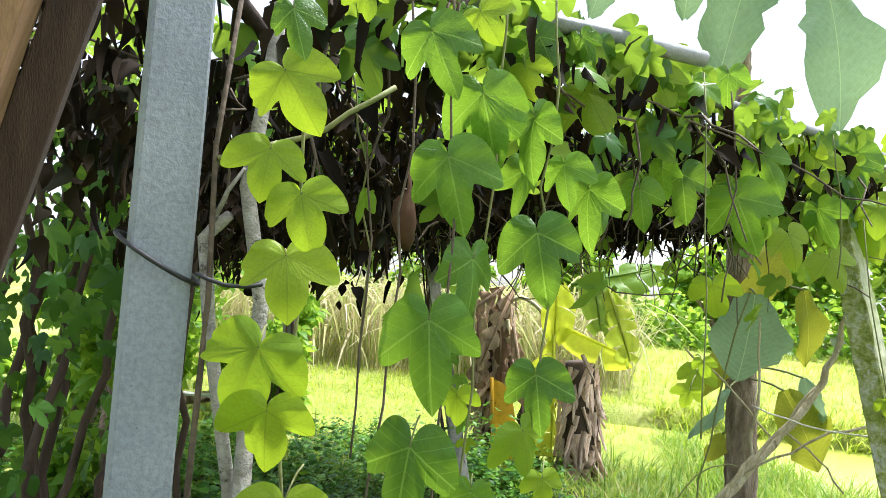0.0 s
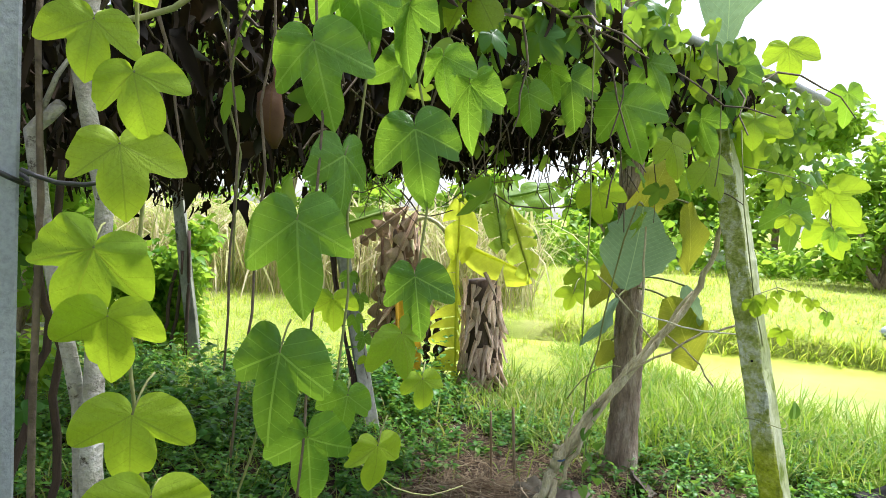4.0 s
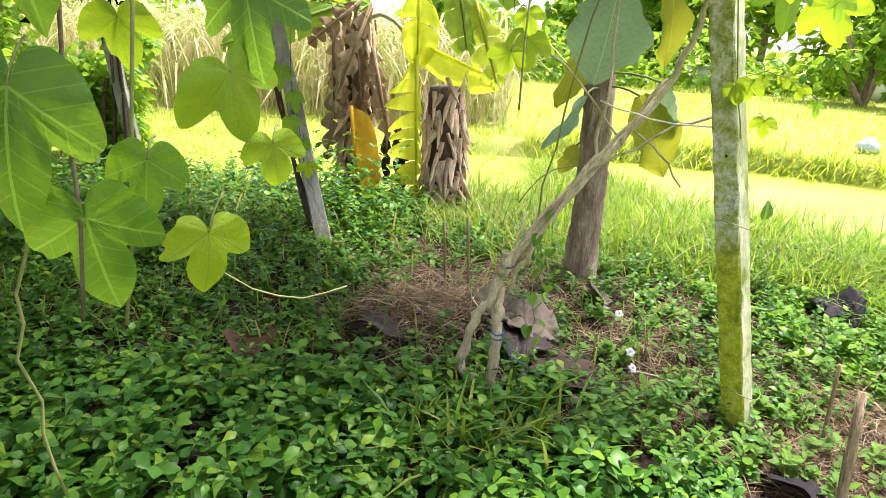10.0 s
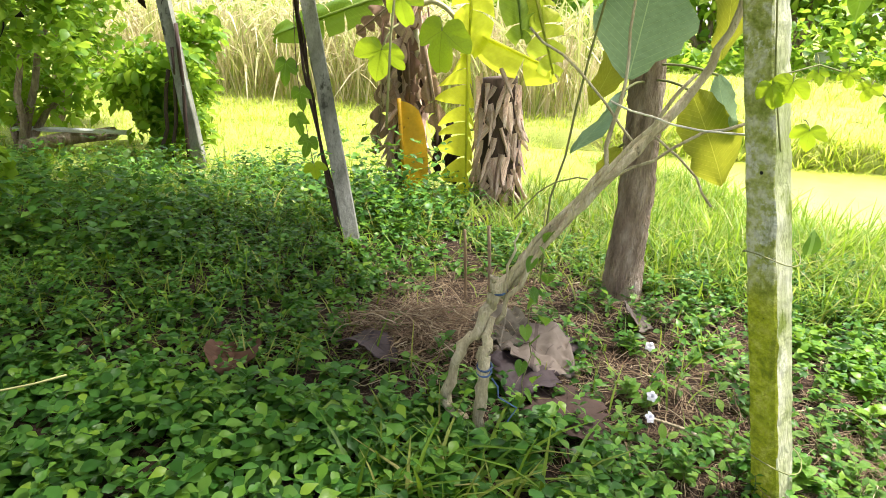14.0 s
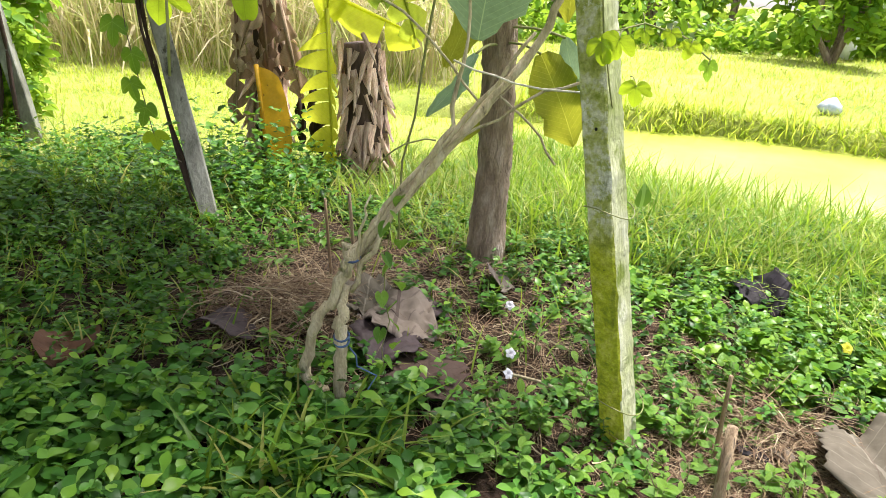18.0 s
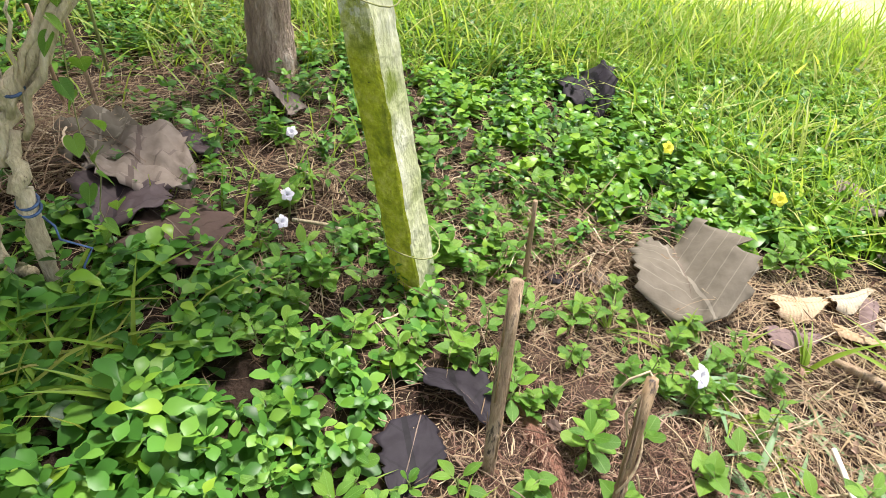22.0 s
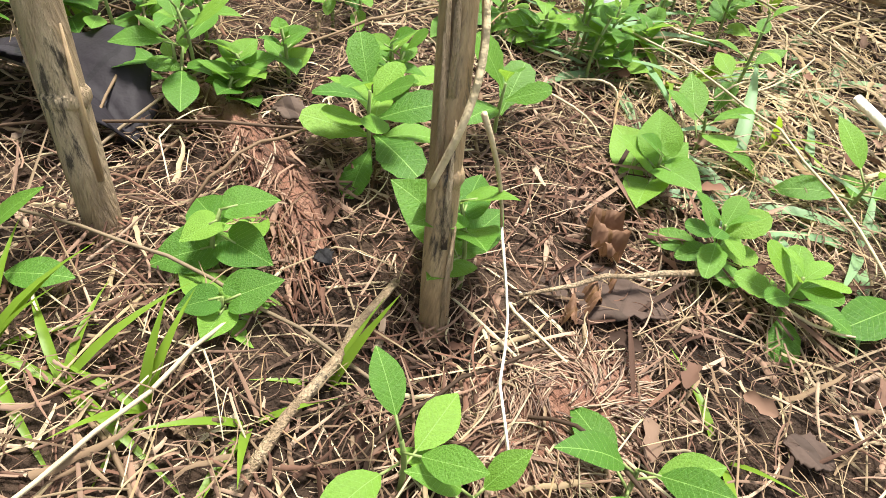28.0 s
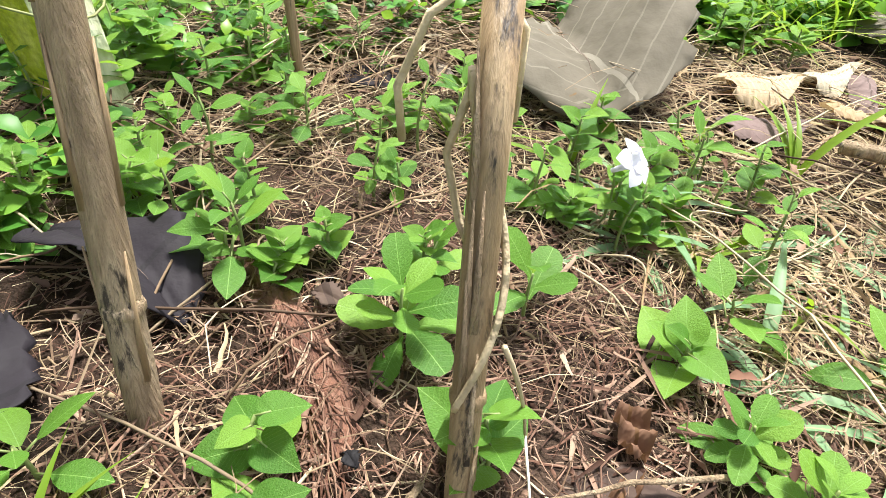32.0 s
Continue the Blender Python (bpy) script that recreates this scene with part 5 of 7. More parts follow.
rod("wire_tail", curve_pts((-0.60, 0.90, 1.54), (-0.50, 0.93, 1.53), (0, 0, -0.01), 6, 0.002), 0.0035, M_WIRE, pillar, sides=6)
for i in range(2):
    solo("cord", mesh_of("cord", *tube(curve_pts((-0.72, 0.90, 0.99 - 0.035 * i), (-0.405, 0.875, 0.965 + 0.002 * i), (0, 0, -0.008), 8), 0.0028, 6), M_CORD), "thin white cord tied between the post and the vine", "cord", "cords at the post")

# ---- mossy post details ----
# bolt holes drawn as near-black discs on the face, their inner shade as colour
for z in (0.20, 0.42, 0.60, 0.80, 1.01, 1.22):
    c = moss_a + (moss_b - moss_a) * (z / 1.98)
    nrm = np.array([math.sin(radians(-44)), -math.cos(radians(-44)), 0.0]) * 0.0435
    v, f = tube([c + nrm * 0.93, c + nrm * 1.03], 0.005, 10)
    part("bolt_hole", mesh_of("bolt_hole", np.array(v) - moss_a, f, M_HOLE), moss)
for z in (0.16, 0.77):
    c = moss_a + (moss_b - moss_a) * (z / 1.95)
    ringp = [c + (0.074 * math.cos(a), 0.074 * math.sin(a), 0.012 * math.sin(a * 2)) for a in np.linspace(0, 6.28, 20)]
    v, f = tube(ringp, 0.0018, 5)
    part("vine_loop", mesh_of("vine_loop", np.array(v) - moss_a, f, M_TENDRIL), moss)
v, f = strip_leaf(0.07, HEART, 0.1, 0.2)
solo("creeper_leaf", mesh_of("creeper_leaf", v, f, M_WEEDO), "small round green creeper leaf clinging to the mossy post", "leaf", m=pose(1.205, 2.53, 0.815, 100, 0, 25))

# ---- teak sapling ----
teak = thing("teak_tree", (0.895, 3.99, 0.0), "young teak tree with rough bark and very large leaves", "tree")
tp = np.array([(0.895, 3.99, -0.03), (0.90, 3.99, 0.3), (0.905, 4.0, 0.6), (0.88, 4.0, 1.1), (0.84, 4.0, 2.0), (0.77, 4.0, 3.4), (0.74, 4.0, 4.6)])
tz = np.linspace(-0.03, 4.6, 150)
tv, tf = [], []
tr = np.random.default_rng(4)
plate = tr.uniform(0, 1, (40, 32))
for i, z in enumerate(tz):
    c = [np.interp(z, tp[:, 2], tp[:, k]) for k in range(2)]
    rad = np.interp(z, tp[:, 2], (0.102, 0.086, 0.082, 0.078, 0.07, 0.055, 0.03))
    for k in range(32):
        a = 2 * math.pi * k / 32
        g = plate[int(z * 9 + 3 * math.sin(k)) % 40, k]
        q = rad * (1 + 0.10 * (g - 0.5) + 0.05 * math.sin(9 * a + 4 * math.sin(5 * z)) + 0.035 * tr.normal()) + 0.02 * math.exp(-z / 0.05) * (1 + math.sin(4 * a))
        tv.append((c[0] + q * math.cos(a) - 0.895, c[1] + q * math.sin(a) - 3.99, z))
for i in range(len(tz) - 1):
    for k in range(32):
        tf.append((32 * i + k, 32 * i + (k + 1) % 32, 32 * (i + 1) + (k + 1) % 32, 32 * (i + 1) + k))
part("trunk", mesh_of("trunk", tv, tf, M_BARK), teak, "rough flaking bark")


def broad_leaf(seed, n=12):
    """A big oval leaf, length 1 along -y, wavy rim."""
    r = np.random.default_rng(seed)
    v, f = [], []
    cols = 7
    for i in range(n):
        s = i / (n - 1)
        w = 0.34 * math.sin(math.pi * min(1, s * 0.93 + 0.05)) ** 0.75
        for j in range(cols):
            q = 2 * j / (cols - 1) - 1
            v.append((q * w * (1 + 0.10 * r.normal() * abs(q)), -s, 0.10 * abs(q) * w - 0.22 * s * s + 0.045 * math.sin(9 * s + 3 * q) * abs(q)))
    for i in range(n - 1):
        for j in range(cols - 1):
            a = i * cols + j
            f.append((a, a + 1, a + cols + 1, a + cols))
    return np.array(v), f


TEAKS = [mesh_of("leaf", *broad_leaf(i), M_TEAK) for i in range(3)]
TEAKO = [mesh_of("leaf", *broad_leaf(i + 5), M_TEAKY) for i in range(2)]


def teak_leaf(x, y, z, size, roll, yaw, pitch, old=False, i=0, narrow=1.0):
    o = teak.matrix_basis.translation
    leaf = part("leaf", (TEAKO if old else TEAKS)[i % (2 if old else 3)], teak, "spotted olive leaf" if old else "", face_pose(Vector((x, y, z)) - o, size, roll, yaw, pitch) @ Matrix.Diagonal((narrow, 1, 1.4, 1)))
    rod("leaf_stalk", curve_pts((0.88, 3.97, z + 0.02), (x, y, z), (0, 0, 0.02), 5), 0.006, M_TENDRIL, teak, sides=6, under=leaf)


teak_leaf(0.80, 3.42, 1.60, 0.43, -6, 0, 6, i=0, narrow=1.15)
teak_leaf(1.05, 3.80, 1.10, 0.49, 30, 5, 4, True, 0, 0.80)
teak_leaf(1.10, 3.70, 1.64, 0.40, 11, 15, 6, True, 1, 0.6)
teak_leaf(0.76, 3.72, 1.09, 0.33, -38, 35, 10, i=2, narrow=0.35)
teak_leaf(0.74, 3.80, 1.33, 0.32, -20, 30, 12, True, 1, 0.7)
teak_leaf(1.16, 3.85, 1.17, 0.27, 20, -35, 8, i=1, narrow=0.7)
teak_leaf(0.79, 3.98, 0.80, 0.17, -30, 20, 20, True, 0)
teak_leaf(1.00, 3.75, 1.90, 0.42, -25, 20, 8, True, 1, 0.8)
teak_leaf(1.15, 3.72, 3.29, 0.76, 13, 10, 8, i=0, narrow=0.80)
teak_leaf(0.80, 3.72, 3.50, 0.70, -14, -10, 8, i=2, narrow=0.7)

# unseen crown leaves high on the trunk, added to shade the yard
for i in range(18):
    a = 2.4 * i
    rr = 0.25 + 0.06 * i
    teak_leaf(0.80 + rr * math.cos(a), 4.0 + rr * math.sin(a), 4.15 + 0.05 * (i % 6), 0.55 + 0.03 * (i % 4), 10 * math.sin(i), math.degrees(a) + 90, 50, False, i, 0.85)

# ---- forked branch prop ----
prop = thing("branch_prop", (0.33, 2.66, 0.0), "forked pale branch propping the vine, tied with blue twine", "branch")
def limb(points, radii, label="", sides=10, seed=0, knob=0.16):
    """A crooked stick: extra bends and knobs between the given points."""
    pts = np.array(points, float)
    k = np.linspace(0, len(pts) - 1, 4 * len(pts) - 3)
    fine = np.stack([np.interp(k, np.arange(len(pts)), pts[:, c]) for c in range(3)], -1)
    r = np.random.default_rng(seed)
    fine[1:-1] += r.normal(0, 0.005, fine[1:-1].shape)
    rad = np.interp(np.linspace(0, 1, len(fine)), np.linspace(0, 1, len(radii)), radii) * (1 + knob * r.uniform(-0.6, 1, len(fine)))
    return rod("limb", fine, rad, M_LIMB, prop, label, sides=sides, wob=0.08, seed=seed)


limb([(0.345, 2.645, -0.02), (0.348, 2.64, 0.16), (0.352, 2.64, 0.30), (0.345, 2.66, 0.36), (0.362, 2.69, 0.44)], (0.020, 0.019, 0.022, 0.016, 0.012), seed=1, knob=0.22)
limb([(0.30, 2.66, 0.055), (0.25, 2.68, 0.04), (0.218, 2.69, 0.09), (0.235, 2.68, 0.20), (0.262, 2.67, 0.30), (0.31, 2.68, 0.37), (0.352, 2.71, 0.47), (0.37, 2.71, 0.53), (0.45, 2.75, 0.63), (0.60, 2.80, 0.82), (0.755, 2.85, 1.0), (0.92, 2.9, 1.2), (1.0, 2.9, 1.42), (1.05, 2.9, 1.7)], (0.014, 0.017, 0.017, 0.018, 0.021, 0.019, 0.016, 0.013, 0.009), seed=2, knob=0.22)
limb([(0.375, 2.69, 0.42), (0.43, 2.70, 0.56), (0.56, 2.75, 0.78), (0.67, 2.8, 0.95), (0.70, 2.85, 1.2), (0.70, 2.9, 1.5)], (0.009, 0.008, 0.004), seed=3, sides=8)
limb([(0.36, 2.69, 0.47), (0.435, 2.73, 0.645), (0.60, 2.78, 0.855), (0.80, 2.83, 1.085), (0.90, 2.84, 1.24)], (0.009, 0.008, 0.005), seed=5, sides=8)
limb([(0.40, 2.72, 0.53), (0.575, 2.80, 0.765), (0.75, 2.86, 0.965), (0.85, 2.88, 1.08)], (0.007, 0.007, 0.003), seed=6, sides=8)
limb([(0.395, 2.70, 0.50), (0.40, 2.70, 0.62), (0.43, 2.72, 0.74)], (0.006, 0.005, 0.003), "dry side twig", seed=7, sides=7)
limb([(0.37, 2.70, 0.5), (0.355, 2.70, 0.56), (0.35, 2.70, 0.585)], (0.012, 0.009), "snapped stub", seed=4, sides=8)
rod("twig", curve_pts((0.62, 2.8, 0.85), (1.05, 2.75, 1.12), (0, 0, 0.03), 8, 0.01, 6), 0.005, M_LIMB, prop, sides=6)
rod("twig", curve_pts((0.75, 2.85, 1.02), (0.40, 2.8, 1.35), (0, 0, 0.03), 8, 0.01, 7), 0.004, M_LIMB, prop, sides=6)
rod("twig", curve_pts((0.50, 3.0, 0.45), (0.66, 2.9, 1.6), (-0.04, 0, 0), 8, 0.01, 8), 0.004, M_TENDRIL, prop, sides=6)
rod("twig", curve_pts((0.80, 2.86, 1.05), (1.0, 2.8, 0.85), (0, 0, 0.02), 8, 0.01, 9), 0.004, M_LIMB, prop, sides=6)
rod("twig", curve_pts((0.40, 2.8, 0.75), (0.62, 2.82, 0.9), (0, 0, 0.06), 8, 0.01, 10), 0.003, M_TENDRIL, prop, sides=6)
rod("twig", curve_pts((0.66, 2.8, 1.15), (1.1, 2.7, 1.10), (0, 0, -0.03), 8, 0.006, 11), 0.0032, M_CORD, prop, "bleached pale twig", sides=6)
for z in (0.26, 0.28, 0.53):
    c = (0.352, 2.64, z) if z < 0.4 else (0.375, 2.71, z)
    ringp = [np.array(c) + (0.024 * math.cos(a), 0.024 * math.sin(a), 0.008 * math.sin(a)) for a in np.linspace(0, 6.28, 14)]
    rod("twine", ringp, 0.004, M_BLUE, prop, "blue twine", sides=5)
rod("twine", curve_pts((0.38, 2.62, 0.25), (0.45, 2.58, 0.08), (0.02, 0, 0.02), 6, 0.01, 3), 0.003, M_BLUE, prop, "frayed twine end", sides=5)


# ---- banana plants ----
def torn_leaf(length, width, cuts, seed, right=1.0, left=1.0, taper=0.5, blunt=0.6):
    """A banana leaf along -y as ribbons beside its rib; taper: how far each ribbon narrows outwards."""
    r = np.random.default_rng(seed)
    v, f = [], []
    cols = 6
    for side, reach in ((-1, left), (1, right)):
        s = 0.02
        while s < 0.97 and reach > 0:
            h = r.uniform(0.5, 1.4) / cuts
            e = min(0.99, s + h)
            sag, reach_k, droop = r.uniform(0.10, 0.45), reach * r.uniform(0.8, 1.08), r.uniform(0.5, 1.5)
            b, rows = len(v), max(3, int(14 * (e - s)) + 2)
            for j in range(cols):
                t = j / (cols - 1)
                z = -0.25 * width * t * t * droop + 0.012 * math.sin(7 * t + seed + 9 * s)
                pinch = 0.5 * taper * (e - s) * t * t
                for k in range(rows):
                    q = s + (e - s) * k / (rows - 1)
                    w = width * math.sin(math.pi * min(0.97, q * 0.9 + 0.08)) ** blunt
                    y = s + pinch + (e - s - 2 * pinch) * k / (rows - 1)
                    v.append((side * w * t * reach_k, -length * y - sag * width * t * t, z + 0.010 * math.sin(3.1 * k / (rows - 1)) * t + 0.006 * math.sin(23 * q)))
            for j in range(cols - 1):
                for k in range(rows - 1):
                    a = b + rows * j + k
                    f.append((a, a + rows, a + rows + 1, a + 1) if side > 0 else (a, a + 1, a + rows + 1, a + rows))
            s = e + 0.004
    return np.array(v), f


def sheath_flap(seed, slim=1.0):
    """A pointed papery scale, curled across and lifted at its tip."""
    r = np.random.default_rng(seed)
    v, f = [], []
    cols = 5
    bend = r.uniform(-0.15, 0.15)
    for i in range(7):
        s = i / 6
        w = (0.5 * (1 - s) ** 0.6 * (0.75 + 0.5 * s) + 0.02) * slim
        for j in range(cols):
            q = 2 * j / (cols - 1) - 1
            v.append((q * w * 0.5 + bend * s * s, -s + 0.05 * r.normal() * (i == 6), 0.16 * (1 - q * q) * (1 - 0.5 * s) + 0.16 * s * s * s + r.normal(0, 0.022)))
    for i in range(6):
        for j in range(cols - 1):
            a = cols * i + j
            f.append((a, a + 1, a + cols + 1, a + cols))
    return np.array(v), f


FLAPS = [mesh_of("sheath_flap", *sheath_flap(i), M_SHEATH) for i in range(5)] + [mesh_of("sheath_flap", *sheath_flap(i, 0.4), M_SHEATH) for i in range(5, 8)]


def banana(x, y, z0, h, rad, seed, lean_x=0.0, rows=9, label="", bulge=0.0):
    """A stem of dry sheaths: rows of papery scales, each row lapping over the one below."""
    r = random.Random(seed)
    t = thing("banana_plant", (x, y, z0), label, "banana plant", "banana plants by the pond")
    rod("pseudostem", curve_pts((x, y, z0 - 0.05), (x + lean_x, y, z0 + h), (0.02, 0, 0), 9, 0.004, seed), (rad * (0.9 + bulge), rad * 0.9, rad * 0.85), M_SHEATHDARK, t, sides=16, wob=0.06, seed=seed)
    for i in range(rows):
        z = h * (i + 1) / rows
        for k in range(9):
            a = -3.5 + 4.0 * (k + 0.5 * (i % 2) + r.uniform(-0.3, 0.3)) / 9
            rr = rad * (0.93 + bulge * (1 - z / h))
            q = Vector((lean_x * z / h + rr * math.cos(a), rr * math.sin(a), z + r.uniform(-0.08, 0.08)))
            m = Matrix.Translation(q) @ Matrix.Rotation(a + math.pi / 2 + r.uniform(-0.4, 0.4), 4, "Z") @ Matrix.Rotation(radians(90 - r.uniform(-5, 9)), 4, "X") @ Matrix.Rotation(r.uniform(-0.7, 0.7), 4, "Z")
            slim = r.random() < 0.5
            s = r.uniform(0.10, 0.24) * (1.6 if slim else 1.0)
            part("sheath_flap", FLAPS[5 + r.randrange(3)] if slim else FLAPS[r.randrange(5)], t, "", m @ Matrix.Diagonal((s * 0.95, s, s * 0.7, 1)))
    return t


ban1 = banana(0.0, 5.97, -0.1, 1.02, 0.165, 1, -0.04, 10, "banana stump wrapped in dry brown sheaths, with torn yellow leaves", 0.12)
ban2 = banana(-0.81, 6.05, -0.1, 1.45, 0.14, 2, 0.03, 13, "banana stem with shaggy dry brown sheaths and an orange leaf")


def ban_leaf(par, mat, at, length, width, cuts, seed, roll, yaw, pitch, label, right=1.0, left=1.0, taper=0.5, blunt=0.6):
    o = par.matrix_basis.translation
    leaf = part("leaf", mesh_of("leaf", *torn_leaf(length, width, cuts, seed, right, left, taper, blunt), mat), par, label, face_pose(Vector(at) - o, 1.0, roll, yaw, pitch))
    part("rib", mesh_of("rib", *tube([(0, 0, 0.004), (0, -length * 0.5, 0.004), (0, -length, 0.004)], (0.018, 0.014, 0.004), 6), mat), leaf, "thick pale rib")


ban_leaf(ban1, M_BANY, (-0.265, 5.78, 1.16), 1.20, 0.29, 8, 1, 2, -4, 1, "torn yellow hanging leaf", 0.12, 1.0, 0.75)
ban_leaf(ban1, M_BANY, (-0.265, 5.82, 1.68), 0.58, 0.19, 2, 2, 0, 4, 4, "broad yellow upper leaf", 1.0, 0.8, 0.1)
ban_leaf(ban1, M_BANY, (-0.30, 5.84, 1.27), 0.74, 0.19, 2, 9, 68, 6, 18, "lime-yellow leaf arching over the stump", 0.0, 1.0, 0.15)
ban_leaf(ban1, M_BANG, (0.03, 5.88, 1.78), 0.58, 0.16, 3, 3, 8, 10, 12, "hanging green leaf", 1.0, 1.0, 0.15)
ban_leaf(ban1, M_BANGY, (0.18, 5.86, 1.60), 0.66, 0.16, 5, 4, 20, -10, 8, "half-yellow hanging leaf", 0.9, 1.0, 0.45)
ban_leaf(ban1, M_BANG, (-0.15, 5.98, 1.6), 0.9, 0.2, 5, 5, 110, 0, 40, "green leaf reaching sideways", taper=0.2)
ban_leaf(ban2, M_BANO, (-0.78, 5.70, 0.74), 0.86, 0.20, 1, 6, 5, 6, 2, "orange hanging leaf", 1.0, 0.12, 0.05, 0.25)
ban_leaf(ban2, M_BANG, (-0.95, 5.95, 1.5), 1.0, 0.16, 4, 7, -68, 0, 20, "green leaf reaching sideways", taper=0.2)
for i, (dx, dz, L, roll, yaw) in enumerate(((0.14, 1.52, 0.75, -22, 20), (0.02, 1.45, 0.80, 8, -20), (-0.16, 1.35, 0.70, 6, -30), (0.16, 1.20, 0.75, 10, 30), (-0.12, 1.05, 0.80, -5, -10), (0.06, 1.55, 0.55, -50, 10), (0.10, 1.02, 0.85, -3, 20))):
    ban_leaf(ban2, M_BANDRY, (-0.80 + dx, 5.88, dz), L, 0.10, 5, 10 + i, roll, yaw, 6, "dry brown leaf", taper=0.7)
rod("peduncle", curve_pts((-0.80, 5.92, 1.30), (-0.36, 5.86, 1.30), (0, 0, 0.16), 9, 0.004, 5), (0.024, 0.018), M_BANPALE, ban2, "pale bent flower stalk", sides=8)
rod("peduncle", curve_pts((-0.74, 5.88, 0.72), (-0.70, 5.88, 1.25), (0.03, 0, 0), 7, 0.004, 6), (0.018, 0.022), M_BANPALE, ban2, "pale leaf stalk", sides=8)
for i, (dx, dz, hh) in enumerate(((-0.42, 0.62, 0.5), (-0.52, 0.5, 0.45), (-0.36, 0.4, 0.4))):
    ban_leaf(ban1, M_DEADSTRIP, (dx, 5.98, dz), hh, 0.05, 3, 30 + i, 0, 0, 4, "blackened dry leaf strip", taper=0.5)


# ---- stakes ----
def stake(points, rad, mat, label, knots=()):
    b = points[0]
    t = thing("stake", tuple(b), label, "stake")
    rod("cane", np.array(points), rad, mat, t, sides=9, wob=0.07, seed=len(points))
    r = np.random.default_rng(int(1000 * b[0]))
    for i in range(6 if rad[0] > 0.01 else 0):
        s0 = r.uniform(0.05, 0.75)
        line = [np.array(points[0]) + (np.array(points[-1]) - np.array(points[0])) * q for q in (s0, s0 + 0.1, s0 + r.uniform(0.2, 0.3))]
        a = r.uniform(2.6, 6.0)
        off = np.array([math.cos(a), math.sin(a), 0]) * rad[0]
        rod("splinter", [line[0] + off * 0.9, line[1] + off * 1.02, line[2] + off * r.uniform(1.05, 1.5)], (0.0035, 0.0028, 0.0008), M_CANE if mat is M_STAKE else M_STAKE, t, sides=4)
    for z in knots:
        s = (z - b[2]) / (points[-1][2] - b[2])
        c = np.array(b) + (np.array(points[-1]) - np.array(b)) * s
        d = (np.array(points[-1]) - np.array(b)) / np.linalg.norm(np.array(points[-1]) - np.array(b))
        rod("knot", [c - d * 0.008, c - d * 0.003, c + d * 0.003, c + d * 0.008], (rad[0] * 0.95, rad[0] * 1.17, rad[0] * 1.17, rad[0] * 0.95), mat, t, sides=10)
    return t


def through_line(a, b, top):
    a, b = np.array(a), np.array(b)
    return [tuple(a + (b - a) * s) for s in (-0.06, 0.0, 0.25, 0.5, 0.75, 1.0)]


stake(through_line((1.318, 1.930, 0.0), (1.343, 2.027, 0.463), 0.46), (0.0135, 0.0145, 0.0125), M_STAKE, "split brown cane stake stuck in the soil", (0.125,))
stake_b = stake(through_line((1.517, 1.766, 0.0), (1.547, 1.850, 0.372), 0.37), (0.0108, 0.0115, 0.0108), M_CANE, "brown cane stake wound with a dry tendril", (0.13,))
stake(through_line((1.575, 2.49, 0.0), (1.551, 2.474, 0.321), 0.32), (0.007, 0.0075, 0.006), M_CANE, "thin brown cane stake in the straw")
stake(through_line((0.25, 3.69, 0.0), (0.217, 3.685, 0.43), 0.43), (0.009, 0.008), M_STAKE, "pale thin stick stuck in the soil")
stake(through_line((0.117, 3.745, 0.0), (0.092, 3.745, 0.38), 0.38), (0.008, 0.007), M_CANE, "brown thin stick stuck in the soil")
wind = [np.array([1.517 + 0.03 * s, 1.766 + 0.084 * s, 0.372 * s]) + (0.0145 * math.cos(5.0 * s * 2), 0.0145 * math.sin(5.0 * s * 2) - 0.003, 0) for s in np.linspace(0.35, 0.9, 26)]
rod("tendril", wind, 0.0026, M_TENDRILD, stake_b, "dry winding tendril", sides=5)
rod("tendril", curve_pts((1.545, 1.79, 0.176), (1.578, 1.79, 0.07), (0.004, 0, 0), 6), (0.0022, 0.0012), M_TENDRILD, stake_b, sides=5)
rod("tendril", [(1.578, 1.79, 0.07), (1.572, 1.765, 0.045), (1.563, 1.741, 0.03), (1.545, 1.715, 0.033), (1.528, 1.693, 0.035), (1.52, 1.67, 0.028), (1.513, 1.648, 0.018)], 0.0011, M_CORD, stake_b, "thin bleached end of the tendril", sides=5)
rod("tendril", [(1.56, 1.845, 0.30), (1.562, 1.85, 0.35), (1.545, 1.862, 0.378), (1.515, 1.868, 0.355), (1.50, 1.872, 0.315), (1.505, 1.875, 0.28)], 0.0026, M_TENDRILD, stake_b, "pale dry tendril looped over the top", sides=5)
rod("tendril", [(1.55, 1.84, 0.34), (1.535, 1.848, 0.33), (1.525, 1.855, 0.28), (1.53, 1.84, 0.24), (1.545, 1.83, 0.2)], 0.0026, M_TENDRILD, stake_b, sides=5)



# ---- fallen leaves ----
M_LEAFGREY = leaf_mat("fallen_leaf_grey", [(0.10, 0.088, 0.066), (0.14, 0.122, 0.092)], 0.1, 0.75, False, ((0.20, 0.18, 0.14), 0.05), 0.30, tint=(0.3, 0.25, 0.15), gloss=0.1)
M_LEAFDUST = leaf_mat("fallen_leaf_dusty", [(0.15, 0.125, 0.105), (0.25, 0.205, 0.165)], 0.08, 0.7, False, ((0.11, 0.085, 0.07), 0.1), 0.0, tint=(0.2, 0.17, 0.13), gloss=0.1)
M_LEAFBROWN = leaf_mat("fallen_leaf_brown", [(0.075, 0.05, 0.04), (0.10, 0.07, 0.055)], 0.1, 0.7, False, ((0.055, 0.038, 0.03), 0.05), 0.2, tint=(0.2, 0.12, 0.08), gloss=0.1)
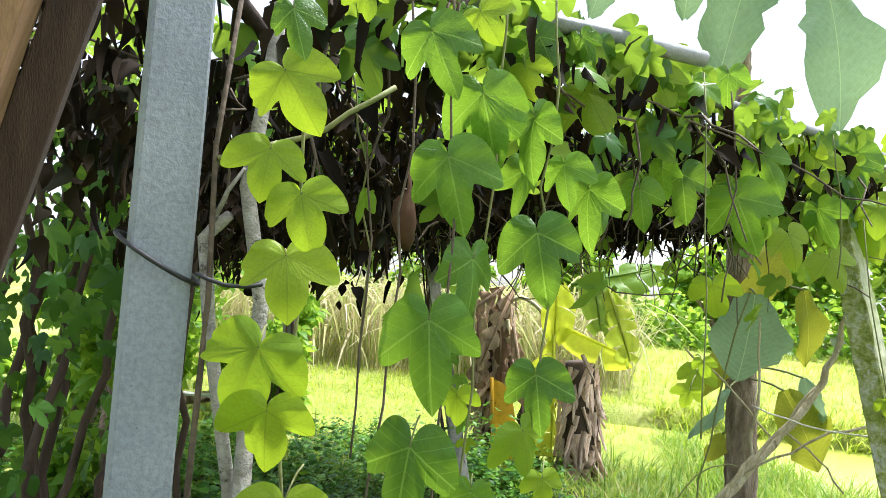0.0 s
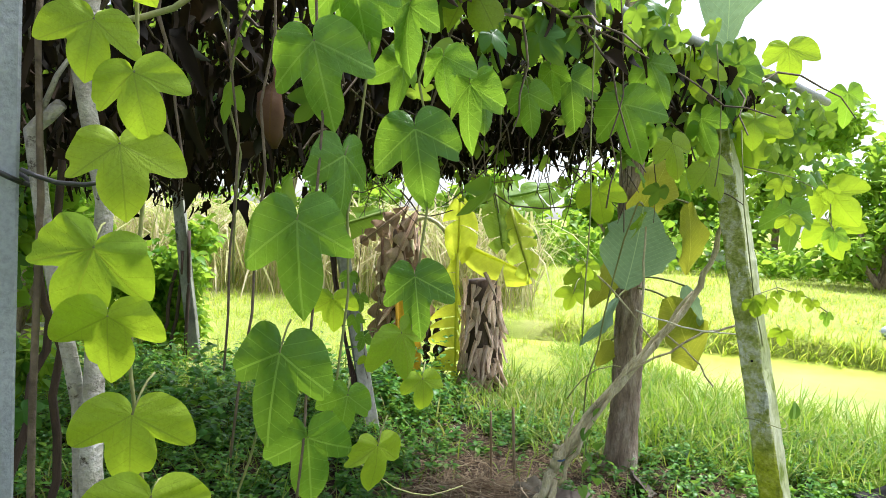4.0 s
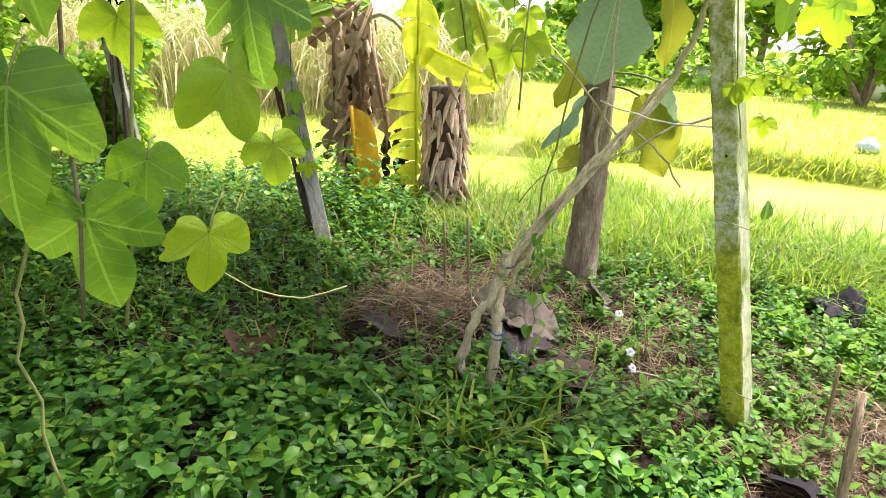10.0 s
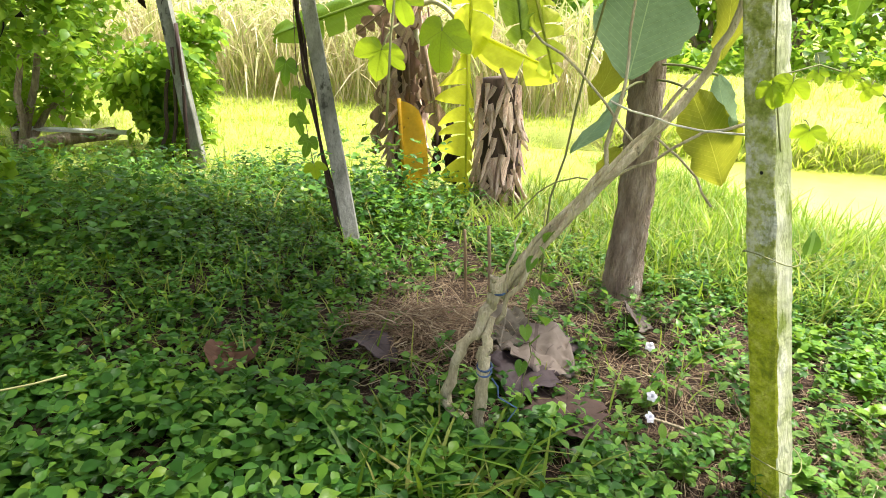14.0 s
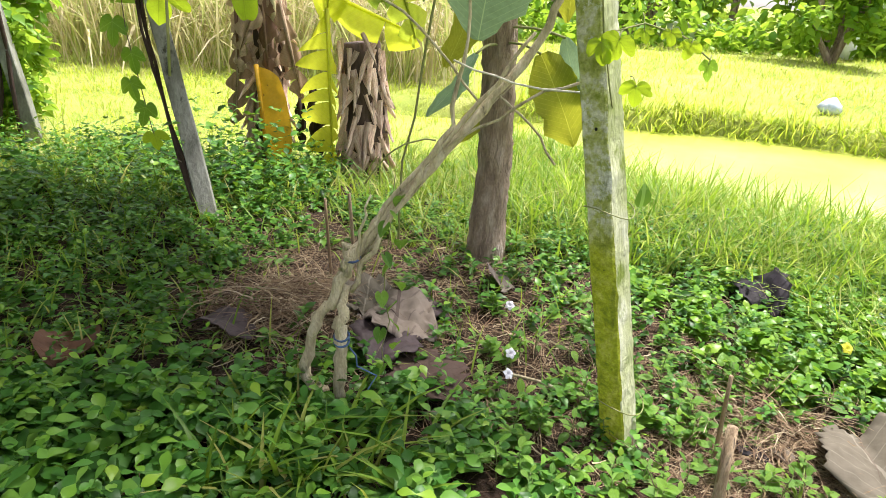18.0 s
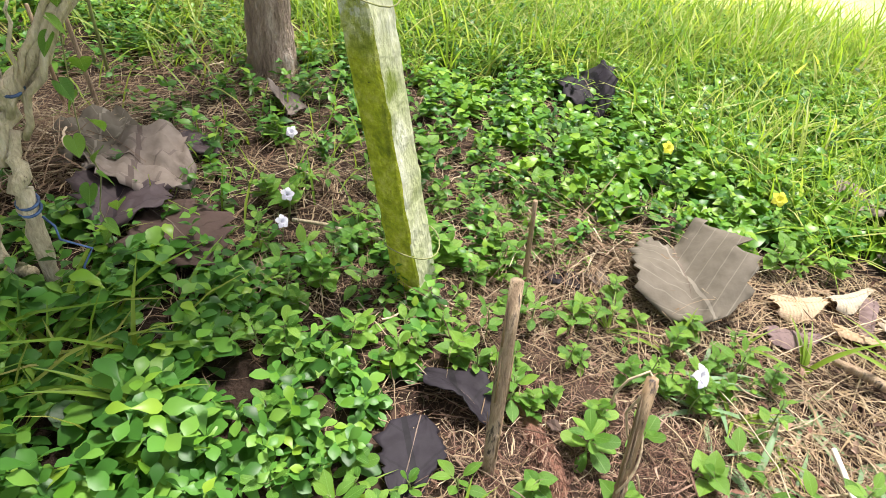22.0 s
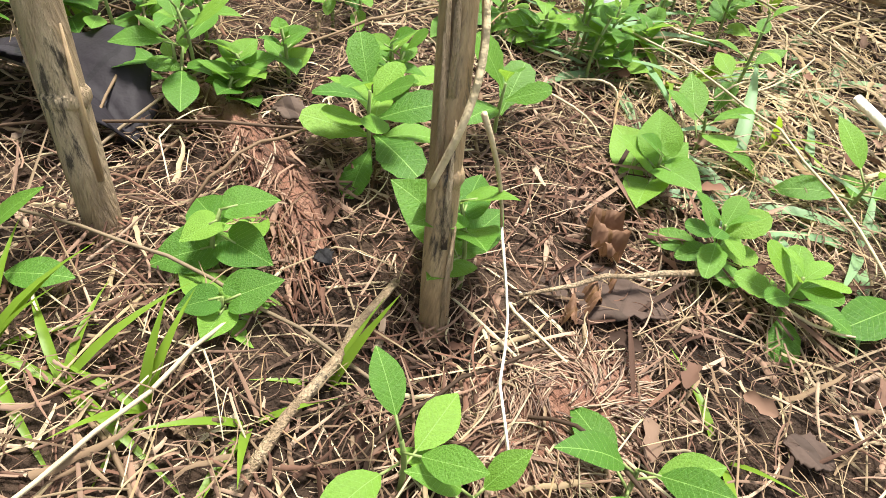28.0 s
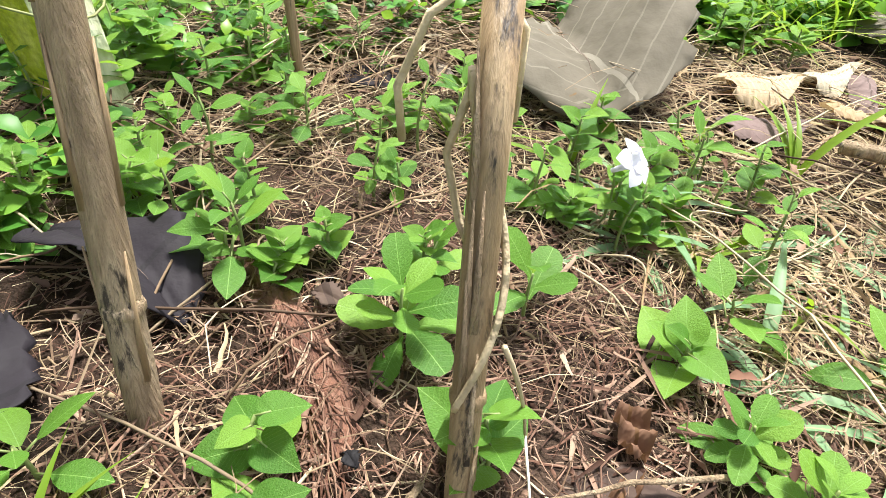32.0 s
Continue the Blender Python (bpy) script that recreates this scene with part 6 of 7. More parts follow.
M_LEAFBLACK = leaf_mat("fallen_leaf_black", [(0.016, 0.014, 0.017), (0.026, 0.022, 0.026)], 0.05, 0.62, False, ((0.012, 0.011, 0.012), 0.1), 0.0, tint=(0.05, 0.04, 0.03), gloss=0.1)
M_LEAFPURPLE = leaf_mat("fallen_leaf_purple", [(0.048, 0.034, 0.036), (0.075, 0.054, 0.052)], 0.05, 0.6, False, ((0.03, 0.022, 0.024), 0.08), 0.15, tint=(0.1, 0.06, 0.05), gloss=0.2)


def fallen_leaf(x, y, L, rz, mat, label, fold=0.3, arch=0.1, roll=0.0, pitch=0.0, seed=0, wide=0.36, lift=0.0, crush=0.012, ear=0.0):
    """A big dead leaf lying on the ground: two halves folded up from the rib, rim curled and torn."""
    r = np.random.default_rng(seed)
    n, m = 22, 15
    rag = r.normal(0, 0.11, (2, n)) + 0.10 * np.sin(np.linspace(0, 9, n) + seed)
    v, f = [], []
    for i in range(n):
        s = i / (n - 1)
        w = wide * math.sin(math.pi * min(0.985, s * 0.95 + 0.035)) ** (0.45 if ear else 0.7)
        for j in range(m):
            q = 2 * j / (m - 1) - 1
            k = w * (1 + rag[int(q > 0), i] * abs(q) ** 3)
            side = fold * (1.25 if q > 0 else 0.7)
            z = side * abs(q) * w - 0.55 * side * w * q * q * (1 + 0.3 * math.sin(7 * s + seed)) + arch * math.sin(math.pi * s) + 0.022 * math.sin(8 * s + 4 * q + seed) * abs(q) + 0.007 * abs(q) * abs(math.sin(15 * (s - 0.45 * abs(q)))) + crush * math.sin(17 * s - 6 * q + 2 * seed) * math.sin(11 * q + 5 * s + seed) + 0.012 * math.sin(13 * s + 9 * q + seed) * math.sin(7 * q + 3 * s)
            up = ear * abs(q) ** 1.5 * (1 - s) ** 2 * (1.0 if q > 0 else 0.3)
            v.append((q * k, 0.5 - s + up, z + 0.7 * up + r.normal(0, 0.002)))
    for i in range(n - 1):
        for j in range(m - 1):
            a = i * m + j
            f.append((a, a + 1, a + m + 1, a + m))
    v = np.array(v) * L
    v = v @ np.array(Euler((radians(pitch), radians(roll), radians(rz))).to_matrix()).T
    v[:, 2] += 0.015 - v[:, 2].min() + lift
    t = thing("fallen_leaf", (x, y, float(hgt(x, y))), label, "leaf")
    blade = part("blade", mesh_of("blade", v, f, mat), t)
    blade.modifiers.new("thick", "SOLIDIFY").thickness = 0.0015
    part("midrib", mesh_of("midrib", *tube(v[m // 2::m], (0.0045 * L / 0.4, 0.0015), 6), M_TWIG), t, "dark midrib")
    return t


fallen_leaf(2.03, 2.41, 0.31, -14, M_LEAFGREY, "large dusty grey-brown fallen teak leaf on the straw", 0.62, 0.05, -5, 3, 1, 0.52, 0.004, 0.02, 0.26)
fallen_leaf(2.90, 2.72, 0.30, -98, M_LEAFDUST, "crumpled grey dead leaf among the yellow-green weeds", 0.6, 0.14, 0, 0, 13, 0.40)
fallen_leaf(2.84, 2.42, 0.22, -150, M_LEAFGREY, "dark grey dead leaf at the edge of the straw", 0.4, 0.16, 10, 0, 14, 0.40)
fallen_leaf(0.64, 2.78, 0.35, 35, M_LEAFBROWN, "flat brown fallen teak leaf among weeds", 0.12, 0.05, 4, 0, 3, 0.40, 0.02)
fallen_leaf(0.47, 2.93, 0.30, -15, M_LEAFPURPLE, "dark purple-brown fallen teak leaf", 0.3, 0.12, 10, 0, 4, 0.42, 0.04, 0.03)
fallen_leaf(0.50, 3.08, 0.36, 62, M_LEAFDUST, "crumpled dusty fallen teak leaf beside the branch prop", 0.55, 0.14, 0, 0, 2, 0.42, 0.04, 0.07)
fallen_leaf(0.36, 3.25, 0.34, 100, M_LEAFGREY, "dusty grey fallen teak leaf under the crumpled one", 0.4, 0.12, -8, 0, 15, 0.40, 0.02, 0.07)
fallen_leaf(1.165, 1.99, 0.21, -22, M_LEAFBLACK, "blackened fallen teak leaf with small holes on the soil", 0.10, 0.04, 6, 0, 5, 0.34)
fallen_leaf(1.295, 2.13, 0.22, 35, M_LEAFBLACK, "blackened fallen teak leaf curled upright", 0.9, 0.12, 25, 0, 6, 0.30)
fallen_leaf(2.26, 3.70, 0.44, -8, M_LEAFBLACK, "dark fallen teak leaf tilted in the grass", 0.5, 0.16, -20, 0, 7, 0.28)
fallen_leaf(-0.18, 3.02, 0.30, 70, M_LEAFPURPLE, "dark fallen teak leaf in the straw heap", 0.4, 0.14, 15, 0, 8, 0.34)
fallen_leaf(0.60, 3.35, 0.24, 70, M_LEAFPURPLE, "dark fallen teak leaf beside the dusty one", 0.4, 0.12, 10, 0, 9, 0.32)
fallen_leaf(0.93, 3.62, 0.24, 10, M_LEAFDUST, "grey fallen leaf at the foot of the teak tree", 0.5, 0.1, 40, 0, 10, 0.34)
fallen_leaf(1.70, 2.52, 0.12, 40, M_LEAFBLACK, "small dark dead leaf on the straw", 0.4, 0.1, 0, 0, 11, 0.34)
fallen_leaf(1.80, 2.52, 0.10, 10, M_LEAFDUST, "small pale dead leaf on the straw", 0.4, 0.1, 0, 0, 12, 0.34)

# ---- seedlings, flowers and small litter ----
SEED_LEAF = {
    "obovate": [mesh_of("leaf", *strip_leaf(1.0, w, fd, dr), M_WEEDO) for w, fd, dr in (
        ((0.03, 0.05, 0.09, 0.16, 0.20, 0.26, 0.255, 0.275, 0.235, 0.21, 0.08), 0.12, 0.2), ((0.03, 0.05, 0.09, 0.15, 0.19, 0.24, 0.235, 0.245, 0.21, 0.17, 0.06), 0.25, 0.45), ((0.03, 0.06, 0.11, 0.18, 0.22, 0.28, 0.27, 0.285, 0.25, 0.20, 0.08), 0.06, 0.1))],
    "oval": [mesh_of("leaf", *strip_leaf(1.0, (0.03, 0.15, 0.22, 0.26, 0.255, 0.21, 0.12, 0.012), fd, dr), M_WEEDO) for fd, dr in ((0.12, 0.2), (0.25, 0.45), (0.05, 0.1))],
    "heart": [mesh_of("leaf", *heart_leaf(i), M_WEEDO) for i in range(3)]}


def seedling(x, y, h, leaves, size, kind, seed, label, tip=0.35, group=""):
    """A small plant: a stem and single leaves in turning pairs."""
    r = random.Random(seed)
    z = float(hgt(x, y))
    t = thing("seedling", (x, y, z), label, "seedling", group)
    top = (x + r.uniform(-0.1, 0.1) * h, y + r.uniform(-0.1, 0.1) * h, z + h)
    rod("stem", curve_pts((x, y, z - 0.01), top, (r.uniform(-0.01, 0.01), 0, 0), 5), (0.0025, 0.0015), M_STEM, t, sides=5)
    a0 = r.uniform(0, 6.28)
    for i in range(leaves):
        u = (i + 1) / leaves
        a = a0 + 2.4 * i + r.uniform(-0.4, 0.4)
        s = size * (1.15 - 0.45 * u) * r.uniform(0.8, 1.2)
        el = tip + (0.35 if kind == "heart" else 0.75) * (u - 0.4) + r.uniform(-0.25, 0.25)
        d = Vector((math.cos(a) * math.cos(el), math.sin(a) * math.cos(el), math.sin(el)))
        p = Vector(((top[0] - x) * u, (top[1] - y) * u, h * (0.25 + 0.75 * u)))
        stalk = s * (0.35 if kind != "obovate" else 0.06)
        xa = d.cross(Vector((0, 0, 1))).normalized()
        m = Matrix.Translation(p + d * stalk) @ Matrix((xa, d, xa.cross(d))).transposed().to_4x4() @ Matrix.Rotation(r.uniform(-0.4, 0.4), 4, "Y")
        leaf = part("leaf", SEED_LEAF[kind][i % 3], t, "", m @ Matrix.Diagonal((s, s, s, 1)))
        if kind != "obovate":
            rod("leaf_stalk", [Vector((x, y, z)) + p, Vector((x, y, z)) + p + d * stalk], 0.001, M_STEM, t, sides=4, under=leaf)
    return t


HL, OL, VL = "small seedling with heart-shaped green leaves", "leafy weed with pale green spoon-shaped leaves", "small weed with oval green leaves"
seedling(1.552, 1.792, 0.095, 8, 0.05, "heart", 1, "heart-leaved creeper at the foot of the cane stake")
seedling(1.392, 1.862, 0.06, 6, 0.042, "heart", 2, HL, -0.1)
seedling(1.385, 1.815, 0.035, 5, 0.040, "heart", 32, HL, 0.0)
seedling(1.54, 1.94, 0.08, 14, 0.058, "obovate", 3, OL)
seedling(1.67, 1.945, 0.07, 5, 0.062, "obovate", 4, OL, 0.6)
seedling(1.775, 1.745, 0.055, 15, 0.043, "obovate", 5, OL)
seedling(1.79, 1.675, 0.055, 14, 0.043, "obovate", 6, OL)
seedling(1.97, 1.75, 0.06, 5, 0.06, "oval", 7, VL)
seedling(1.42, 2.09, 0.06, 6, 0.035, "obovate", 8, OL)
seedling(1.45, 2.06, 0.04, 5, 0.035, "heart", 9, HL)
seedling(1.79, 1.845, 0.05, 7, 0.05, "heart", 10, HL)
seedling(1.88, 1.88, 0.06, 7, 0.055, "oval", 11, VL)
seedling(1.445, 1.665, 0.07, 4, 0.05, "oval", 12, VL)
seedling(1.575, 1.605, 0.055, 6, 0.055, "oval", 13, VL)
seedling(1.245, 1.90, 0.05, 6, 0.05, "oval", 14, VL)
seedling(1.16, 1.815, 0.09, 10, 0.045, "obovate", 15, OL)
seedling(1.08, 1.855, 0.08, 10, 0.045, "obovate", 16, OL)
seedling(1.05, 1.97, 0.07, 9, 0.045, "obovate", 18, OL)
seedling(1.90, 1.635, 0.06, 5, 0.055, "oval", 19, VL)
seedling(1.475, 1.635, 0.035, 5, 0.05, "oval", 20, VL)
seedling(1.185, 2.255, 0.10, 11, 0.06, "obovate", 21, OL)
seedling(1.08, 2.35, 0.10, 11, 0.06, "obovate", 22, OL)
seedling(1.80, 2.08, 0.09, 8, 0.045, "oval", 23, VL)
for i, (sx, sy) in enumerate(((1.05, 1.92), (1.10, 1.84), (1.16, 1.77), (1.04, 1.80), (1.13, 1.71), (1.00, 1.88))):
    seedling(sx, sy, 0.06 + 0.012 * (i % 4), 7 + i % 3, 0.038 + 0.006 * (i % 3), ("obovate", "oval")[i % 3 == 2], 40 + i, OL if i % 3 < 2 else VL)
rs = random.Random(5)
placed = 0
while placed < 85:
    sx, sy = rs.uniform(0.75, 2.6), rs.uniform(1.6, 3.3)
    if mulch(np.array([sx]), np.array([sy]))[0] > rs.uniform(0.3, 1.6) or (1.25 < sx < 2.0 and sy < 2.0) or (1.92 < sx < 2.3 and 2.28 < sy < 2.75) or (sx > 2.12 and sy < 2.42) or (sx < 1.3 and sy < 1.75) or math.hypot(sx - 1.19, sy - 2.03) < 0.13:
        continue
    kind = rs.choice(("obovate", "oval", "oval", "heart"))
    seedling(sx, sy, rs.uniform(0.05, 0.13), rs.randint(6, 11), rs.uniform(0.032, 0.052), kind, 100 + placed, {"obovate": OL, "oval": VL, "heart": HL}[kind])
    placed += 1

placed = 0
while placed < 90:
    sx, sy = rs.uniform(1.2, 2.5), rs.uniform(2.02, 2.95)
    if math.hypot(sx - 2.08, sy - 2.5) < 0.27 or math.hypot(sx - 1.19, sy - 2.03) < 0.13 or (sx > 2.2 and sy < 2.45):
        continue
    kind = rs.choice(("obovate", "oval", "heart", "heart"))
    seedling(sx, sy, rs.uniform(0.04, 0.10), rs.randint(6, 10), rs.uniform(0.024, 0.042), kind, 300 + placed, {"obovate": OL, "oval": VL, "heart": HL}[kind])
    placed += 1

placed = 0
while placed < 60:
    sx, sy = rs.uniform(0.75, 1.9), rs.uniform(2.5, 3.7)
    if math.hypot(sx - 1.29, sy - 2.53) < 0.09 or math.hypot(sx - 0.9, sy - 3.99) < 0.2 or (1.55 < sx and sy < 2.85):
        continue
    kind = rs.choice(("obovate", "oval", "heart"))
    seedling(sx, sy, rs.uniform(0.05, 0.12), rs.randint(5, 9), rs.uniform(0.04, 0.065), kind, 500 + placed, {"obovate": OL, "oval": VL, "heart": HL}[kind])
    placed += 1

# long pale runners lying over the weeds
rv, rf, rb = [], [], 0
for i in range(64):
    a = rs.uniform(0, 6.28)
    sx, sy, L = rs.uniform(1.0, 2.5), rs.uniform(1.6, 2.9), rs.uniform(0.12, 0.5)
    v, f = tube(curve_pts((sx, sy, 0.015), (sx + L * math.cos(a), sy + L * math.sin(a), 0.02), (rs.uniform(-0.05, 0.05), rs.uniform(-0.05, 0.05), rs.uniform(0, 0.04)), 12, 0.0018, i), 0.0015, 5, caps=False)
    rv += v
    rf += [tuple(np.array(g) + rb) for g in f]
    rb += len(v)
solo("runners", mesh_of("runners", rv, rf, M_DRY), "long dry pale runners crossing the weeds", "runners", kind="stuff")


def tuft(x, y, n, h, seed, label="tuft of green grass with broad blades", mat=None, broad=1.0, rise=(0.5, 1.3)):
    r = random.Random(seed)
    z = float(hgt(x, y))
    t = thing("grass_tuft", (x, y, z), label, "grass")
    for i in range(n):
        L = h * r.uniform(0.6, 1.2)
        v, f = strip_leaf(L, [q * broad for q in (0.016, 0.028, 0.030, 0.026, 0.018, 0.009, 0.001)], 0.35, r.uniform(0.2, 0.9))
        a, el = r.uniform(0, 6.28), r.uniform(*rise)
        part("blade", mesh_of("blade", v, f, mat or M_GRASS), t, "", Matrix.Rotation(a, 4, "Z") @ Matrix.Rotation(el, 4, "X"))
    return t


for i, (gx0, gy0, gn, gh) in enumerate(((1.28, 1.80, 5, 0.09), (1.375, 1.735, 4, 0.07), (1.32, 1.765, 5, 0.08), (1.43, 1.745, 4, 0.075), (1.24, 1.84, 6, 0.10), (1.56, 1.60, 3, 0.09), (1.66, 1.60, 3, 0.08), (2.22, 2.10, 5, 0.2), (1.95, 2.0, 7, 0.12), (2.02, 1.88, 7, 0.11), (1.98, 1.62, 6, 0.12), (2.1, 2.2, 6, 0.16), (1.88, 2.2, 6, 0.14), (0.5, 2.4, 7, 0.2), (0.3, 2.3, 6, 0.2), (0.62, 2.2, 6, 0.2), (1.0, 1.9, 4, 0.16), (1.75, 2.3, 6, 0.14), (2.45, 2.0, 7, 0.2))):
    tuft(gx0, gy0, gn, gh, 500 + i, broad=1.5 if gx0 < 1.6 and gy0 < 1.8 else 1.3)

for i in range(26):
    tuft(rs.uniform(1.85, 2.2), rs.uniform(1.62, 2.15), rs.randint(4, 7), rs.uniform(0.1, 0.18), 600 + i, "tuft of pale bluish grass on the straw", M_GRASSB, 1.5, (0.15, 0.7))


def trumpet(x, y, h, size, mat, label, yaw=0.0):
    t = thing("flower", (x, y, float(hgt(x, y))), label, "flower")
    rod("stem", curve_pts((x, y, 0), (x, y, h), (0.01, 0, 0), 5), 0.0015, M_STEM, t, sides=5)
    tv, tf = tube([(0, 0, 0), (0, 0, size * 0.5), (0, 0, size * 0.9), (0, 0, size)], (size * 0.08, size * 0.12, size * 0.25, size * 0.4), 10, caps=False)
    tilt = Matrix.Translation((0, 0, h)) @ Matrix.Rotation(radians(yaw), 4, "Z") @ Matrix.Rotation(radians(50), 4, "X")
    part("throat", mesh_of("throat", tv, tf, mat), t, "", tilt)
    for i in range(5):
        v, f = strip_leaf(size * 0.62, (0.26, 0.46, 0.56, 0.50, 0.30, 0.04), 0.1, 0.3)
        a = 2 * math.pi * i / 5
        part("petal", mesh_of("petal", v, f, mat), t, "", tilt @ Matrix.Translation((0.28 * size * math.cos(a), 0.28 * size * math.sin(a), size * 0.95)) @ Matrix.Rotation(a - math.pi / 2, 4, "Z"))


trumpet(1.835, 2.06, 0.10, 0.035, M_PETAL, "pale lilac trumpet flower on a thin stem", 30)
trumpet(0.937, 2.90, 0.12, 0.025, M_PETAL, "small white flower among weeds", 10)
trumpet(0.912, 2.77, 0.12, 0.025, M_PETAL, "small white flower among weeds", 40)
trumpet(0.968, 3.25, 0.12, 0.025, M_PETAL, "small white flower among weeds", -20)
trumpet(2.256, 3.03, 0.12, 0.03, M_PETALY, "pale yellow flower in the grass", 10)
trumpet(2.48, 2.68, 0.12, 0.03, M_PETALY, "pale yellow flower in the grass", -30)


def curled(name, x, y, L, w, rz, mat, label, curl=1.4, z=0.01, seed=0, pleats=0):
    """A dry leaf rolled up along its length; with pleats it lies arched, ribbed across and torn at its ends."""
    r = np.random.default_rng(seed)
    v, f = [], []
    n, m = (64, 9) if pleats else (22, 9)
    rag = r.normal(0, 0.06, (2, n)).cumsum(1) * 0.35
    for i in range(n):
        s = i / (n - 1)
        ww = w * math.sin(math.pi * min(0.97, s * 0.92 + 0.06)) ** (0.25 if pleats else 0.5)
        for j in range(m):
            q = 2 * j / (m - 1) - 1
            a = q * curl * (1.0 if pleats == 0 or q < 0 else 0.7 + 0.5 * math.sin(3 * s + seed))
            side = ww * math.sin(a) / max(curl, 0.3)
            rise = ww * (1 - math.cos(a)) / max(curl, 0.3)
            if pleats:
                side *= 1 + rag[int(q > 0), i] * q * q
                end = L * (s - 0.5) * (1 + 0.10 * math.sin(9 * q + seed) * abs(2 * s - 1) ** 3)
                v.append((side, end, -rise + 0.05 * w * math.sin(pleats * s + 2.5 * q) * (1 - 0.5 * abs(q)) + 0.05 * L * math.sin(5 * s + seed) + r.normal(0, 0.0007)))
            else:
                v.append((side, L * (s - 0.5), rise + 0.010 * math.sin(14 * s + 2 * q) + 0.035 * w * math.sin(40 * s + 3 * q) + 0.04 * L * math.sin(5 * s) + r.normal(0, 0.002)))
    for i in range(n - 1):
        for j in range(m - 1):
            a = i * m + j
            f.append((a, a + 1, a + m + 1, a + m))
    v = np.array(v)
    v[:, 2] -= v[:, 2].min()
    return solo(name, mesh_of(name, v, f, mat), label, "leaf", m=pose(x, y, float(hgt(x, y)) + z, 0, 0, rz))


M_BLEACH = leaf_mat("bleached_dry_leaf", [(0.36, 0.31, 0.22), (0.48, 0.43, 0.32)], 0.2, 0.7, False, ((0.30, 0.22, 0.12), 0.014), 0.12, tint=(0.6, 0.45, 0.25))
curled("dry_banana_leaf", 2.335, 2.305, 0.17, 0.062, -92, M_DRYLEAF, "curled tan dry banana leaf on the straw", 1.1, 0.006, 1, 95)
curled("dry_banana_leaf", 2.26, 2.21, 0.16, 0.045, -99, M_PURPLE, "flat purplish dead banana leaf on the soil", 0.6, 0.006, 7, 40)
curled("dry_banana_leaf", 2.53, 2.32, 0.17, 0.05, -80, M_BLEACH, "small curled bleached dry leaf on the straw", 1.3, 0.006, 8, 80)
curled("dry_banana_leaf", 2.66, 2.20, 0.26, 0.06, -70, M_BLEACH, "curled pale dry banana leaf on the straw", 1.3, 0.006, 2, 110)
curled("dry_banana_leaf", 2.47, 2.13, 0.24, 0.05, -125, M_DRYLEAF, "rolled dry banana leaf strip", 1.4, 0.006, 3, 90)
curled("dry_banana_leaf", 2.60, 2.06, 0.32, 0.038, -145, M_BLEACH, "long pale dry banana leaf strip", 1.2, 0.006, 15, 120)
curled("dry_banana_leaf", 2.52, 2.22, 0.20, 0.035, -40, M_PURPLE, "grey shrivelled banana leaf under the pale ones", 1.0, 0.002, 16, 60)
solo("dry_stalk", mesh_of("dry_stalk", *tube(curve_pts((2.29, 2.10, 0.03), (2.41, 1.92, 0.03), (0, 0, 0.01), 7, 0.002), (0.012, 0.014, 0.009), 6, 0.1), M_STAKE), "flat pale rib of a dry banana leaf", "stalk")
curled("dry_leaf", 1.689, 1.788, 0.05, 0.018, 160, M_BROWNLEAF, "small curled brown leaf on the straw", 1.0, 0.012, 4)
curled("dry_leaf", -0.69, 2.86, 0.26, 0.13, 20, M_BROWNLEAF, "large curled brown leaf among the weeds", 0.9, 0.05, 5)
curled("dry_leaf", 1.643, 1.742, 0.07, 0.014, -70, M_BROWNLEAF, "flat brown leaf strip on the soil", 0.2, 0.004, 6)
solo("dry_twig", mesh_of("dry_twig", *tube(curve_pts((1.372, 1.935, 0.012), (1.365, 1.86, 0.012), (0.015, 0, 0.008), 7, 0.002), (0.004, 0.006, 0.004), 8, 0.15), M_STAKE), "short curved brown twig on the soil", "twig")
solo("pale_stick", mesh_of("pale_stick", *tube(curve_pts((2.118, 1.869, 0.015), (2.02, 1.62, 0.015), (0, 0, 0.005), 5), 0.006, 8), M_CORD), "short pale stick lying on straw", "stick")
solo("pale_stick", mesh_of("pale_stick", *tube(curve_pts((0.95, 2.86, 0.03), (1.22, 2.72, 0.03), (0, 0, 0.01), 7, 0.004), 0.006, 8), M_LIMB), "thin pale stick lying on the ground", "stick")

hr = np.random.default_rng(79)
hp = np.stack([hr.uniform(1.1, 2.7, 420), hr.uniform(1.5, 3.0, 420), hr.uniform(0.006, 0.014, 420)], -1)
hv, hf = strip_leaf(1.0, (0.05, 0.2, 0.14, 0.25, 0.08), 0.7, 0.25)
vv, ff = soup([(hv, hf, hp, turns(hr.uniform(0, 6.28, 420), hr.normal(0.0, 0.25, 420), hr.normal(0, 0.5, 420)), hr.uniform(0.012, 0.032, 420))])
solo("leaf_litter", quad_mesh("leaf_litter", vv, ff, M_SHRED), "small brown and tan dead leaves scattered over the straw", "litter", kind="stuff")
hr = np.random.default_rng(78)
hp = np.stack([hr.uniform(1.30, 1.85, 90), hr.uniform(1.62, 2.08, 90), hr.uniform(0.006, 0.016, 90)], -1)
hv, hf = strip_leaf(1.0, (0.015, 0.028, 0.032, 0.022, 0.006), 0.5, 0.03)
vv, ff = soup([(hv, hf, hp, turns(hr.uniform(0, 6.28, 90), hr.normal(0.0, 0.06, 90), hr.normal(0, 0.25, 90)), hr.uniform(0.03, 0.09, 90))])
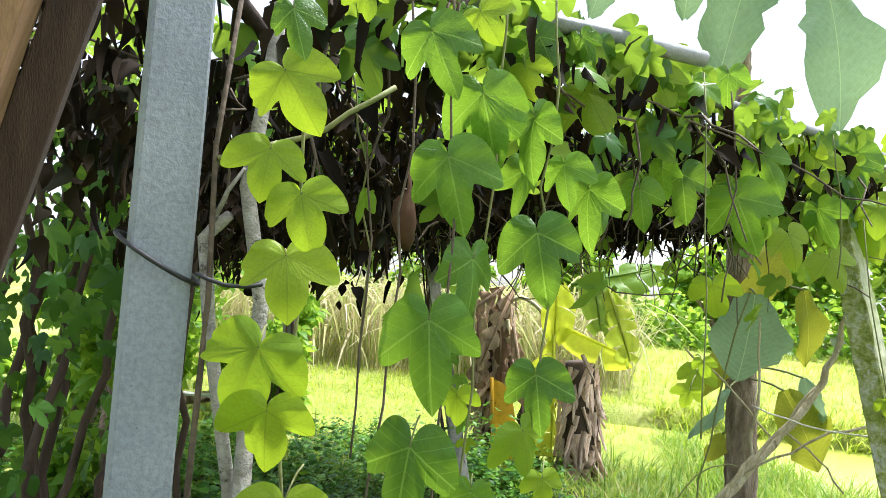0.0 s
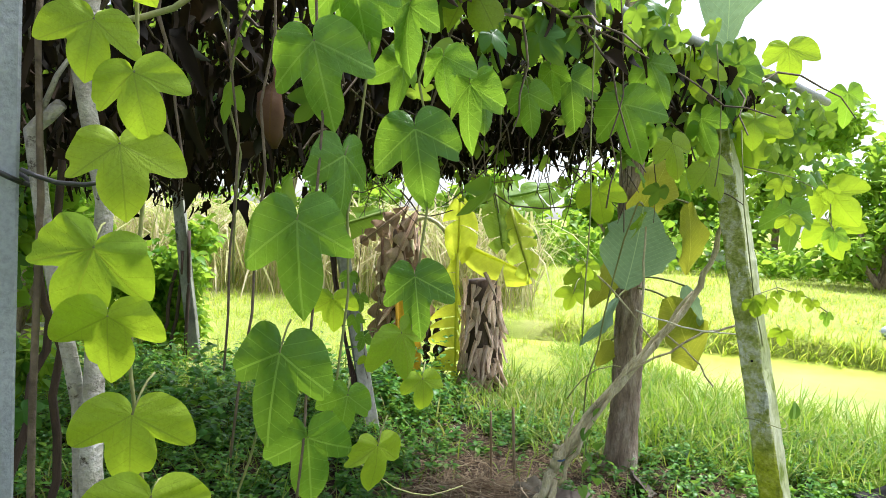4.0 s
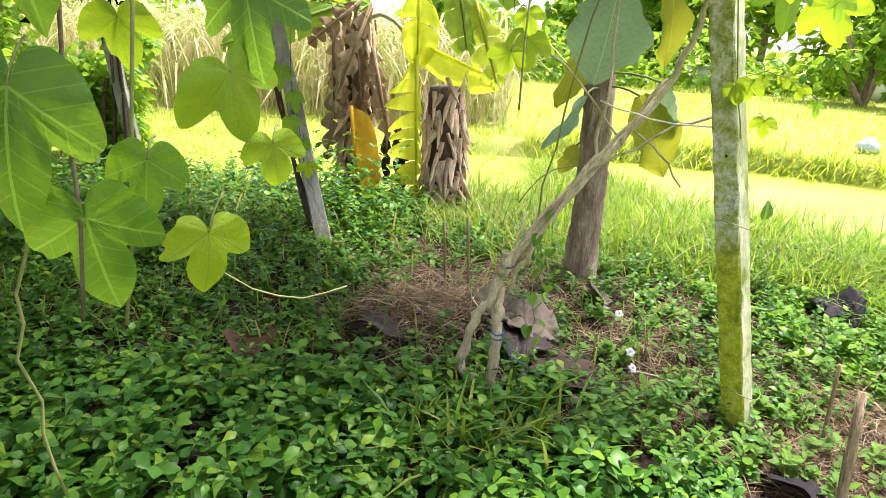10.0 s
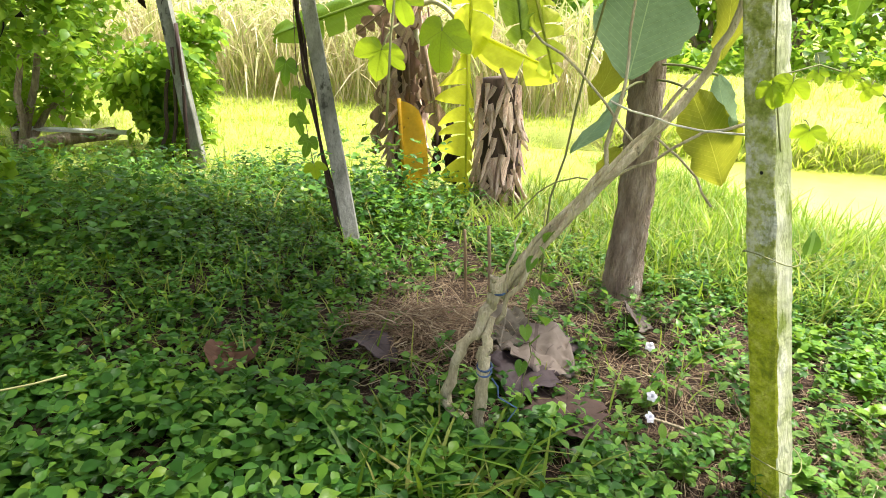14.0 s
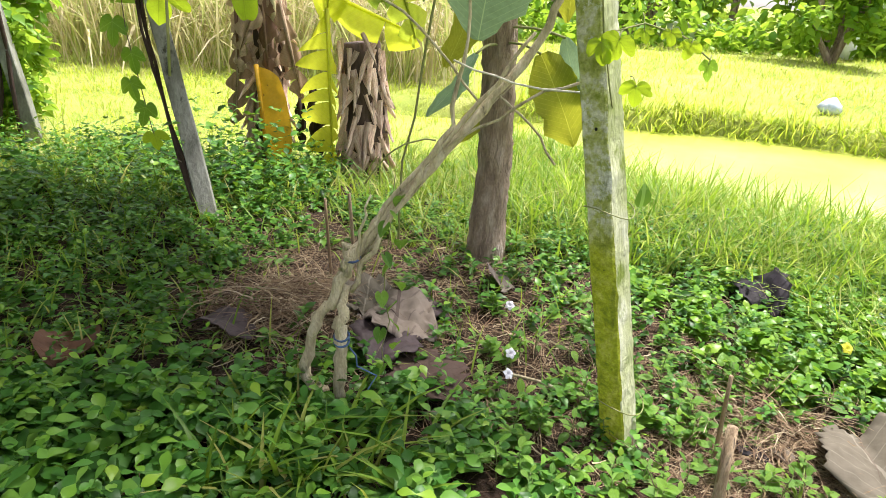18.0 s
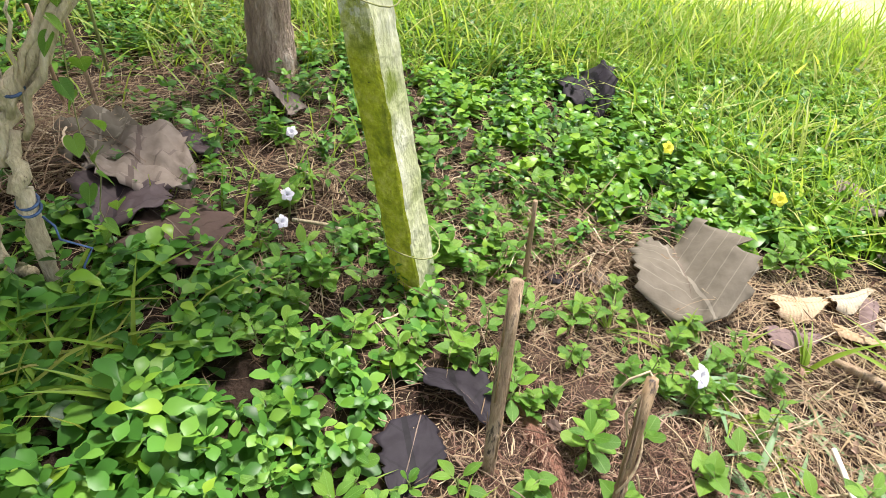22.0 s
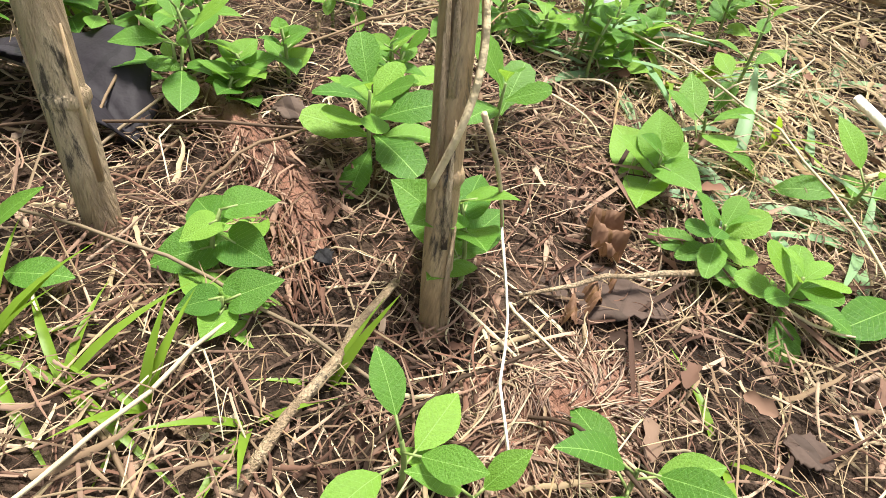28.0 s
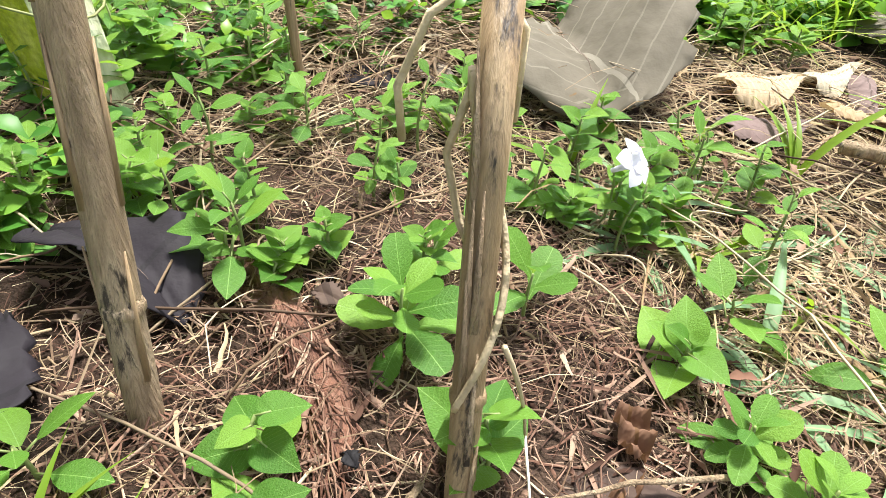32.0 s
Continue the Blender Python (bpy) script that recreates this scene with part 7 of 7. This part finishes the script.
solo("bark_shreds", quad_mesh("bark_shreds", vv, ff, M_SHRED), "reddish-brown rotting bark shreds on the soil", "bark", kind="stuff")
# the shredded root crown at the front
M_ROT = leaf_mat("red_rotten_bark", [(0.08, 0.035, 0.022), (0.15, 0.070, 0.045), (0.24, 0.145, 0.10), (0.11, 0.05, 0.035)], 0.05, 0.85, tint=(0.4, 0.18, 0.1))
M_ROOT = surf_mat("rotting_root", [(0.05, 0.022, 0.014), (0.17, 0.075, 0.045), (0.32, 0.19, 0.13)], 12.0, 0.9, 1.0, 70.0, stretch=(4, 0.8, 4), dist=0.006)
M_FIBRE = leaf_mat("bleached_fibre", [(0.18, 0.10, 0.07), (0.32, 0.21, 0.145), (0.10, 0.06, 0.05), (0.42, 0.31, 0.22)], 0.1, 0.85, tint=(0.5, 0.4, 0.3))
hr = np.random.default_rng(77)
crown = thing("root_crown", (1.567, 1.675, 0.0), "frayed pale fibrous root crown of a dead plant on the soil", "root")


def mound(x, y):
    """Height of the rotten core over the soil."""
    q = (x / 0.078) ** 2 + (y / 0.050) ** 2
    return 0.024 * math.exp(-1.3 * q) - 0.004 + 0.003 * math.sin(70 * x + 1) * math.sin(85 * y) - 0.016 * math.exp(-((x + 0.028) ** 2 + (y + 0.012) ** 2) / 0.00022)


dv = [(0.085 * (i / 8) * math.cos(a), 0.056 * (i / 8) * math.sin(a)) for i in range(9) for a in np.linspace(0, 6.283, 25)[:24]]
dv = [(x, y, mound(x, y) + hr.normal(0, 0.0008)) for x, y in dv]
df = [(24 * i + k, 24 * i + 24 + k, 24 * i + 24 + (k + 1) % 24, 24 * i + (k + 1) % 24) for i in range(8) for k in range(24)]
part("stump", mesh_of("stump", dv, df, M_ROOT), crown, "rotten brown core")
fv, ff, fb = [], [], 0
for i in range(620):
    a, q = hr.uniform(0, 6.28), math.sqrt(hr.uniform(0.0, 1.0))
    x, y = 0.075 * q * math.cos(a), 0.048 * q * math.sin(a)
    if math.hypot(x + 0.028, y + 0.012) < 0.011:
        continue
    d = a + 0.5 + 1.1 * math.sin(38 * x + 2) + 0.9 * math.sin(55 * y + 30 * x) + hr.normal(0, 0.28)
    L, bend = hr.uniform(0.010, 0.034), hr.normal(0, 0.5)
    ps = []
    for k in range(5):
        lift = 0.0012 + 0.004 * (k / 4) ** 2 * (i % 9 == 0)
        ps.append((x, y, max(0.002, mound(x, y)) + lift + 0.0008 * (i % 4)))
        x, y, d = x + L / 4 * math.cos(d), y + L / 4 * math.sin(d), d + bend / 4
    v, f = tube(np.array(ps), (0.00065, 0.0006, 0.0003), 4, caps=False)
    fv += v
    ff += [tuple(np.array(g) + fb) for g in f]
    fb += len(v)
tagged(part("fibre", mesh_of("fibre", fv, ff, M_FIBRE), crown, "bleached fibres"), kind="stuff")
root = thing("rotten_root", (1.45, 1.90, 0.0), "half-buried red-brown rotting root with fibrous bark", "root")
rod("root", np.array([(1.408, 2.16, -0.012), (1.448, 2.036, 0.004), (1.461, 1.948, 0.006), (1.453, 1.879, 0.004), (1.43, 1.815, -0.004), (1.41, 1.77, -0.03)]), (0.018, 0.026, 0.028, 0.026, 0.018), M_ROOT, root, sides=12, wob=0.14, seed=9)
sv, sf, sb = [], [], 0
for i in range(170):
    q = hr.uniform(0, 1)
    c = np.array([np.interp(q, [0, 0.4, 0.7, 1], [1.446, 1.461, 1.453, 1.432]), 2.03 - 0.21 * q, 0.0])
    a = hr.uniform(0.5, 2.64)
    p0 = c + np.array([0.027 * math.cos(a), 0, 0.026 * math.sin(a) + 0.005])
    p1 = p0 + np.array([hr.normal(-0.003, 0.009), -hr.uniform(0.01, 0.045), hr.uniform(-0.006, 0.003)])
    v, f = tube([p0, (p0 + p1) / 2 + (hr.normal(0, 0.002), 0, 0.0015), p1], (0.0012, 0.0011, 0.0004), 4, caps=False)
    sv += [w - np.array([1.45, 1.90, 0.0]) for w in v]
    sf += [tuple(np.array(g) + sb) for g in f]
    sb += len(v)
tagged(part("bark_fibre", mesh_of("bark_fibre", sv, sf, M_ROT), root, "loose bark fibres"), kind="stuff")
solo("dry_stalk", mesh_of("dry_stalk", *tube(curve_pts((1.503, 1.803, 0.026), (1.355, 1.695, 0.024), (0, 0, 0.006), 8, 0.002, 3), (0.0035, 0.0045, 0.0035), 6, 0.2, 3), M_STAKE), "split pale dry stalk lying on the litter", "stalk")
solo("dry_stalk", mesh_of("dry_stalk", *tube(curve_pts((1.588, 1.762, 0.018), (1.745, 1.726, 0.018), (0, 0, 0.008), 8, 0.002, 4), (0.0015, 0.0022, 0.003), 6, 0.15, 4), M_STAKE), "thin tan dry stalk lying on a flat leaf", "stalk")
fallen_leaf(1.655, 1.745, 0.12, -125, M_LEAFBROWN, "flat brown dead leaf on the litter", 0.15, 0.03, 0, 0, 21, 0.22, -0.006)
fallen_leaf(1.488, 2.01, 0.036, 40, M_LEAFBROWN, "small dark curled leaf by the root", 0.8, 0.1, 0, 0, 22, 0.34, 0.005)
fallen_leaf(1.458, 1.833, 0.016, 10, M_LEAFBLACK, "tiny black leaf scrap on the soil", 0.5, 0.1, 0, 0, 23, 0.40, 0.010)
fallen_leaf(1.71, 1.575, 0.034, 30, M_LEAFBROWN, "small dark leaf on the litter", 0.3, 0.1, 0, 0, 24, 0.36)
for i in range(16):
    lx, ly, a, L = hr.uniform(1.2, 2.05), hr.uniform(1.55, 2.15), hr.uniform(0, 6.28), hr.uniform(0.06, 0.16)
    solo("dry_twig", mesh_of("dry_twig", *tube(curve_pts((lx, ly, 0.012), (lx + L * math.cos(a), ly + L * math.sin(a), 0.014), (hr.normal(0, 0.012), hr.normal(0, 0.012), 0.005), 8, 0.0006, i), (0.0010, 0.0016, 0.0008), 6), M_TENDRILD), "thin pale dry twig lying over the litter", "twig", "dry twigs on the litter")

# far bank
for tx, ty in ((10.4, 18.0), (7.0, 19.5)):
    t = thing("tub", (tx, ty, float(hgt(tx, ty))), "white plastic tub on the far bank", "tub", "tubs on the far bank")
    part("body", mesh_of("body", *tube([(0, 0, 0), (0, 0, 0.5)], (0.42, 0.5), 20), M_TUB), t)
    part("rim", mesh_of("rim", *tube([(0, 0, 0.48), (0, 0, 0.54)], (0.53, 0.53), 20), M_TUB), t)

bagv, bagf = tube([(0, 0, 0), (0, 0, 0.05), (0.02, 0, 0.13), (0.03, 0.02, 0.19), (0.05, 0.02, 0.22)], (0.09, 0.16, 0.14, 0.07, 0.03), 14, 0.3, 5)
solo("plastic_bag", mesh_of("plastic_bag", bagv, bagf, M_BAG), "crumpled pale blue plastic bag on the far bank", "bag", m=pose(6.25, 10.4, float(hgt(6.25, 10.4)) + 0.02))

# small creepers: one on a string by the prop, one over the mossy post, one on the leaning post
string_creeper = thing("creeper", (0.47, 2.70, 0.0), "slender creeper with small round leaves by the branch prop", "creeper")
rod("stem", curve_pts((0.50, 2.70, 0.0), (0.50, 2.76, 0.80), (-0.02, 0, 0), 9, 0.006, 3), 0.0018, M_TENDRIL, string_creeper, sides=5)
for i in range(15):
    z = 0.08 + 0.047 * i
    a = 2.3 * i
    m = Matrix.Translation((0.03 + 0.03 * math.cos(a), 0.02 * math.sin(a), z)) @ Matrix.Rotation(a, 4, "Z") @ Matrix.Rotation(radians(-50), 4, "X")
    part("leaf", SEED_LEAF["heart"][i % 3], string_creeper, "", m @ Matrix.Diagonal((0.05, 0.05, 0.05, 1)))
post_creeper = thing("creeper", (1.20, 2.62, 0.0), "lime-leaved creeper round the mossy post", "creeper")
rod("stem", [(1.15, 2.66, 0.95), (1.08, 2.57, 1.12), (1.05, 2.6, 1.26), (1.18, 2.7, 1.29), (1.30, 2.72, 1.26), (1.39, 2.72, 1.2)], 0.0025, M_TENDRIL, post_creeper, sides=5)
rod("stem", [(1.05, 2.56, 1.2), (0.99, 2.60, 1.6), (0.96, 2.62, 1.95)], 0.0025, M_TENDRIL, post_creeper, sides=5)
rod("stem", [(0.98, 2.60, 1.75), (1.15, 2.6, 1.72), (1.30, 2.6, 1.66), (1.32, 2.6, 1.5)], 0.0022, M_TENDRIL, post_creeper, sides=5)
vine_leaf(LIME, 1.256, 2.70, 1.27, 0.045, 10, post_creeper)
vine_leaf(LIME, 1.321, 2.71, 1.24, 0.05, -10, post_creeper)
vine_leaf(GREEN, 1.381, 2.71, 1.19, 0.055, 5, post_creeper)
vine_leaf(LIME, 1.179, 2.69, 1.27, 0.04, 15, post_creeper)
vine_leaf(LIME, 1.076, 2.54, 1.25, 0.07, -15, post_creeper)
vine_leaf(LIME, 1.134, 2.52, 1.14, 0.06, 0, post_creeper)
vine_leaf(LIME, 1.035, 2.56, 1.24, 0.07, 20, post_creeper)
vine_leaf(LIME, 0.99, 2.56, 1.92, 0.12, 0, post_creeper)
vine_leaf(LIME, 1.279, 2.58, 1.68, 0.07, 10, post_creeper)
vine_leaf(LIME, 1.115, 2.58, 1.69, 0.07, -10, post_creeper)
vine_leaf(GREEN, 1.318, 2.58, 1.52, 0.08, 0, post_creeper)
vine_leaf(LIME, 1.151, 2.58, 1.56, 0.07, 10, post_creeper)
hang_creeper = thing("creeper", (-0.70, 3.70, 0.0), "thin creeper with small dark leaves on the leaning post", "creeper")
rod("stem", [(-0.68, 3.98, 0.45), (-0.63, 3.62, 0.60), (-0.65, 3.58, 0.85), (-0.69, 3.58, 1.1), (-0.66, 3.5, 1.4)], 0.002, M_TWIG, hang_creeper, sides=5)
vine_leaf(GREEN, -0.688, 3.56, 0.90, 0.10, 10, hang_creeper)
vine_leaf(GREEN, -0.636, 3.56, 0.80, 0.10, -15, hang_creeper)
vine_leaf(GREEN, -0.67, 3.56, 1.02, 0.10, 5, hang_creeper)
vine_leaf(GREEN, -0.732, 3.56, 1.14, 0.11, -5, hang_creeper)
vine_leaf(LIME, -0.611, 3.56, 0.68, 0.08, 10, hang_creeper)
rod("stem", curve_pts((0.27, 1.80, 2.16), (0.285, 1.67, 1.22), (0.01, 0, 0), 9, 0.006, 44), 0.002, M_TENDRIL, vine_b, sides=5)
vine_leaf(LIME, 0.262, 1.72, 1.325, 0.056, -15)
vine_leaf(LIME, 0.290, 1.72, 1.40, 0.05, 12)
